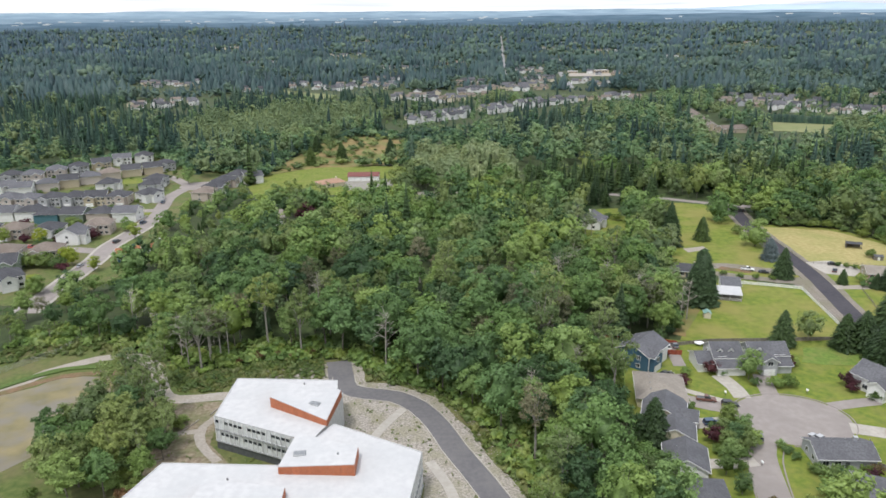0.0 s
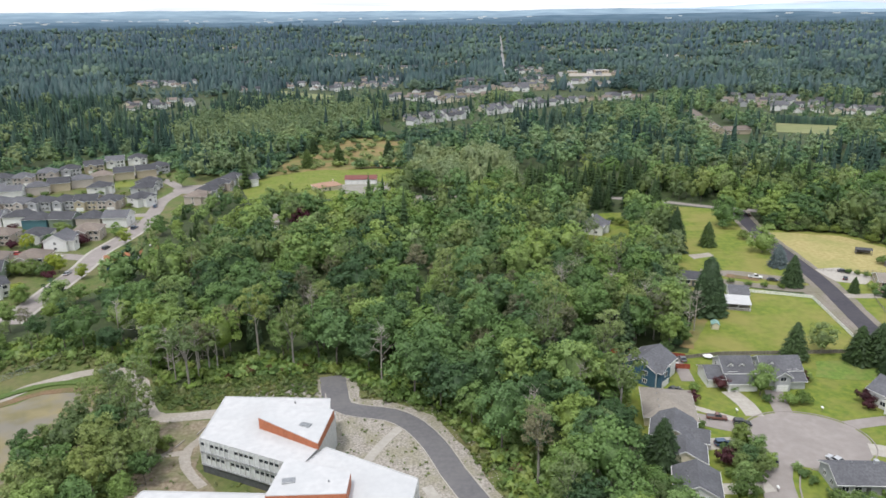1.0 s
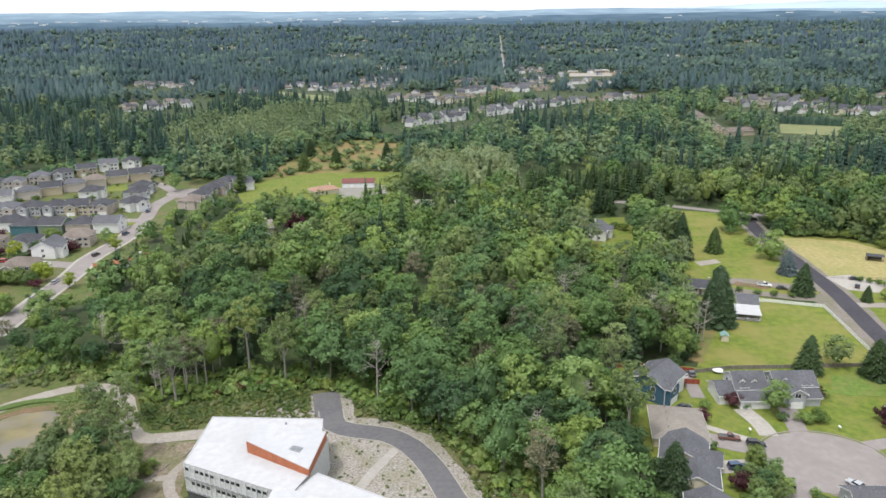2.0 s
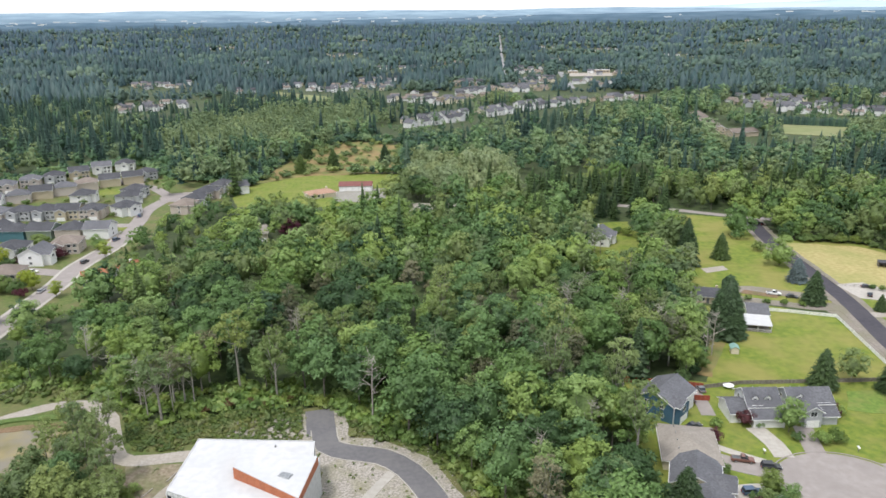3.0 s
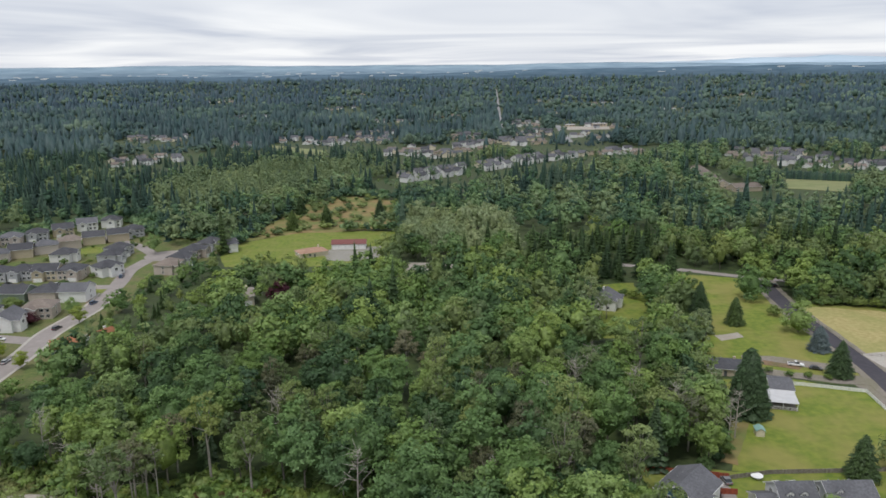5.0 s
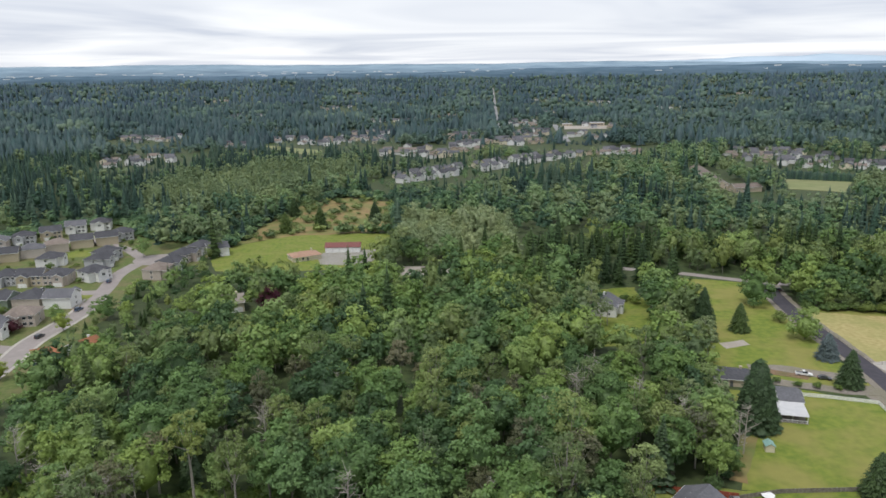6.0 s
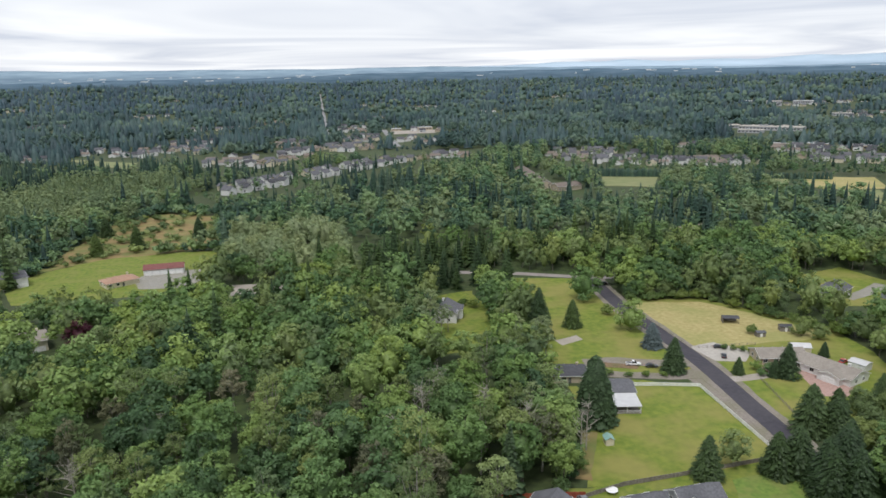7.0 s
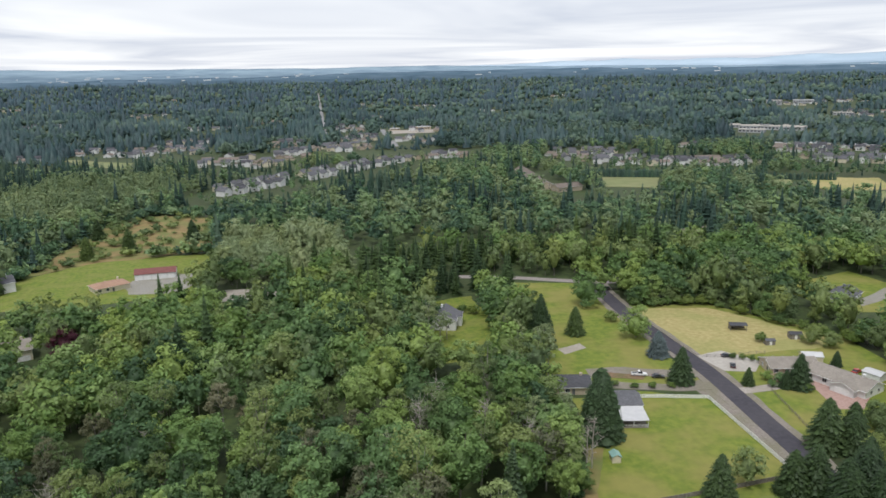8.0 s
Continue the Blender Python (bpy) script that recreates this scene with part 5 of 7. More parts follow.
car("dark grey parked car at the kerb", 80.6, 161.8, 72, "grey", "suv")
car("silver parked car at the turning circle", 95.6, 161.6, 120, "silver")
car("brown pickup truck parked on a driveway", 73.5, 181.5, -12, "brown", "pickup")
car("black car parked on a driveway", 79.2, 178.5, -8, "black", "suv")
car("dark blue car with roof rack on a driveway", 70.8, 168.8, 4, "blue", "suv")
car("dark car parked beside a blue house", 66.5, 197, 20, "black")
car("white car parked behind a red fence", 71.8, 216, 95, "white")
car("dark car parked behind a red fence", 74.8, 217, 95, "grey")
car("white van-like car beside a house", 107, 147, 60, "white", "suv")
car("dark car beside a fence", 108.5, 143.5, 60, "black")
car("red car on a pale driveway", 117, 163.5, -15, "red")
car("red car beside a hedge", 133, 184, 80, "red")
car("white pickup truck on gravel", 128.5, 292.5, -20, "white", "pickup")
car("dark car towing beside a white truck", 134, 289, -18, "black")
car("dark car on a pale parking pad", 168.5, 299, -14, "black")
car("dark car beside a hedge on the pad", 165, 290.5, 60, "black")
car("dark car in a paved court", 181, 282.5 - 6.5, 20, "grey", "suv")
car("red car beside white sheds", 203.5, 274, 20, "red")
car("white van-like car beside sheds", 200, 262, -60, "white", "suv")
car("dark car on the lane", 164, 392, 100, "black")
for k in range(16):
    lane = ((-170, 300, 88), (-170, 337, 82), (-187, 324, 5), (-208, 328, 8), (-230, 332, 8), (-178, 418, 100), (-206, 405, 90), (-232, 405, 90), (-258, 405, 90), (-190, 396, 3), (-226, 396, 2), (-171, 372, 80), (-214, 326, 8), (-245, 404, 90), (-205, 492, 40), (-160, 462, 20))[k]
    car("parked car in an estate street", lane[0] + 2.5, lane[1] + 2.0, lane[2], ("silver", "black", "white", "red", "grey", "blue")[k % 6], ("car", "suv")[k % 2])

# ---- fences ----


def rail_fence(label, pts, gap, height, mat, rails, group="", post=0.12):
    """Posts and rails along a line."""
    ob = new("fence")
    tagged(ob, label, "fence", group)
    posts = []
    for (x0, y0), (x1, y1) in zip(pts, pts[1:]):
        n = max(1, round(math.hypot(x1 - x0, y1 - y0) / gap))
        posts += [(x0 + (x1 - x0) * k / n, y0 + (y1 - y0) * k / n) for k in range(n)]
    posts.append(pts[-1])
    bm = bmesh.new()
    box(bm, -post / 2, -post / 2, -0.3, post / 2, post / 2, height + 0.05)
    first = part("post", bm, mat, ob)
    first.location = (*posts[0], 0)
    for p in posts[1:]:
        q = new("post", first.data)
        q.parent, q.location = ob, (*p, 0)
    for (x0, y0), (x1, y1) in zip(posts, posts[1:]):
        length, a = math.hypot(x1 - x0, y1 - y0), math.atan2(y1 - y0, x1 - x0)
        for z, h in rails:
            bm = bmesh.new()
            box(bm, 0, -0.03, z, length, 0.03, z + h)
            r = part("rail", bm, mat, ob)
            r.matrix_basis = Matrix.Translation((x0, y0, 0)) @ Matrix.Rotation(a, 4, "Z")
    return ob


def board_fence(label, pts, height, mat):
    """Upright boards side by side, on posts."""
    ob = new("fence")
    tagged(ob, label, "fence")
    for (x0, y0), (x1, y1) in zip(pts, pts[1:]):
        length, a = math.hypot(x1 - x0, y1 - y0), math.atan2(y1 - y0, x1 - x0)
        n = max(1, round(length / 0.6))
        for k in range(n):
            bm = bmesh.new()
            box(bm, length * k / n + 0.01, -0.04 + 0.02 * (k % 2), -0.1, length * (k + 1) / n - 0.01, 0.02 + 0.02 * (k % 2), height + 0.03 * (k % 3))
            b = part("board", bm, mat, ob)
            b.matrix_basis = Matrix.Translation((x0, y0, 0)) @ Matrix.Rotation(a, 4, "Z")
    return ob


rail_fence("white three-rail fence round a mown lawn", [(113.5, 277.8), (128, 274), (141.3, 269.6), (137.4, 227)], 2.4, 1.35, M["white"], ((0.12, 0.30), (0.54, 0.30), (0.96, 0.34)))
rail_fence("wire fence with wooden posts round a hay field", [(159.5, 358), (157.5, 301), (184, 298)], 3.5, 1.2, M["grey_wood"], ((0.4, 0.03), (0.8, 0.03), (1.15, 0.05)))
rail_fence("wooden rail fence beside the road", [(165, 269), (161, 254), (157, 240)], 2.6, 1.2, M["grey_wood"], ((0.35, 0.12), (0.9, 0.12)))
board_fence("red-stained board fence behind a house", [(53, 222.5), (70, 219.5), (76, 218)], 1.8, M["fence_wood"])
board_fence("red-stained board fence beside a driveway", [(69.5, 211.5), (75.5, 211)], 1.7, M["fence_wood"])
board_fence("weathered board fence along a lawn", [(76, 218), (88, 220.5), (110, 221), (136, 222)], 1.3, M["grey_wood"])
board_fence("weathered board fence beside parked cars", [(104, 149), (112, 141)], 1.8, M["grey_wood"])
rail_fence("grey chain-link fence along a gravel path", [(-150, 190), (-139, 203), (-131, 213), (-128, 221)], 2.6, 1.9, M["metal"], tuple((0.1 + 0.3 * k, 0.04) for k in range(7)), post=0.08)

# garden things
for x, y, r, label in ((83.5, 218.5, 1.6, "round white garden trampoline"),):
    ob = new("trampoline")
    bm = bmesh.new()
    bmesh.ops.create_cone(bm, cap_ends=True, segments=24, radius1=r, radius2=r, depth=0.12, matrix=Matrix.Translation((0, 0, 0.85)))
    part("mat", bm, M["white"], ob)
    for k in range(4):
        bm = bmesh.new()
        box(bm, r * 0.9 * math.cos(k * 1.57) - 0.04, r * 0.9 * math.sin(k * 1.57) - 0.04, -0.1, r * 0.9 * math.cos(k * 1.57) + 0.04, r * 0.9 * math.sin(k * 1.57) + 0.04, 0.8)
        part("leg", bm, M["metal"], ob)
    ob.location = (x, y, 0.05)
    tagged(ob, label, "trampoline")
for x, y in ((80.0, 184.5), (85.5, 158.8), (76.5, 150), (104, 185.5)):
    ob = new("mailbox")
    bm = bmesh.new()
    box(bm, -0.05, -0.05, -0.1, 0.05, 0.05, 1.0)
    part("post", bm, M["grey_wood"], ob)
    bm = bmesh.new()
    box(bm, -0.25, -0.5, 1.0, 0.25, 0.5, 1.4, 0.08)
    part("letter_box", bm, M["white"], ob)
    ob.location = (x, y, 0.05)
    tagged(ob, "white mailbox on a wooden post at the kerb", "mailbox", "mailboxes")
for x, y, turn in ((-70, 170, 70), (-72, 166, 60), (-66.5, 176, 75), (-74, 152, 20), (-62, 148, 100)):
    ob = new("log")
    bm = bmesh.new()
    bmesh.ops.create_cone(bm, cap_ends=True, segments=8, radius1=0.2, radius2=0.14, depth=3.6, matrix=Matrix.Translation((0, 0, 0.15)) @ Matrix.Rotation(radians(90), 4, "Y"))
    part("trunk", bm, M["dead"], ob)
    ob.matrix_basis = pose(x, y, 0.06, 0, 0, turn)
    tagged(ob, "pale bare log lying in a mulch bed", "log", "logs in the bed")

# ---- trees ----
rng = np.random.default_rng(7)


def rand_dirs(n, up=0.0):
    d = rng.normal(size=(n, 3))
    d[:, 2] += up
    return d / np.linalg.norm(d, axis=1, keepdims=True)


OCTA_V = np.array([(1, 0, 0), (-1, 0, 0), (0, 1, 0), (0, -1, 0), (0, 0, 1), (0, 0, -1)], float)
OCTA_F = np.array([(0, 2, 4), (2, 1, 4), (1, 3, 4), (3, 0, 4), (2, 0, 5), (1, 2, 5), (3, 1, 5), (0, 3, 5)])
phi = (1 + 5 ** 0.5) / 2
ICO_V = np.array([(-1, phi, 0), (1, phi, 0), (-1, -phi, 0), (1, -phi, 0), (0, -1, phi), (0, 1, phi), (0, -1, -phi), (0, 1, -phi), (phi, 0, -1), (phi, 0, 1), (-phi, 0, -1), (-phi, 0, 1)]) / 1.9
ICO_F = np.array([(0, 11, 5), (0, 5, 1), (0, 1, 7), (0, 7, 10), (0, 10, 11), (1, 5, 9), (5, 11, 4), (11, 10, 2), (10, 7, 6), (7, 1, 8), (3, 9, 4), (3, 4, 2), (3, 2, 6), (3, 6, 8), (3, 8, 9), (4, 9, 5), (2, 4, 11), (6, 2, 10), (8, 6, 7), (9, 8, 1)])


def join(pieces):
    """Several (corners, triangles) as one."""
    vs, fs, n = [], [], 0
    for v, f in pieces:
        vs.append(v), fs.append(np.asarray(f) + n)
        n += len(v)
    return np.concatenate(vs), np.concatenate(fs)


def leaves(c, r, n, size, up=0.6):
    """n three-cornered leaf sprays over a clump."""
    d = rand_dirs(n, up)
    p = c + d * r * rng.uniform(0.72, 1.12, (n, 1)) * np.array((1, 1, 0.8))
    nrm = d + 0.6 * rand_dirs(n) + np.array((0, 0, 0.55))
    a = np.cross(nrm, rng.normal(size=(n, 3)))
    a /= np.linalg.norm(a, axis=1, keepdims=True) + 1e-9
    b = np.cross(nrm, a)
    b /= np.linalg.norm(b, axis=1, keepdims=True) + 1e-9
    s = size * rng.uniform(0.6, 1.35, (n, 1))
    v = np.stack([p + a * s, p + (-0.5 * a + 0.87 * b) * s, p + (-0.5 * a - 0.87 * b) * s], 1).reshape(-1, 3)
    return v, np.arange(3 * n).reshape(-1, 3)


def limb(a, b, ra, rb, sides=5):
    """A tapered round stick."""
    a, b = np.asarray(a, float), np.asarray(b, float)
    d = (b - a) / np.linalg.norm(b - a)
    u = np.cross(d, (0.31, 0.95, 0.1))
    u /= np.linalg.norm(u)
    w = np.cross(d, u)
    t = np.linspace(0, 2 * np.pi, sides + 1)[:-1, None]
    ring = np.cos(t) * u + np.sin(t) * w
    v = np.concatenate([a + ring * ra, b + ring * rb])
    i = np.arange(sides)
    j = (i + 1) % sides
    return v, np.concatenate([np.stack([i, j, j + sides], -1), np.stack([i, j + sides, i + sides], -1)])


def broadleaf(h, rad, low, clumps, n_leaf, size, limbs=6, sides=5, core=0.62, fill=0.6):
    """A leafy tree of height h: (trunk, crown). The crown is a dome of rounded clumps under a coat of leaf sprays, with shaded gaps between."""
    mid, half = (h + low) / 2, (h - low) / 2
    lean = rng.normal(size=2) * 0.04 * h
    scale = np.array((rad, rad, half))
    k = np.arange(clumps)
    up = np.clip(1 - 1.5 * (k + 0.5) / clumps + rng.uniform(-0.1, 0.1, clumps), -0.6, 0.97)
    turn = k * 2.39996 + rng.uniform(-0.35, 0.35, clumps)
    flat_r = np.sqrt(1 - up ** 2)
    u = np.stack([flat_r * np.cos(turn), flat_r * np.sin(turn), up], -1)
    size_of = rng.uniform(0.2, 0.46, clumps) * rad * min(1.35, (16 / clumps) ** 0.4)
    place = u * (scale - size_of.mean() * 0.7) * rng.uniform(0.7, 1.12, (clumps, 1)) + (0, 0, mid)
    squash = np.stack([rng.uniform(0.8, 1.3, clumps), rng.uniform(0.8, 1.3, clumps), rng.uniform(0.55, 0.85, clumps)], -1)
    crown = [(OCTA_V * rng.uniform(0.7, 1.2, (6, 1)) * r * core * q + c, OCTA_F) for c, r, q in zip(place, size_of, squash)]
    crown.append((ICO_V * scale * fill + (0, 0, mid - 0.08 * half), ICO_F))
    which = rng.choice(clumps, n_leaf, p=size_of ** 2 / (size_of ** 2).sum())
    w = u[which] * 0.5 + rand_dirs(n_leaf, 0.3)
    w /= np.linalg.norm(w, axis=1, keepdims=True)
    q = place[which] + w * squash[which] * (size_of[which] * rng.uniform(0.62, 1.22, n_leaf))[:, None]
    nrm = w + 0.85 * rand_dirs(n_leaf) + np.array((0, 0, 0.5))
    a = np.cross(nrm, rng.normal(size=(n_leaf, 3)))
    a /= np.linalg.norm(a, axis=1, keepdims=True) + 1e-9
    b = np.cross(nrm, a)
    b /= np.linalg.norm(b, axis=1, keepdims=True) + 1e-9
    z = size * rng.uniform(0.55, 1.4, (n_leaf, 1))
    tri = np.stack([q + a * z * 1.25, q + (-0.45 * a + 0.6 * b) * z, q + (-0.45 * a - 0.6 * b) * z], 1).reshape(-1, 3)
    crown.append((tri, np.arange(3 * n_leaf).reshape(-1, 3)))
    for v, _ in crown:
        v[:, :2] += lean * (v[:, 2:3] / h) ** 2
    top = np.array((*lean * 0.5, low + half * 0.9))
    tr = 0.014 * h + 0.05
    foot_top = np.array((lean[0] * 0.1, lean[1] * 0.1, low))
    trunk = [limb((0, 0, -0.3), foot_top, tr, tr * 0.75, sides), limb(foot_top, top, tr * 0.75, tr * 0.2, sides)]
    for k in range(min(limbs, clumps)):
        t = rng.uniform(0.1, 0.85)
        trunk.append(limb(foot_top * (1 - t) + top * t, place[k * clumps // max(1, limbs)], tr * 0.35, tr * 0.08, 4))
    return join(trunk), join(crown)


def conifer(h, rad, low, tiers, n_br, width=0.30, sides=5, shape=0.9, fork=True, core=0.72, sprays=0, fine=1.0):
    """A fir of drooping tiers of boughs: (trunk, crown)."""
    crown = []
    for i in range(tiers):
        t = (i + rng.uniform(-0.2, 0.2)) / tiers
        z = low + (h - low) * max(t, 0)
        r = rad * max(0.06, (1 - max(t, 0))) ** shape
        a0 = rng.uniform(0, 6.28)
        for k in range(n_br):
            a = a0 + 6.2832 * k / n_br + rng.uniform(-0.25, 0.25)
            rk = r * rng.uniform(0.72, 1.18)
            out, side = np.array((math.cos(a), math.sin(a), 0)), np.array((-math.sin(a), math.cos(a), 0))
            drop = rk * rng.uniform(0.18, 0.45)
            root = np.array((0, 0, z + 0.12 * rk))
            tip = root + out * rk - np.array((0, 0, drop))
            mid = root + out * rk * 0.6 - np.array((0, 0, drop * 0.35))
            w = max(rk * width, 0.14)
            if fork:
                v = np.array([root, mid + side * w - (0, 0, 0.12 * rk), tip, mid - side * w - (0, 0, 0.12 * rk), mid + (0, 0, 0.05 * rk), tip + side * w * 0.55 + (0, 0, 0.05), tip - side * w * 0.55 - (0, 0, 0.08)])
                crown.append((v, [(0, 1, 4), (0, 4, 3), (1, 5, 4), (4, 5, 2), (4, 2, 6), (4, 6, 3)]))
            else:
                v = np.array([root, mid + side * w - (0, 0, 0.1 * rk), tip, mid - side * w - (0, 0, 0.1 * rk)])
                crown.append((v, [(0, 1, 2), (0, 2, 3)]))
    n, levels = (10, 7) if fork else (7, 4)
    t = np.linspace(0, 2 * np.pi, n + 1)[:-1]
    rings = []
    for q in range(levels):
        fq = q / levels
        rr = rad * core * (1 - fq) ** shape * rng.uniform(0.8, 1.2, n)
        rings.append(np.stack([np.cos(t) * rr, np.sin(t) * rr, low + (h - low) * fq + rng.uniform(-0.03, 0.03, n) * h], -1))
    i = np.arange(n)
    k2 = (i + 1) % n
    fc = [np.stack([q * n + i, q * n + k2, (q + 1) * n + k2], -1) for q in range(levels - 1)] + [np.stack([q * n + i, (q + 1) * n + k2, (q + 1) * n + i], -1) for q in range(levels - 1)]
    fc.append(np.stack([(levels - 1) * n + i, (levels - 1) * n + k2, np.full(n, levels * n)], -1))
    crown.append((np.concatenate(rings + [np.array([(0, 0, h)])]), np.concatenate(fc)))
    if sprays:
        t = 1 - np.sqrt(rng.uniform(0.0, 1, sprays))
        a = rng.uniform(0, 6.2832, sprays)
        r = rad * (1 - t) ** shape * rng.uniform(0.6, 1.08, sprays)
        out = np.stack([np.cos(a), np.sin(a), np.zeros(sprays)], -1)
        side = np.stack([-np.sin(a), np.cos(a), np.zeros(sprays)], -1)
        p = out * r[:, None]
        p[:, 2] = low + (h - low) * t
        z = (0.035 * h * fine) * rng.uniform(0.5, 1.2, (sprays, 1))
        down = np.array((0, 0, -1.0))
        tri = np.stack([p + (out * 0.9 + down * rng.uniform(0.1, 0.9, (sprays, 1))) * z, p - out * 0.4 * z + side * 0.6 * z, p - out * 0.4 * z - side * 0.6 * z], 1).reshape(-1, 3)
        crown.append((tri, np.arange(3 * sprays).reshape(-1, 3)))
    tr = 0.012 * h + 0.05
    return limb((0, 0, -0.3), (0, 0, h * 0.97), tr, 0.03, sides), join(crown)


def far_conifer(h, rad):
    """A fir seen from far off: a ragged cone."""
    n, lv = 5, (0.08, 0.5)
    rings = []
    for f0 in lv:
        t = np.linspace(0, 2 * np.pi, n + 1)[:-1]
        rr = rad * (1 - f0) ** 0.8 * rng.uniform(0.7, 1.25, n)
        rings.append(np.stack([np.cos(t) * rr, np.sin(t) * rr, h * (f0 + rng.uniform(-0.06, 0.06, n))], -1))
    i = np.arange(n)
    k = (i + 1) % n
    fc = []
    for q in range(1):
        fc += [np.stack([q * n + i, q * n + k, (q + 1) * n + k], -1), np.stack([q * n + i, (q + 1) * n + k, (q + 1) * n + i], -1)]
    fc.append(np.stack([n + i, n + k, np.full(n, 2 * n)], -1))
    return np.concatenate(rings + [np.array([(0, 0, h)])]), np.concatenate(fc)


def far_broad(h, rad):
    """A leafy tree seen from far off: one uneven mass."""
    return ICO_V * rng.uniform(0.8, 1.15, (12, 1)) * np.array((rad, rad, h * 0.45)) + (0, 0, h * 0.58), ICO_F


def snag(h):
    """A bare dead tree."""
    sticks = [limb((0, 0, -0.3), (0.3, 0.2, h * 0.6), 0.24, 0.16), limb((0.3, 0.2, h * 0.6), (0.1, 0.5, h), 0.16, 0.03)]
    for _ in range(16):
        t = rng.uniform(0.35, 0.95)
        a, s = rng.uniform(0, 6.28), (1.1 - t) * h * rng.uniform(0.2, 0.42)
        foot = np.array((0.3 * t, 0.3 * t, h * t))
        tip = foot + np.array((math.cos(a) * s, math.sin(a) * s, s * rng.uniform(0.2, 0.9)))
        sticks.append(limb(foot, tip, 0.09, 0.03, 4))
        for _ in range(3):
            q = foot + (tip - foot) * rng.uniform(0.4, 0.9)
            sticks.append(limb(q, q + rng.normal(size=3) * 0.09 * h * np.array((1, 1, 0.6)) + (0, 0, 0.05 * h), 0.045, 0.015, 3))
    return join(sticks)


def grown(name, made, leaf, x, y, scale=1.0, turn=0.0, label="", group=""):
    """A tree as a thing: trunk and crown under an empty."""
    ob = new(name)
    raw("trunk", *made[0], [M["pale_bark" if "alder" in name else "bark"]], parent=ob)
    raw("crown", *made[1], [leaf], parent=ob, smooth="fir" not in name)
    ob.matrix_basis = pose(x, y, 0, 0, 0, turn) @ Matrix.Scale(scale, 4)
    return tagged(ob, label, "tree", group)


def planted(name, spots, templates, leaf, kind_label, group):
    """Trees as things, out of a few grown kinds. spots: x, y, scale."""
    first = [None] * len(templates)
    for x, y, s in spots:
        k = int(rng.integers(len(templates)))
        turn = float(rng.uniform(0, 360))
        if first[k] is None:
            first[k] = grown(name, templates[k], leaf, x, y, s, turn, kind_label, group)
        else:
            made = copy_thing(first[k], pose(x, y, 0, 0, 0, turn))
            made.scale = (s, s, s * float(rng.uniform(0.92, 1.1)))


def massed(name, spots, templates, mats, label, z=None):
    """Very many trees as one object. A template is a list of (corners, triangles), one for each material."""
    vs, fs, ms, tones, n = [], [], [], [], 0
    spots = np.asarray(spots)
    which = rng.integers(len(templates), size=len(spots))
    for k, temp in enumerate(templates):
        rows = spots[which == k]
        if not len(rows):
            continue
        a = rng.uniform(0, 6.28, len(rows))
        ca, sa_ = np.cos(a)[:, None], np.sin(a)[:, None]
        zz = land(rows[:, 0], rows[:, 1])[:, None]
        sz = rng.uniform(0.88, 1.15, (len(rows), 1))
        own = rng.uniform(0, 1, len(rows))
        for mi, (v, f) in enumerate(temp):
            s = rows[:, 2:3]
            x = (v[:, 0] * ca - v[:, 1] * sa_) * s + rows[:, 0:1]
            y = (v[:, 0] * sa_ + v[:, 1] * ca) * s + rows[:, 1:2]
            q = v[:, 2] * s * sz + zz
            vs.append(np.stack([x, y, q], -1).reshape(-1, 3))
            fs.append((f[None] + (n + len(v) * np.arange(len(rows)))[:, None, None]).reshape(-1, 3))
            ms.append(np.full(len(rows) * len(f), mi))
            tones.append(np.repeat(own, len(v)))
            n += len(v) * len(rows)
    ob = raw(name, np.concatenate(vs), np.concatenate(fs), mats, np.concatenate(ms), smooth=True)
    ob.data.attributes.new("tree_tone", "FLOAT", "POINT").data.foreach_set("value", np.concatenate(tones).astype(np.float32))
    return tagged(ob, label, "trees", kind="stuff")


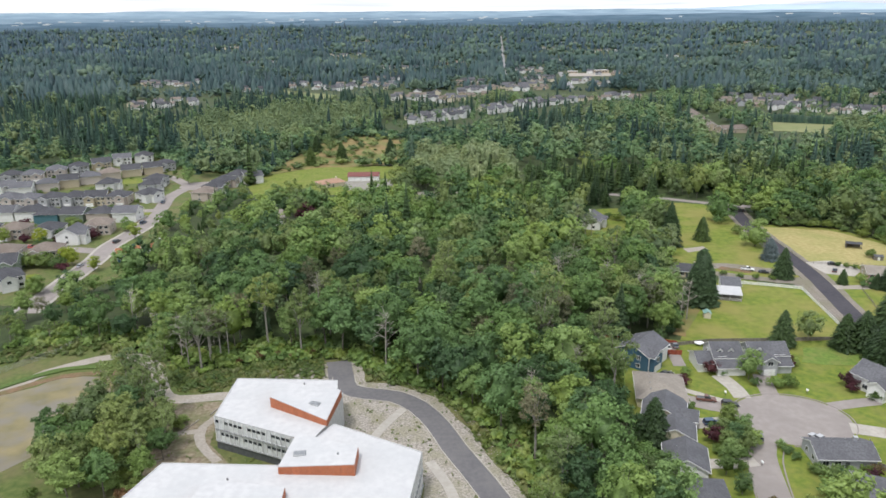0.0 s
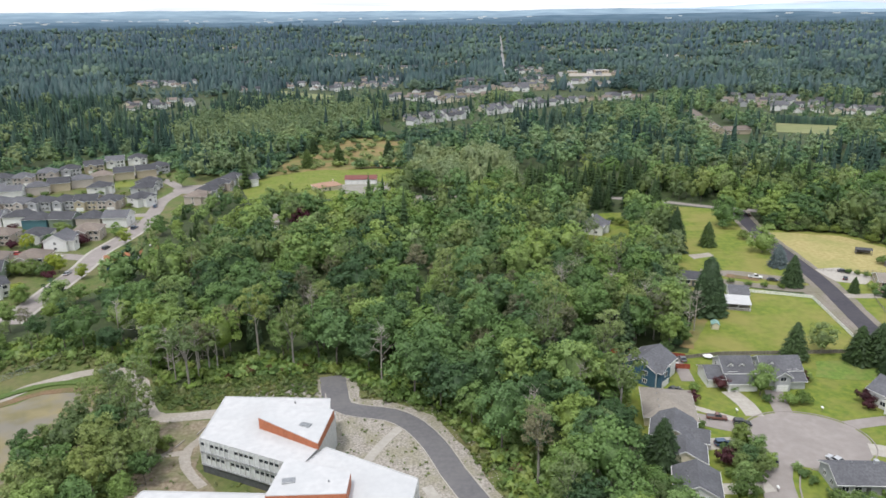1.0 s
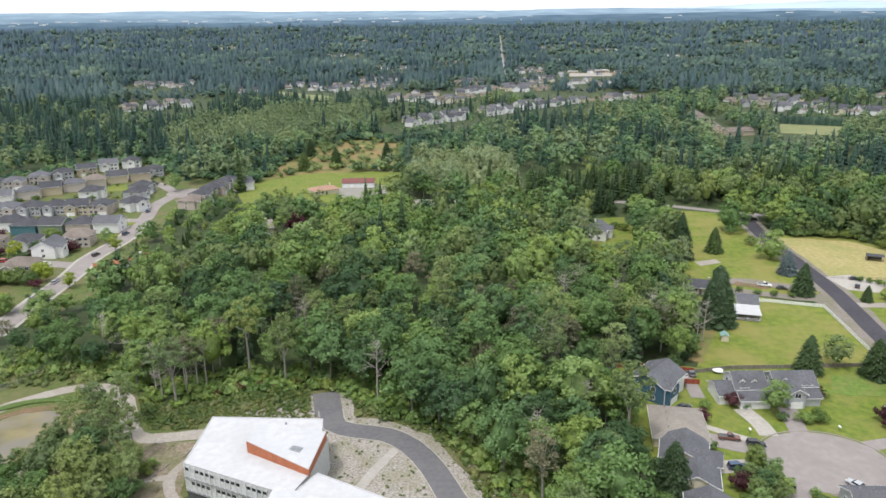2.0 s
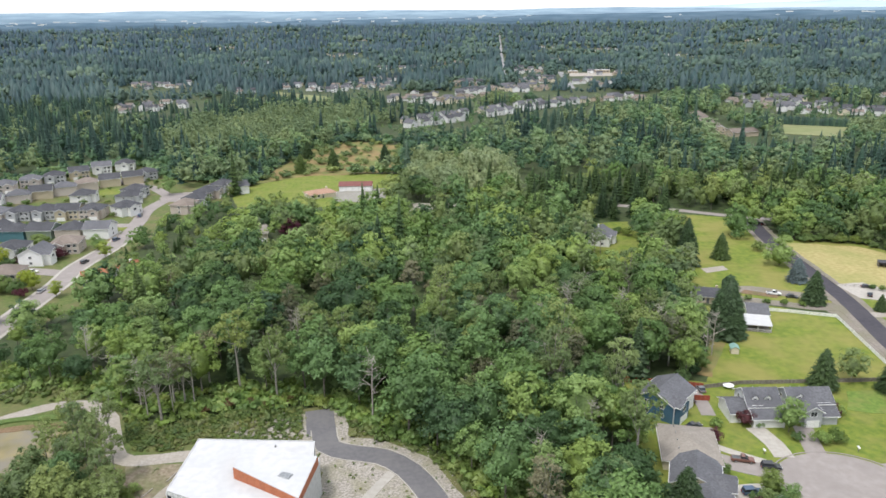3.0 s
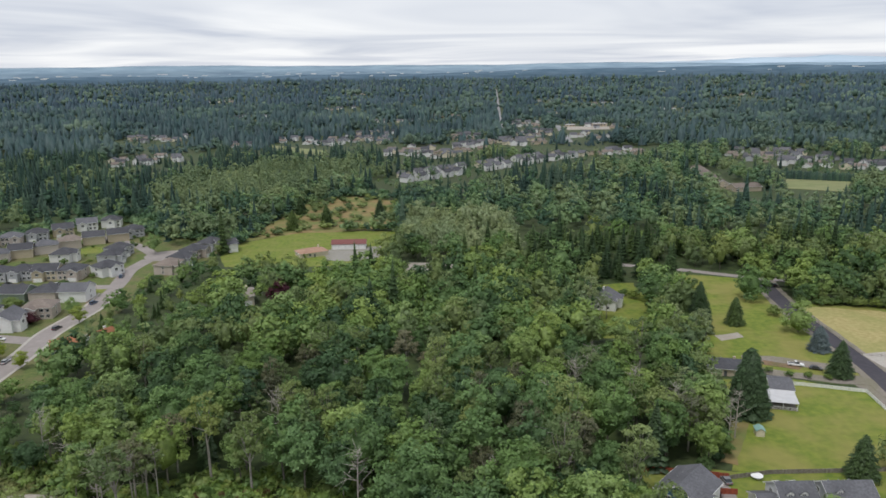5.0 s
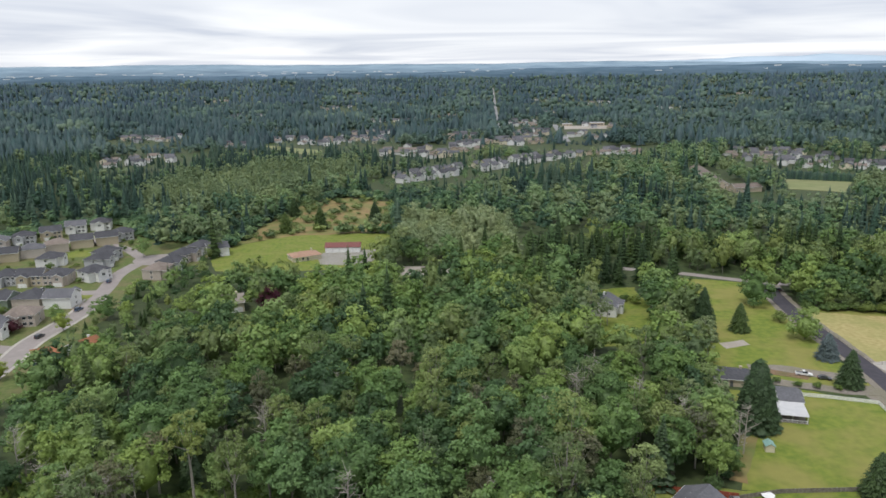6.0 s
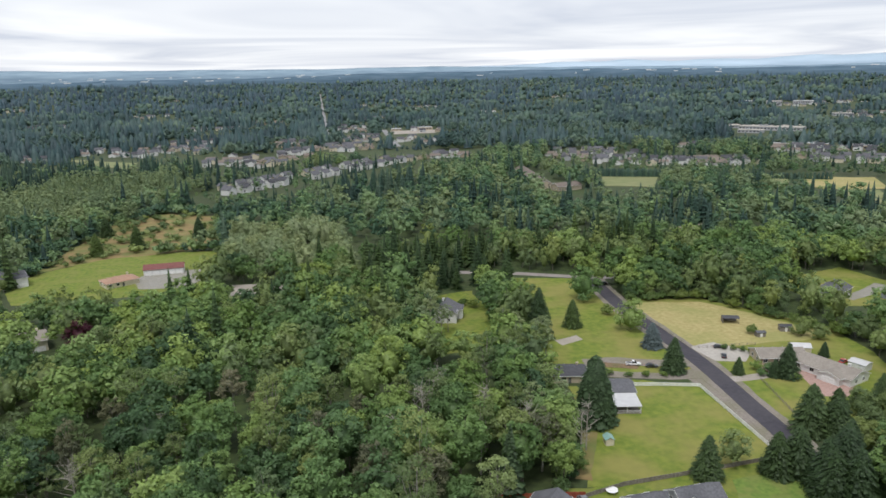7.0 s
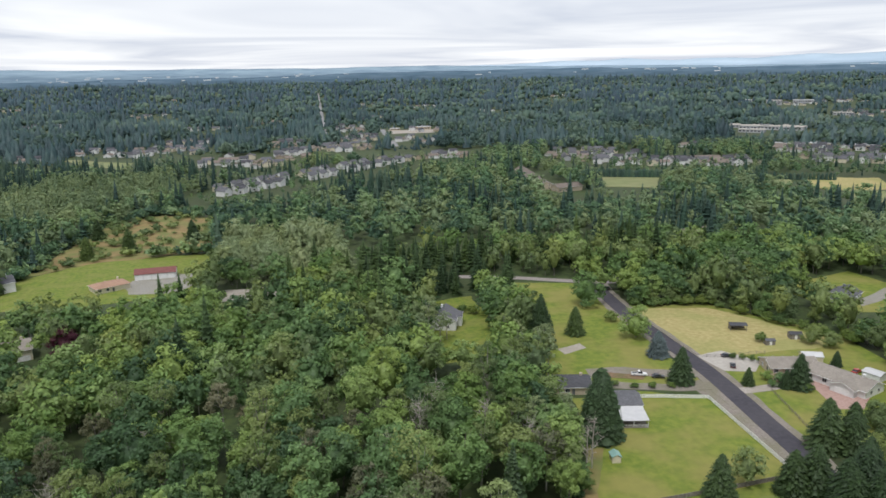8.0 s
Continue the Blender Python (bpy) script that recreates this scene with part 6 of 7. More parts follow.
# where no wood grows: clearings, roads, roofs
GROVE = [(-28, 456), (44, 456), (44, 560), (-28, 560)]
OPEN = [GROVE, [(-107, 387), (-88, 387), (-70, 334), (-84, 328)], [(215, 610), (238, 690), (252, 820), (282, 820), (272, 690), (286, 676), (262, 600)], [(85, 246), (88, 290), (98, 300), (98, 256)], [(47, 118), (48, 190), (52, 196), (52, 118)], CAMPUS, LOT, UPPER, YARDS, RIGHT, HEATH,
        [(-128, 445), (-130, 505), (-100, 528), (-34, 530), (-30, 480), (-33, 414), (-60, 398), (-104, 404)],
        [(-335, 400), (-335, 470), (-300, 545), (-250, 578), (-196, 532), (-178, 470), (-150, 510), (-137, 492), (-142, 424), (-154, 400), (-154, 350), (-136, 312), (-150, 262), (-160, 240), (-230, 235)],
        [(-24, 400), (-24, 448), (8, 448), (8, 400)], [(66, 318), (60, 345), (74, 372), (74, 402), (98, 402), (96, 360), (88, 322)],
        [(95, 428), (97, 440), (128, 430), (165, 412), (190, 402), (188, 394), (160, 402), (126, 417)],
        [(92, 1320), (102, 1516), (153, 2348), (206, 3259), (218, 3259), (165, 2348), (114, 1516), (103, 1320)],
        [(262, 598), (300, 580), (394, 730), (330, 756)], [(690, 1040), (820, 1250), (925, 1140), (770, 960)], [(1240, 1620), (1440, 1950), (1520, 1890), (1290, 1570)], [(420, 590), (455, 515), (520, 520), (588, 648), (505, 692), (470, 694)], [(176, 1120), (196, 1480), (322, 1475), (300, 1310), (232, 1300), (206, 1120)],
        [(-275, 1158), (-165, 1070), (-140, 930), (-165, 930), (-255, 1075)], [(138, 200), (138, 236), (146, 236), (152, 300), (163, 300), (158, 236), (152, 200)],
        [(228, 298), (246, 345), (252, 372), (300, 385), (305, 340), (266, 300)],
        [(92, 276), (97, 306), (152, 302), (150, 268)], [(134, 206), (138, 272), (147, 302), (153, 302), (153, 262), (146, 206)], [(146, 300), (150, 345), (158, 390), (166, 390), (160, 330), (156, 300)], [(146, 206), (150, 262), (176, 262), (212, 262), (212, 236), (180, 230), (166, 206)]]


LOW_EDGE = [(-160, 300), (-162, 420), (-135, 470), (-108, 440), (-108, 300)]
LOW = [(-260, 190), (-230, 300), (-130, 322), (-108, 262), (-122, 226), (-145, 216)]


def open_at(x, y):
    hit = np.zeros(np.shape(x), bool)
    for poly in OPEN:
        hit |= inside(x, y, poly)
    return hit


def scatter(r0, r1, gap, a0=-42, a1=56, cy=0.0, jitter=0.55):
    """Uneven rows of points between two distances, within the sector ahead."""
    n = int(2 * r1 / gap) + 2
    gx_, gy_ = np.meshgrid(np.arange(n) - n // 2, np.arange(n // 2 + 4) - 2)
    x = (gx_ + 0.5 * (gy_ % 2)) * gap + rng.uniform(-jitter, jitter, gx_.shape) * gap
    y = gy_ * gap * 0.88 + rng.uniform(-jitter, jitter, gx_.shape) * gap + cy
    x, y = x.ravel(), y.ravel()
    r, a = np.hypot(x, y), np.degrees(np.arctan2(x, y))
    ok = (r > r0) & (r <= r1) & (a > a0) & (a < a1)
    return x[ok], y[ok]


def patch(x, y, size, seed):
    """A smooth random field from 0 to 1."""
    g = np.random.default_rng(seed)
    s = np.zeros(np.shape(x))
    for _ in range(14):
        k = g.normal(size=2) / size * 2.2
        s = s + np.sin(x * k[0] + y * k[1] + g.uniform(0, 6.28))
    return 1 / (1 + np.exp(-s * 0.75))


YOUNG_WOOD = [(-250, 630), (-262, 760), (-195, 880), (-120, 860), (-60, 800), (-120, 700), (-170, 610)]


def fir_share(x, y):
    """How much of the wood is fir."""
    p = np.clip(2.4 * (patch(x, y, 38, 4) - 0.5) + 0.5, 0, 1)
    s = np.where(y < 330, 0.012, np.where(y < 480, 0.12, np.where(y < 800, 0.24, np.where(x > 130, 0.3, np.where(x < -60, 0.85, 0.6))))) * (0.35 + 1.3 * p)
    s = np.where((x > 40) & (x < 130) & (y > 392) & (y < 470), 0.8, s)
    s = np.where((x > 130) & (y > 400) & (y < 640), np.maximum(s, 0.7 * p - 0.05), s)
    s = np.where((x > -40) & (x < 150) & (y > 590) & (y < 800), np.maximum(s, 0.6 * p + 0.15), s)
    s = np.where((x < -180) & (y > 580), 0.85, s)
    young = inside(x, y, YOUNG_WOOD)
    return np.where(young, 0.0, s), young


BROAD = [broadleaf(rng.uniform(15, 21), rng.uniform(4.8, 6.4), rng.uniform(2.5, 5), 22, 1550, 0.42) for _ in range(9)]
ALDER = [broadleaf(rng.uniform(18, 23), rng.uniform(3.6, 4.8), rng.uniform(4, 8), 22, 1250, 0.34, limbs=12, core=0.35, fill=0.25) for _ in range(6)]
FIR = [conifer(rng.uniform(21, 25), rng.uniform(4.2, 5.2), 1.5, 24, 11, shape=0.8, core=0.5) for _ in range(4)]
BROAD2 = [broadleaf(rng.uniform(14, 19), rng.uniform(5.2, 6.8), 0.8, 14, 440, 0.64, limbs=0, sides=4, fill=0.5) for _ in range(8)]
ALDER2 = [broadleaf(rng.uniform(15, 20), rng.uniform(4.0, 5.2), 0.5, 11, 230, 0.7, limbs=2, sides=4, core=0.5) for _ in range(6)]
FIR2 = [conifer(rng.uniform(17, 23), rng.uniform(4.0, 5.0), 1.0, 13, 10, width=0.28, sides=4, shape=0.8, fork=False, core=0.48) for _ in range(4)]
BROAD3 = [broadleaf(rng.uniform(13, 19), rng.uniform(4.2, 6.0), 1, 8, 135, 0.85, limbs=0, sides=3, fill=0.45) for _ in range(7)]
YOUNG = [broadleaf(rng.uniform(13, 17), rng.uniform(1.9, 2.6), 0.5, 7, 56, 0.7, limbs=0, sides=3, fill=0.5)[1] for _ in range(6)]
FIR3 = [conifer(rng.uniform(16, 23), rng.uniform(4.2, 5.4), 0.5, 8, 8, width=0.34, sides=3, shape=0.8, fork=False, core=0.5) for _ in range(5)]

# near wood
x, y = scatter(120, 307, 9.1, jitter=0.45)
keep = ~open_at(x, y)
x, y = x[keep], y[keep]
share, _ = fir_share(x, y)
draw = rng.uniform(size=len(x))
kind = np.where(draw < share, 2, np.where(draw < share + 0.30 * (0.3 + 1.4 * patch(x, y, 40, 11)), 1, 0))
size = rng.triangular(0.55, 1.0, 1.35, len(x))
near = np.hypot(x, y - 40) + rng.uniform(0, 12, len(x))
order = np.argsort(near)
size = size * np.where(inside(x, y, LOW), 0.55, 1.0)
rows = np.stack([x, y, size], -1)
broad_rows, alder_rows, fir_rows = (rows[order][kind[order] == k] for k in range(3))
planted("broadleaf_tree", broad_rows[:280], BROAD, M["maple"], "tall leafy broadleaf tree with dense green crown", "broadleaf trees of the wood")
thin_ones = np.arange(len(alder_rows)) % 4 == 1
planted("alder_tree", alder_rows[:220][~thin_ones[:220]], ALDER, M["alder"], "slender alder with pale trunk and airy light green crown", "alders of the wood")
planted("alder_tree", alder_rows[:220][thin_ones[:220]], ALDER, M["drab"], "half-bare alder with thin brownish crown", "thin alders of the wood")
planted("fir_tree", fir_rows[:60], FIR, M["fir"], "tall dark green fir standing in the wood", "firs of the wood")
if len(fir_rows) > 60:
    massed("fir_wood", fir_rows[60:], [[a, b] for a, b in FIR2], [M["bark"], M["fir"]], "firs among broadleaf trees")
massed("broadleaf_wood", broad_rows[280:], [[a, b] for a, b in BROAD2], [M["bark"], M["maple"]], "dense crowns of a broadleaf wood")
if len(alder_rows) > 220:
    massed("alder_wood", alder_rows[220:], [[a, b] for a, b in ALDER2], [M["bark"], M["alder"]], "airy crowns of an alder wood")

# middle wood
x, y = scatter(300, 524, 9.0)
keep = ~open_at(x, y)
x, y = x[keep], y[keep]
share, young = fir_share(x, y)
draw = rng.uniform(size=len(x))
kind = np.where(draw < share, 2, np.where(young | (draw < share + 0.75 * np.clip(2.2 * patch(x, y, 26, 12) - 0.8, 0, 1)), 1, 0))
rows = np.stack([x, y, rng.triangular(0.5, 0.9, 1.4, len(x)) * np.where(inside(x, y, LOW_EDGE), 0.5, 1.0)], -1)
massed("broadleaf_wood", rows[kind == 0], [[a, b] for a, b in BROAD2], [M["bark"], M["maple"]], "dense green crowns of a broadleaf wood")
massed("alder_wood", rows[kind == 1], [[a, b] for a, b in ALDER2], [M["bark"], M["alder"]], "light green crowns of an alder wood")
massed("fir_wood", rows[kind == 2], [[a, b] for a, b in FIR2], [M["bark"], M["fir"]], "dark pointed firs among broadleaf trees")

# woods further off
x, y = scatter(520, 1100, 11.5)
keep = ~open_at(x, y)
x, y = x[keep], y[keep]
share, young = fir_share(x, y)
thin = built_up(x, y)
draw = rng.uniform(size=len(x))
keep = rng.uniform(size=len(x)) > thin * 0.5
low_ = np.where(thin > 0.1, rng.uniform(0.3, 0.7, len(x)), 1.0)
rows = np.stack([x, y, rng.triangular(0.55, 0.9, 1.45, len(x)) * low_ * np.where(young, 0.8, 1)], -1)
kind = np.where(draw < share, 2, np.where(young | (draw < share + 0.7 * np.clip(2.2 * patch(x, y, 32, 13) - 0.85, 0, 1)), 1, 0))
massed("broadleaf_wood", rows[(kind == 0) & keep], [[b] for a, b in BROAD3], [M["half_hazed_leaf"]], "broadleaf woods beyond the houses")
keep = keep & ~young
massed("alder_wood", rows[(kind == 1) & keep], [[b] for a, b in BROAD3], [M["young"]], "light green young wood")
massed("fir_wood", rows[(kind == 2) & keep], [[b] for a, b in FIR3], [M["half_hazed_fir"]], "dark fir woods beyond the houses")

yx, yy = scatter(560, 960, 5.6)
grows = inside(yx, yy, YOUNG_WOOD) & ~open_at(yx, yy)
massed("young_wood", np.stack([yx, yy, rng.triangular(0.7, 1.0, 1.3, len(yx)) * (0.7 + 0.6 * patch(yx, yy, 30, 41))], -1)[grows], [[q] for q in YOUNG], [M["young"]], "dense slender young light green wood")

# far woods
BROAD4 = [[far_broad(rng.uniform(12, 18), rng.uniform(4.5, 7))] for _ in range(6)]
FIR4 = [[far_conifer(rng.uniform(14, 22), rng.uniform(4.8, 6.8))] for _ in range(8)]
far_rows, far_kind = [], []
rr = 1100 * (4640 / 1100) ** rng.uniform(0, 1, 32000) ** 0.9
aa = np.radians(rng.uniform(-42, 56, 32000))
x, y = rr * np.sin(aa), rr * np.cos(aa)
thin = built_up(x, y)
keep = ~open_at(x, y) & (rng.uniform(size=len(x)) > 0.45 * thin)
x, y, thin, rr = x[keep], y[keep], thin[keep], rr[keep]
far_kind.append(np.where(rng.uniform(size=len(x)) < np.clip(3.2 * (patch(x, y, 95, 21) - 0.5) + 0.5, 0.05, 0.95) * np.where((x > 130) & (rr < 1700), 0.55, 1.0) + np.where(x < -60, 0.25, 0.0), 1, 0))
far_rows.append(np.stack([x, y, rng.triangular(0.55, 0.9, 1.3, len(x)) * (1 + 0.3 * np.clip((rr - 1500) / 1500, 0, 1)) * np.where(thin > 0.1, rng.uniform(0.3, 0.75, len(x)), 1.0) * (0.6 + 0.75 * patch(x, y, 70, 31))], -1))
far_rows, far_kind = np.concatenate(far_rows), np.concatenate(far_kind)
LEAFY = [[broadleaf(rng.uniform(13, 18), rng.uniform(4.6, 6.6), 0.5, 3, 24, 1.9, limbs=0, sides=3, fill=0.55)[1]] for _ in range(6)]
nearer = np.hypot(far_rows[:, 0], far_rows[:, 1]) < 1550
massed("far_broadleaf_wood", far_rows[(far_kind == 0) & nearer], LEAFY, [M["hazed_leaf"]], "broadleaf woods round the far houses")
massed("farthest_broadleaf_wood", far_rows[(far_kind == 0) & ~nearer], BROAD4, [M["hazed_leaf"]], "far broadleaf woods towards the horizon")
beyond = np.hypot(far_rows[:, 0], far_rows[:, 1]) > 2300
massed("far_fir_wood", far_rows[(far_kind == 1) & ~beyond], FIR4, [M["hazed_fir"]], "far dark fir woods towards the horizon")
massed("farthest_fir_wood", far_rows[(far_kind == 1) & beyond], FIR4, [M["hazed_blue_fir"]], "dark fir woods at the horizon, tinted blue for haze")

# ---- single trees, bushes and ground plants ----
CEDAR = conifer(22, 6.9, 0.2, 26, 20, width=0.15, shape=0.5, core=0.86, sprays=9000, fine=0.38)
SPRUCE = conifer(11, 4.8, 0.2, 18, 15, width=0.17, shape=0.6, core=0.7, sprays=3200, fine=0.6)
YARD_FIR = [conifer(13.5, 5.0, 0.2, 19, 15, width=0.17, shape=0.62, core=0.68, sprays=3200, fine=0.6) for _ in range(3)]
TALL_FIR = [conifer(21, 6.2, 0.6, 24, 15, width=0.17, shape=0.66, core=0.68, sprays=4200, fine=0.5) for _ in range(2)]
WIDE_FIR = [conifer(15, 6.0, 0.2, 17, 15, width=0.17, shape=0.6, core=0.68, sprays=3600, fine=0.6) for _ in range(3)]
ROUND = [broadleaf(9, 4.3, -1.2, 20, 1500, 0.27) for _ in range(3)]
BUSH = [broadleaf(3.2, 2.1, 0.0, 10, 520, 0.22, limbs=2) for _ in range(3)]
SMALL = [broadleaf(3.2, 2.1, 0.0, 6, 90, 0.45, limbs=0)[1] for _ in range(5)]
STREET = [broadleaf(8, 3.0, 0.0, 15, 950, 0.26) for _ in range(2)]


def single(name, made, leaf, x, y, s, label, group=""):
    return grown(name, made, leaf, x, y, s, float(rng.uniform(0, 360)), label, group)


single("conical_cedar", CEDAR, M["cedar"], 95.7, 255.5, 1.02, "huge dense conical cedar on a lawn")
single("blue_spruce", SPRUCE, M["spruce"], 144, 307, 0.95, "blue-grey spruce beside the road")
single("fir_tree", YARD_FIR[0], M["fir"], 123.5, 337.5, 0.92, "dark young fir alone on a lawn")
single("fir_tree", TALL_FIR[0], M["fir"], 105, 329, 1.05, "tall dark fir at the lawn's edge")
single("fir_tree", YARD_FIR[1], M["fir"], 139.5, 283.5, 1.0, "dark fir beside the road")
single("fir_tree", YARD_FIR[2], M["fir"], 111, 218.5, 0.95, "dark fir behind garden fence")
single("broadleaf_tree", ROUND[0], M["maple"], 145.5, 327, 1.5, "round broadleaf tree beside the road")
single("broadleaf_tree", ROUND[1], M["maple"], 144, 372, 1.9, "large round tree at the lawn's end")
single("bush", BUSH[0], M["shrub"], 145, 348, 1.5, "low broad bush on a lawn")
single("alder_tree", STREET[0], M["alder"], 121, 221.5, 1.35, "slim light green tree behind garden fence")
for x, y, s in ((134.5, 201, 1.0), (130, 215.5, 0.85), (135.5, 214.5, 0.95), (137, 206, 1.0), (144, 207.5, 1.1), (149, 200, 1.15), (139.5, 198.5, 1.05), (155, 233, 1.05), (160.5, 229, 0.85), (165, 234, 0.85), (151, 214, 0.95), (166, 208, 1.1), (158, 203, 1.1), (174, 216, 1.0)):
    single("fir_tree", WIDE_FIR[int(x) % 3], M["fir"], x, y, s, "large dark fir at the road's bend", "firs at the bend")
for x, y, s in ((161, 219, 1.1), (168, 224, 1.2), (177, 238, 1.0), (184, 233, 1.1), (190, 238, 0.9), (195, 230, 1.2), (208, 302, 0.8), (212, 296, 0.7)):
    single("broadleaf_tree", ROUND[int(x) % 3], M["alder"], x, y, s * 1.1, "leafy light green tree beyond the road")
for x, y, s in ((160.5, 275.5, 0.5), (175.5, 269, 0.95), (171, 270, 0.5), (201, 281, 0.45), (190, 243, 0.8)):
    single("fir_tree", YARD_FIR[int(x) % 3], M["fir"], x, y, s, "garden fir beside a low house")
for x, y, s in ((169, 277, 1.1), (172, 274, 1.1), (167.5, 272, 0.9), (176, 266, 1.0)):
    single("bush", BUSH[int(x) % 3], M["maple"], x, y, s, "round green garden bush before a low house")
for x, y, s in ((170, 297.5, 0.7), (172.5, 295.5, 0.7), (175, 293.5, 0.7), (177, 291, 0.7), (191, 309.5, 1.3), (122, 283.5, 0.7), (128, 282, 0.8), (134, 280.5, 0.7), (116, 287, 0.8)):
    single("bush", BUSH[int(x) % 3], M["shrub"], x, y, s, "clipped green bush beside a drive")
# gardens round the cul-de-sac
for x, y, s in ((80.5, 198.5, 1.3), (69.3, 190.5, 1.15), (68.5, 160.5, 1.4), (105.5, 202.5, 1.2), (118.5, 190, 1.4), (117.5, 186.5, 0.9), (130, 177, 1.2), (69, 209.5, 0.9), (100.5, 144.5, 0.9)):
    single("purple_maple", BUSH[int(x * 3) % 3], M["purple"], x, y, s, "dark purple-leaved ornamental maple on a lawn", "purple maples")
single("broadleaf_tree", STREET[0], M["maple"], 90.5, 194.5, 1.25, "dense round green tree between two driveways")
for x, y, s in ((96.8, 189.5, 1.15), (101, 190, 1.2), (108, 203, 0.9), (106, 207, 0.9), (91, 190.5, 0.8), (103, 203.5, 0.8), (84.5, 158, 0.7), (85.2, 155.5, 0.7), (86, 153, 0.7), (88, 147, 0.9), (90.5, 145.6, 0.9), (93, 145.4, 0.9), (96, 145.4, 0.9), (122, 181.5, 1.0), (91.5, 140, 1.8), (87, 138, 1.5), (72.5, 197.5, 0.8), (67, 176.5, 0.9), (66.5, 178.5, 0.8), (84, 197, 0.6), (100, 146.5, 0.8)):
    single("bush", BUSH[int(x * 7) % 3], M["shrub"] if int(x) % 3 else M["maple"], x, y, s, "leafy green garden bush beside a house")
for x, y, s in ((74.5, 167.5, 0.95), (72, 162.5, 0.8), (76, 161, 0.85), (70.5, 156, 0.8), (75, 156, 0.75), (66.5, 146.5, 1.0), (67.5, 139, 0.8), (75.5, 171.5, 0.7)):
    single("garden_tree", STREET[int(y) % 2], M["shrub"], x, y, s * 0.95, "bright green garden tree beside the street", "garden trees at the street")
for x, y, s, k in ((72.5, 158.5, 0.85, 0), (77, 164, 0.8, 1), (69.5, 152.5, 0.75, 0), (78, 158.5, 0.7, 1)):
    single("garden_tree", STREET[k], M["maple"], x, y, s, "dense green garden tree beside the street", "garden trees at the street")
for x, y, s in ((70, 164.5, 1.0), (73.5, 153.5, 0.9), (71, 148.5, 0.8), (76.5, 168.5, 0.8), (68, 155.5, 0.9), (73, 165.5, 1.0)):
    single("bush", BUSH[int(x) % 3], M["shrub"], x, y, s, "leafy green garden bush beside a house")
single("fir_tree", YARD_FIR[0], M["fir"], 52.5, 160.5, 1.0, "fir beside a grey-roofed house")
single("bush", BUSH[2], M["russet"], 72.5, 134, 0.9, "rusty pointed garden shrub")
single("bush", BUSH[1], M["russet"], 102.5, 147, 0.8, "rusty brown climbing shrub")
# the estate's gardens
for x, y, s in ((-161, 346, 1.1), (-178, 309, 1.0), (-172, 304, 1.1), (-172, 273, 1.0), (-204, 336, 1.1), (-224, 338, 1.1), (-158, 296, 0.9)):
    single("lime_tree", STREET[int(-y) % 2], M["lime"], x, y, s, "bright yellow-green street tree", "street trees of the estate")
for x, y, s in ((-196, 338, 1.5), (-188, 347, 1.6), (-182, 345, 1.7), (-214, 340, 1.5), (-172, 296, 1.3), (-190, 268, 1.8), (-229, 361, 1.4), (-232, 371, 1.3)):
    single("purple_maple", BUSH[int(-y) % 3], M["purple"], x, y, s, "dark purple-leaved street tree", "purple street trees")
for x, y, s in ((-188, 301, 1.8), (-183, 302, 1.8), (-193, 303, 1.7), (-177, 301, 1.5), (-205, 368, 1.5), (-202, 365, 1.7), (-196, 340, 1.2), (-203, 335, 1.3)):
    single("bush", BUSH[int(-x) % 3], M["shrub"], x, y, s * 1.2, "large bright green bush in the estate")
for x, y, s in ((-171, 360, 0.7), (-154, 268, 1.0), (-150, 262, 1.1), (-168, 268, 0.8), (-198, 344, 0.6)):
    single("broadleaf_tree", ROUND[int(-x) % 3], M["maple"], x, y, s * 1.2, "round dark tree at the estate's edge")
ex, ey = rng.uniform(-300, -180, 200), rng.uniform(300, 520, 200)
clear_of = np.array([min(math.hypot(px - q[0], py - q[1]) for q in PLACES) > 8.5 for px, py in zip(ex, ey)])
estate_in = inside(ex, ey, [(-320, 470), (-250, 570), (-190, 520), (-182, 300), (-215, 300)])
massed("garden_shrubs", np.stack([ex, ey, rng.uniform(0.4, 1.1, 200)], -1)[clear_of & estate_in], [[b] for b in SMALL], [M["shrub"]], "small garden shrubs between estate houses")
# round the barn
single("broadleaf_tree", ROUND[1], M["purple"], -77, 367, 1.5, "large dark purple-leaved tree in the wood")
single("bush", BUSH[0], M["fir"], -67, 531.5, 2.2, "dark round bush on a meadow")
for x, y, s in ((-85, 547.5, 1.0), (-107, 537, 0.9), (-49.5, 574, 0.9), (-112.6, 594, 0.9)):
    single("fir_tree", YARD_FIR[int(-x) % 3], M["fir"], x, y, s * 1.2, "dark fir on a rough meadow")
mx, my = rng.uniform(-140, -30, 190), rng.uniform(512, 690, 190)
ok = inside(mx, my, HEATH)
massed("meadow_bushes", np.stack([mx, my, rng.triangular(0.4, 0.7, 2.2, 190)], -1)[ok], [[b] for b in SMALL], [M["alder"]], "scattered bushes on a rough meadow")
hx, hy = sum(p[0] for p in HEATH) / len(HEATH), sum(p[1] for p in HEATH) / len(HEATH)
tx_, ty_ = rng.uniform(-190, 10, 2200), rng.uniform(480, 760, 2200)
rim = ~inside(tx_, ty_, HEATH) & inside(tx_, ty_, [(hx + (p[0] - hx) * 1.28, hy + (p[1] - hy) * 1.16) for p in HEATH]) & ~open_at(tx_, ty_)
massed("edge_thicket", np.stack([tx_, ty_, rng.uniform(0.9, 2.6, 2200)], -1)[rim][:320], [[b] for b in SMALL], [M["half_hazed_leaf"]], "thick green scrub round a rough meadow")
ax, ay = rng.uniform(-28, 44, 300), rng.uniform(456, 560, 300)
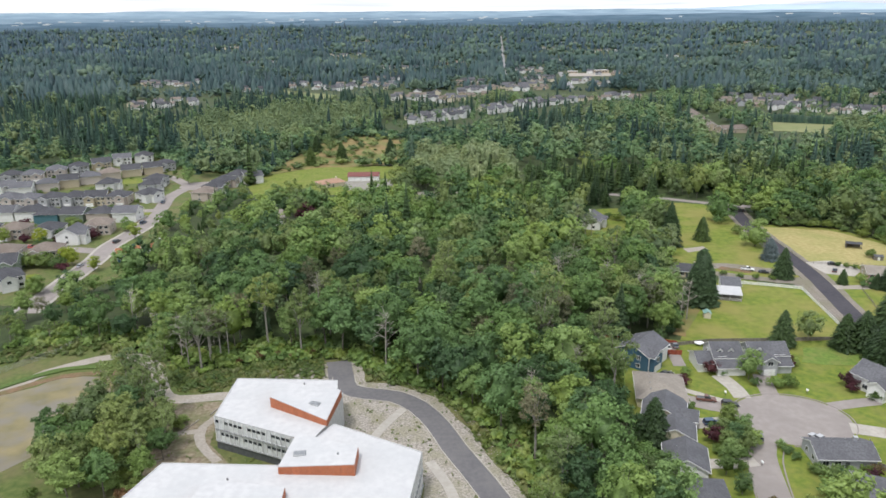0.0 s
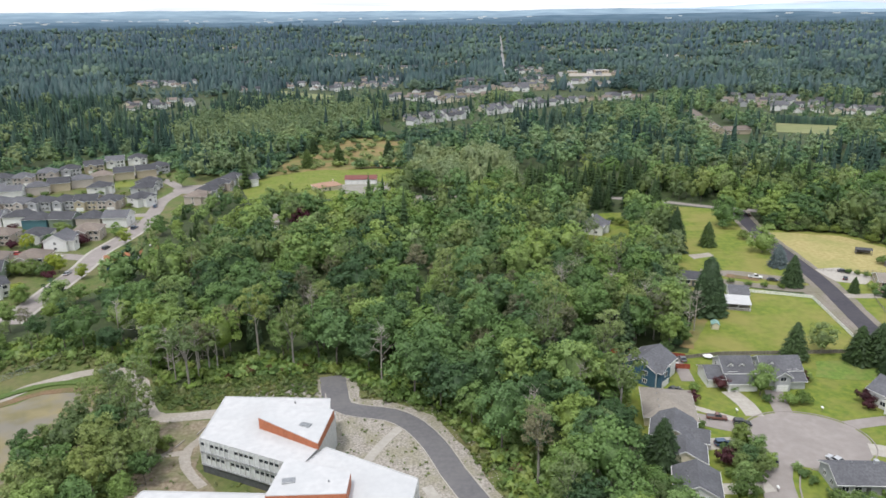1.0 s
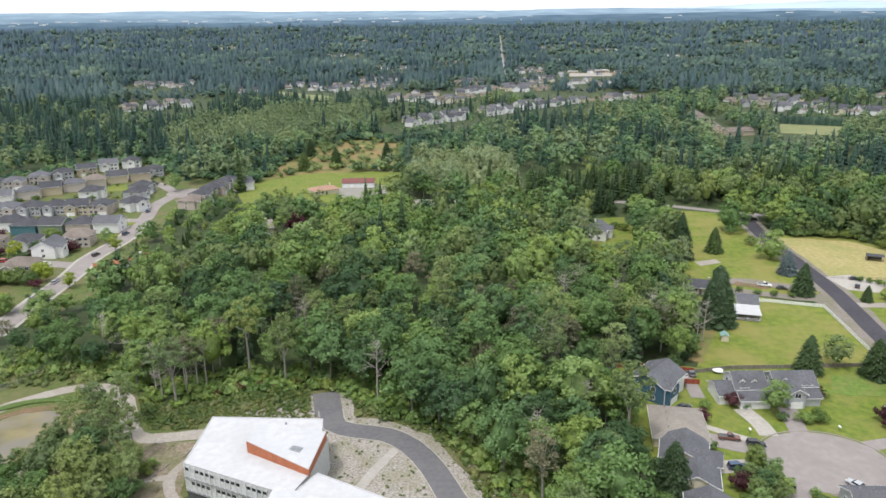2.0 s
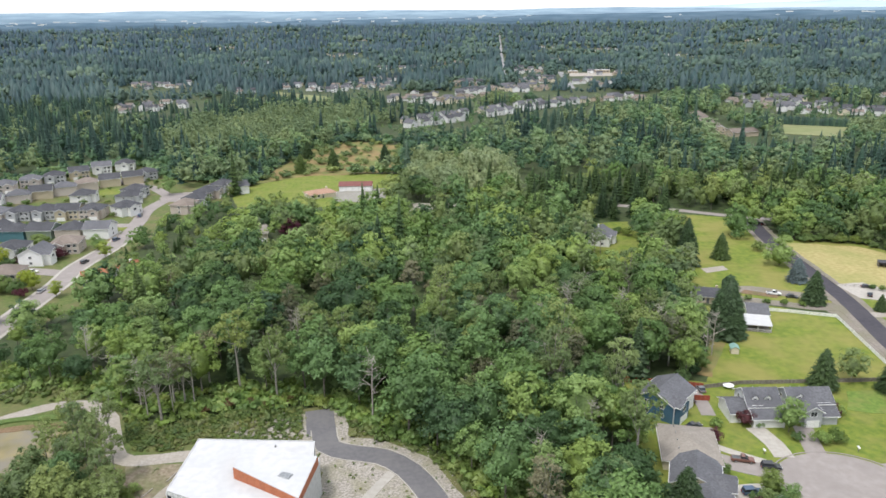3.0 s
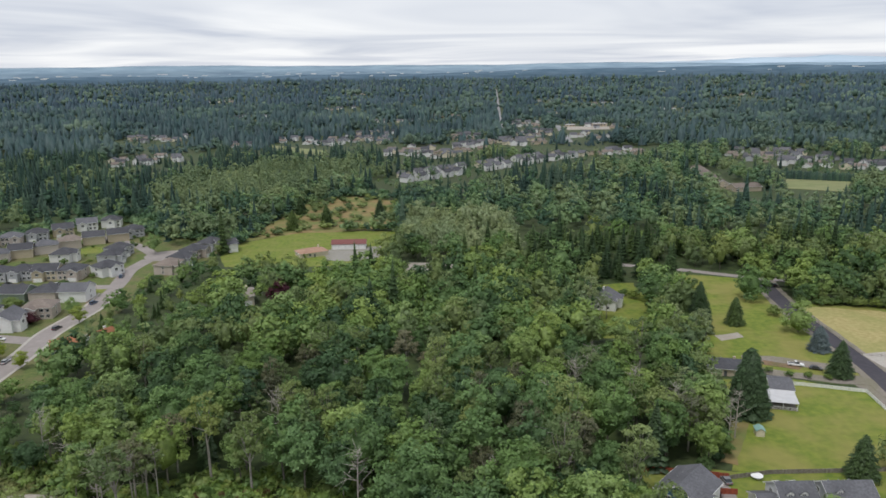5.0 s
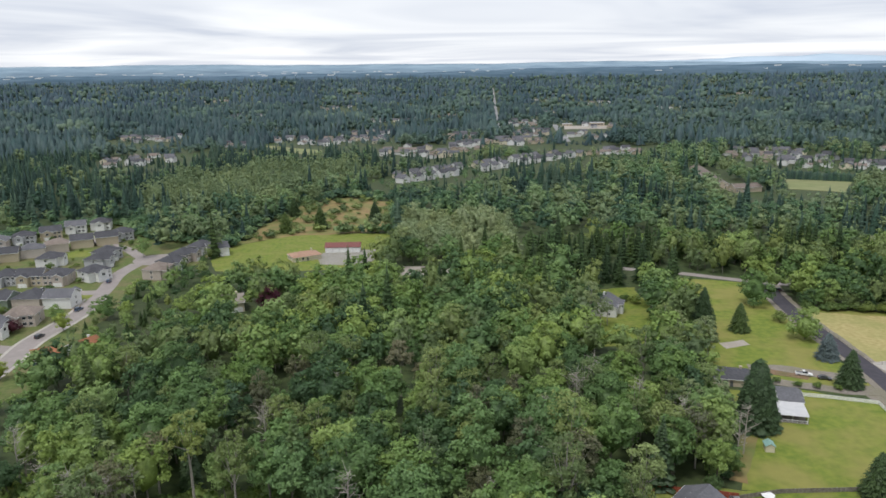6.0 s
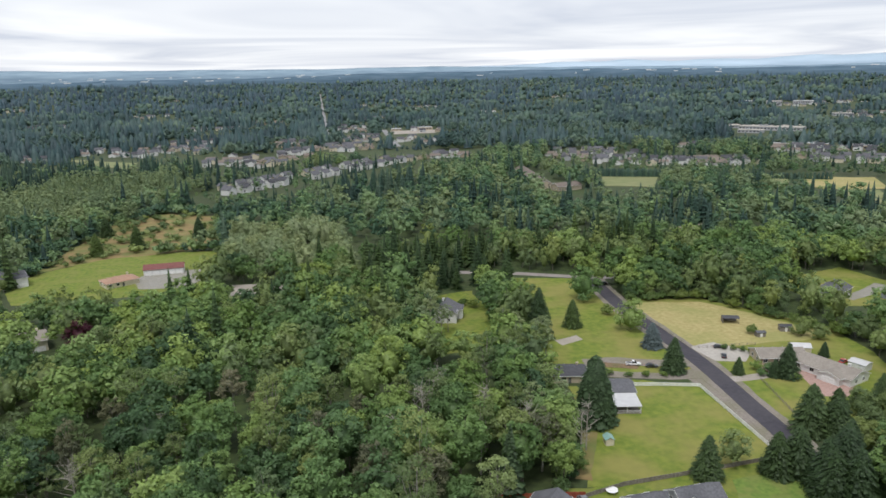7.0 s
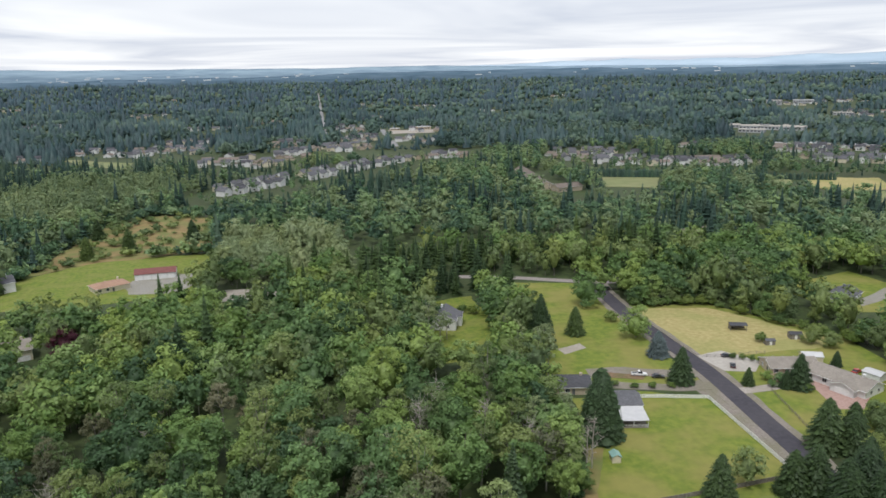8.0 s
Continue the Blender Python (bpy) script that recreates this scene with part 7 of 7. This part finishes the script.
massed("willow_grove", np.stack([ax, ay, rng.triangular(0.3, 0.55, 1.05, 300) * (0.7 + 0.6 * patch(ax, ay, 14, 57))], -1)[np.hypot(ax + 12, ay - 484) > 9], [[a, b] for a, b in ALDER2], [M["bark"], M["willow"]], "silvery willows beside a gravel yard")

# the clump of trees beside the pond
for x, y, s, k in ((-93, 160, 0.8, 0), (-86, 166, 0.8, 1), (-80, 157, 0.78, 2), (-89, 150, 0.85, 3), (-76, 164, 0.62, 4), (-98, 152, 0.75, 5), (-80, 145, 0.8, 6), (-92, 140, 0.8, 0), (-86, 134, 0.85, 1), (-100, 164, 0.6, 2), (-72, 153, 0.6, 3), (-84, 158, 0.85, 4), (-95, 146, 0.8, 5), (-73, 143, 0.6, 7), (-96, 168, 0.72, 6), (-90, 168, 0.75, 3), (-88, 142, 0.8, 2), (-80, 138, 0.75, 5), (-102, 158, 0.7, 1), (-76, 158, 0.6, 0)):
    single("broadleaf_tree", BROAD[k], M["maple"] if k % 2 else M["alder"], x, y, s, "leafy tree in a clump beside the pond", "trees beside the pond")
for x, y, s, k in ((-84, 172, 0.75, 0), (-79, 174, 0.8, 1), (-73, 158, 0.6, 2), (-76, 150, 0.66, 3), (-90, 174, 0.7, 4), (-97, 190, 0.8, 0), (-92, 184, 0.85, 1), (-88, 191, 0.8, 2), (-100, 182, 0.7, 3), (-94, 177, 0.8, 5), (-86, 181, 0.7, 0), (-79, 168, 0.7, 1)):
    single("alder_tree", ALDER[k], M["alder"], x, y, s, "airy alder beside the pond", "alders beside the pond")
single("fir_tree", YARD_FIR[1], M["fir"], -113, 140, 0.9, "pointed fir beside the pond")
single("bush", BUSH[1], M["russet"], -75, 137, 1.0, "red-leaved bush beside a path")

for k in range(34):
    bx_, by_ = float(rng.uniform(-100, -72)), float(rng.uniform(136, 172))
    single("bush", BUSH[k % 3], M["shrub"] if k % 3 else M["maple"], bx_, by_, float(rng.uniform(0.7, 1.3)), "green bush under trees beside the pond", "bushes beside the pond")
for x, y, s in ((-62, 209, 1.0), (-56, 210, 0.8), (-50, 209, 1.1), (-68, 206, 0.7), (-46, 211, 0.8), (14, 164, 0.8), (17, 157, 0.9)):
    single("bush", BUSH[int(y) % 3], M["russet"], x, y, s, "rusty brown bush at the wood's edge", "rusty bushes")
# bare dead trees
DEAD = [snag(rng.uniform(15, 19)) for _ in range(4)]
for x, y, s in ((-83, 203, 0.95), (-77, 206, 0.9), (-87, 208, 1.0), (-72, 209, 0.9), (-96, 214, 0.9), (-20, 200, 1.25), (28, 214, 1.1), (-46, 233, 1.15), (40, 250, 1.2), (13, 203, 1.05), (58, 247, 1.15), (-60, 243, 1.1), (-110, 226, 1.0), (66, 236, 1.1), (-30, 258, 1.2), (22, 168, 0.95), (36, 182, 1.0), (48, 262, 1.2), (30, 238, 1.2), (86, 240, 0.95), (82, 235, 0.95)):
    ob = new("dead_tree")
    k = int(rng.integers(4))
    raw("trunk", *DEAD[k], [M["dead"]], parent=ob)
    ob.matrix_basis = pose(x, y, 0, 0, 0, float(rng.uniform(0, 360))) @ Matrix.Scale(s, 4)
    tagged(ob, "bare grey dead tree with broken limbs", "tree", "dead trees of the wood")

# undergrowth along the wood's edges
WEED = [broadleaf(1.5, 1.4, -0.3, 3, 50, 0.34, limbs=0, sides=3, core=0.4) for _ in range(4)]
bx, by = rng.uniform(-150, 40, 5200), rng.uniform(120, 235, 5200)
outside_campus = ~inside(bx, by, CAMPUS)
grown_in = [(p[0] * 1.0 + (p[0] + 60) * 0.16, p[1] + 15) for p in CAMPUS[2:]] + [(40, 110)]
edge = outside_campus & inside(bx, by, [(-165, 190)] + grown_in) & ~open_at(bx, by) & (bx < 30)
massed("undergrowth", np.stack([bx, by, rng.uniform(0.8, 2.4, len(bx))], -1)[edge][:1300], [[a, b] for a, b in WEED], [M["bark"], M["fern"]], "bright green undergrowth along the wood's edge")
cx_, cy_ = rng.uniform(-150, 25, 6400), rng.uniform(120, 222, 6400)
near_edge = inside(cx_, cy_, CAMPUS) & ~inside(cx_, cy_, [(p[0] * 0.93 - 3, p[1] - 9) for p in CAMPUS]) & ~inside(cx_, cy_, [(-40, 214), (-30, 214), (-28, 184), (-40, 184)])


def off_line(px, py, line, gap):
    """Which points keep that distance from a line."""
    best = np.full(np.shape(px), 1e9)
    for (x0, y0), (x1, y1) in zip(line, line[1:]):
        t = np.clip(((px - x0) * (x1 - x0) + (py - y0) * (y1 - y0)) / ((x1 - x0) ** 2 + (y1 - y0) ** 2), 0, 1)
        best = np.minimum(best, np.hypot(px - x0 - t * (x1 - x0), py - y0 - t * (y1 - y0)))
    return best > gap


PATH_LINE = [(-146, 172), (-134, 187), (-127, 200), (-116, 209), (-104, 211), (-94, 203), (-86, 188), (-80, 183), (-64, 185)]
good = near_edge & off_line(cx_, cy_, SERVICE, 6.5) & off_line(cx_, cy_, PATH_LINE, 4.2)
massed("weeds", np.stack([cx_, cy_, rng.triangular(0.25, 0.5, 1.5, len(cx_))], -1)[good], [[a, b] for a, b in WEED], [M["bark"], M["tuft"]], "rough grass and weeds round the school")
tx, ty = rng.uniform(-80, 20, 2400), rng.uniform(110, 205, 2400)
school_free = ~inside(tx, ty, WING) & ~inside(tx, ty, MAIN)
good = inside(tx, ty, CAMPUS) & off_line(tx, ty, SERVICE, 3.6) & off_line(tx, ty, PATH_LINE, 3) & school_free & off_line(tx, ty, [(-13, 177.5), (-17.5, 169), (-24, 153)], 1.8) & off_line(tx, ty, [(-5, 152), (1, 138), (3, 124)], 1.8) & off_line(tx, ty, [(-64, 185), (-63, 178), (-67, 168), (-65, 160), (-58, 152)], 1.8)
TUFT = [[leaves(np.array((0, 0, 0.4)), 0.8, 10, 0.5)] for _ in range(4)]
massed("bed_plants", np.stack([tx, ty, rng.uniform(0.15, 0.6, len(tx))], -1)[good][::2], TUFT, [M["tuft"]], "small tufts growing between cobbles")
STONE = [[(OCTA_V * rng.uniform(0.7, 1.2, (6, 1)) * np.array((1, 0.8, 0.55)), OCTA_F)] for _ in range(5)]
sx, sy = rng.uniform(-70, 20, 7000), rng.uniform(110, 206, 7000)
school_free = ~inside(sx, sy, WING) & ~inside(sx, sy, MAIN)
good = school_free & off_line(sx, sy, SERVICE, 3.5) & ~off_line(sx, sy, SERVICE, 16) & off_line(sx, sy, [(-13, 177.5), (-17.5, 169), (-24, 153)], 1.6) & off_line(sx, sy, [(-5, 152), (1, 138), (3, 124)], 1.6) & inside(sx, sy, CAMPUS)
massed("cobbles", np.stack([sx, sy, rng.uniform(0.12, 0.38, len(sx))], -1)[good], STONE, [M["cobble"]], "loose pale cobbles along the service road")

vx, vy = rng.uniform(-100, -36, 1500), rng.uniform(184, 210, 1500)
good = inside(vx, vy, CAMPUS) & off_line(vx, vy, SERVICE, 6) & off_line(vx, vy, PATH_LINE, 3.2) & ~inside(vx, vy, WING)
massed("weeds", np.stack([vx, vy, rng.triangular(0.2, 0.4, 1.0, len(vx))], -1)[good], [[a, b] for a, b in WEED], [M["bark"], M["tuft"]], "patchy weeds between a path and the wood")
# trees round the white house in the wood
for x, y, s, k in ((63, 345, 0.95, 0), (59, 338, 0.8, 1), (67, 341, 0.7, 3), (71, 346, 0.62, 2), (99, 312, 0.8, 2), (97, 300, 0.85, 3), (100, 318, 0.7, 4), (86, 260, 0.75, 5)):
    single("alder_tree", ALDER[k], M["willow"], x, y, s, "tall silvery tree stirring at the lawn's edge", "silvery trees by the lawns")
for x, y, s in ((90, 374, 1.4), (86, 378, 1.2), (94, 352, 2.0), (96, 345, 1.8), (90, 340, 1.2), (101, 350, 1.6)):
    single("bush", BUSH[int(x) % 3], M["shrub"], x, y, s, "broad green bush on a small lawn")

for x, y, s, k in ((68, 244, 0.85, 0), (74, 252, 0.9, 1), (80, 262, 0.95, 2), (76, 270, 0.9, 3), (84, 300, 0.9, 4), (90, 308, 0.85, 5), (86, 318, 0.9, 0), (78, 284, 0.95, 1), (64, 236, 0.8, 2), (92, 322, 0.8, 3), (70, 262, 0.9, 4)):
    single("alder_tree", ALDER[k], M["willow"] if k % 2 else M["alder"], x, y, s, "tall light green tree at the wood's edge by a lawn", "silvery trees by the lawns")
# bushes and low trees along the lawn's wooded edge
for k in range(26):
    t = k / 25
    ex_, ey_ = 76 + 16 * t + float(rng.uniform(-5, 1.5)), 224 + 50 * t + float(rng.uniform(-2, 2))
    single("edge_bush", (BUSH + STREET)[k % 5], M["maple"] if k % 3 else M["shrub"], ex_, ey_, float(rng.uniform(1.0, 1.8)) * (0.62 if k % 5 > 2 else 1.0), "leafy bush along the lawn's wooded edge", "bushes along the lawn")

for x, y, s, k in ((72, 228, 0.6, 0), (77, 239, 0.68, 1), (68, 236, 0.7, 3), (63, 229, 0.6, 5)):
    single("broadleaf_tree", BROAD[k], M["maple"], x, y, s, "leafy tree at the lawn's wooded edge", "trees along the lawn")
for x, y, s, k in ((75.5, 231, 0.7, 0), (80.5, 244, 0.8, 1), ):
    single("alder_tree", ALDER[k], M["alder"], x, y, s, "airy light green tree at the lawn's edge", "trees along the lawn")
# hedgerow behind the hay field
for x, y, s, k in ((166, 367, 1.0, 0), (174, 365, 0.8, 1), (183, 364, 1.1, 2), (192, 362, 0.8, 0), (200, 357, 1.2, 1), (207, 347, 0.9, 2), (213, 339, 1.1, 0), (219, 330, 1.2, 1), (226, 322, 0.7, 2), (230, 311, 0.8, 0), (229, 300, 1.0, 1), (228, 290, 1.2, 2), (226, 280, 1.0, 0), (237, 326, 0.7, 1), (222, 344, 1.1, 2), (212, 355, 1.3, 0)):
    single("broadleaf_tree", ROUND[k], M["alder"] if k else M["maple"], x, y, s, "round leafy tree in a hedgerow by a hay field", "hedgerow trees")
for k in range(26):
    t = k / 25
    single("bush", BUSH[k % 3], M["shrub"], (164 + 34 * t * 2 if t < 0.5 else 198 + 52 * (t - 0.5)) + float(rng.uniform(-1.5, 1.5)), (364 - 14 * t if t < 0.5 else 357 - 120 * (t - 0.5)) + float(rng.uniform(-1.5, 1.5)), float(rng.uniform(0.8, 1.6)), "green bush in a hedgerow by a hay field", "hedgerow bushes")

# bushes behind the houses on the wood's side
for k in range(22):
    t = k / 21
    single("edge_bush", (BUSH + STREET)[k % 5], M["maple"] if k % 3 else M["shrub"], 47.5 + float(rng.uniform(-2, 2.5)), 130 + 90 * t + float(rng.uniform(-1.5, 1.5)), float(rng.uniform(1.0, 1.7)) * (0.7 if k % 5 > 2 else 1.0), "leafy bush behind the houses", "bushes behind the houses")

# tall clipped hedge behind the playing field
HEDGE = [conifer(9, 2.6, 0.0, 7, 8, width=0.5, sides=3, shape=0.25, fork=False, core=0.9)[1] for _ in range(3)]
hedge_spots = [(318 + (398 - 318) * k / 44, 757 + (722 - 757) * k / 44, 0.95) for k in range(45)] + [(402 + 126 * k / 40, 720 - 66 * k / 40, 0.8) for k in range(41)]
massed("clipped_hedge", hedge_spots, [[q] for q in HEDGE], [M["half_hazed_fir"]], "long dark clipped hedge behind a playing field")

# scrub along the estate's back and round its last houses
sx_, sy_ = rng.uniform(-345, -120, 5200), rng.uniform(380, 600, 5200)
BACK = [(-335, 478), (-312, 500), (-292, 522), (-270, 552), (-250, 578), (-224, 572), (-206, 546), (-190, 528), (-162, 512), (-140, 502)]
along_back = ~off_line(sx_, sy_, BACK, 9)
massed("scrub", np.stack([sx_, sy_, rng.uniform(0.8, 2.2, len(sx_))], -1)[along_back][:420], [[q] for q in SMALL], [M["half_hazed_leaf"]], "green scrub along the back of a housing estate")
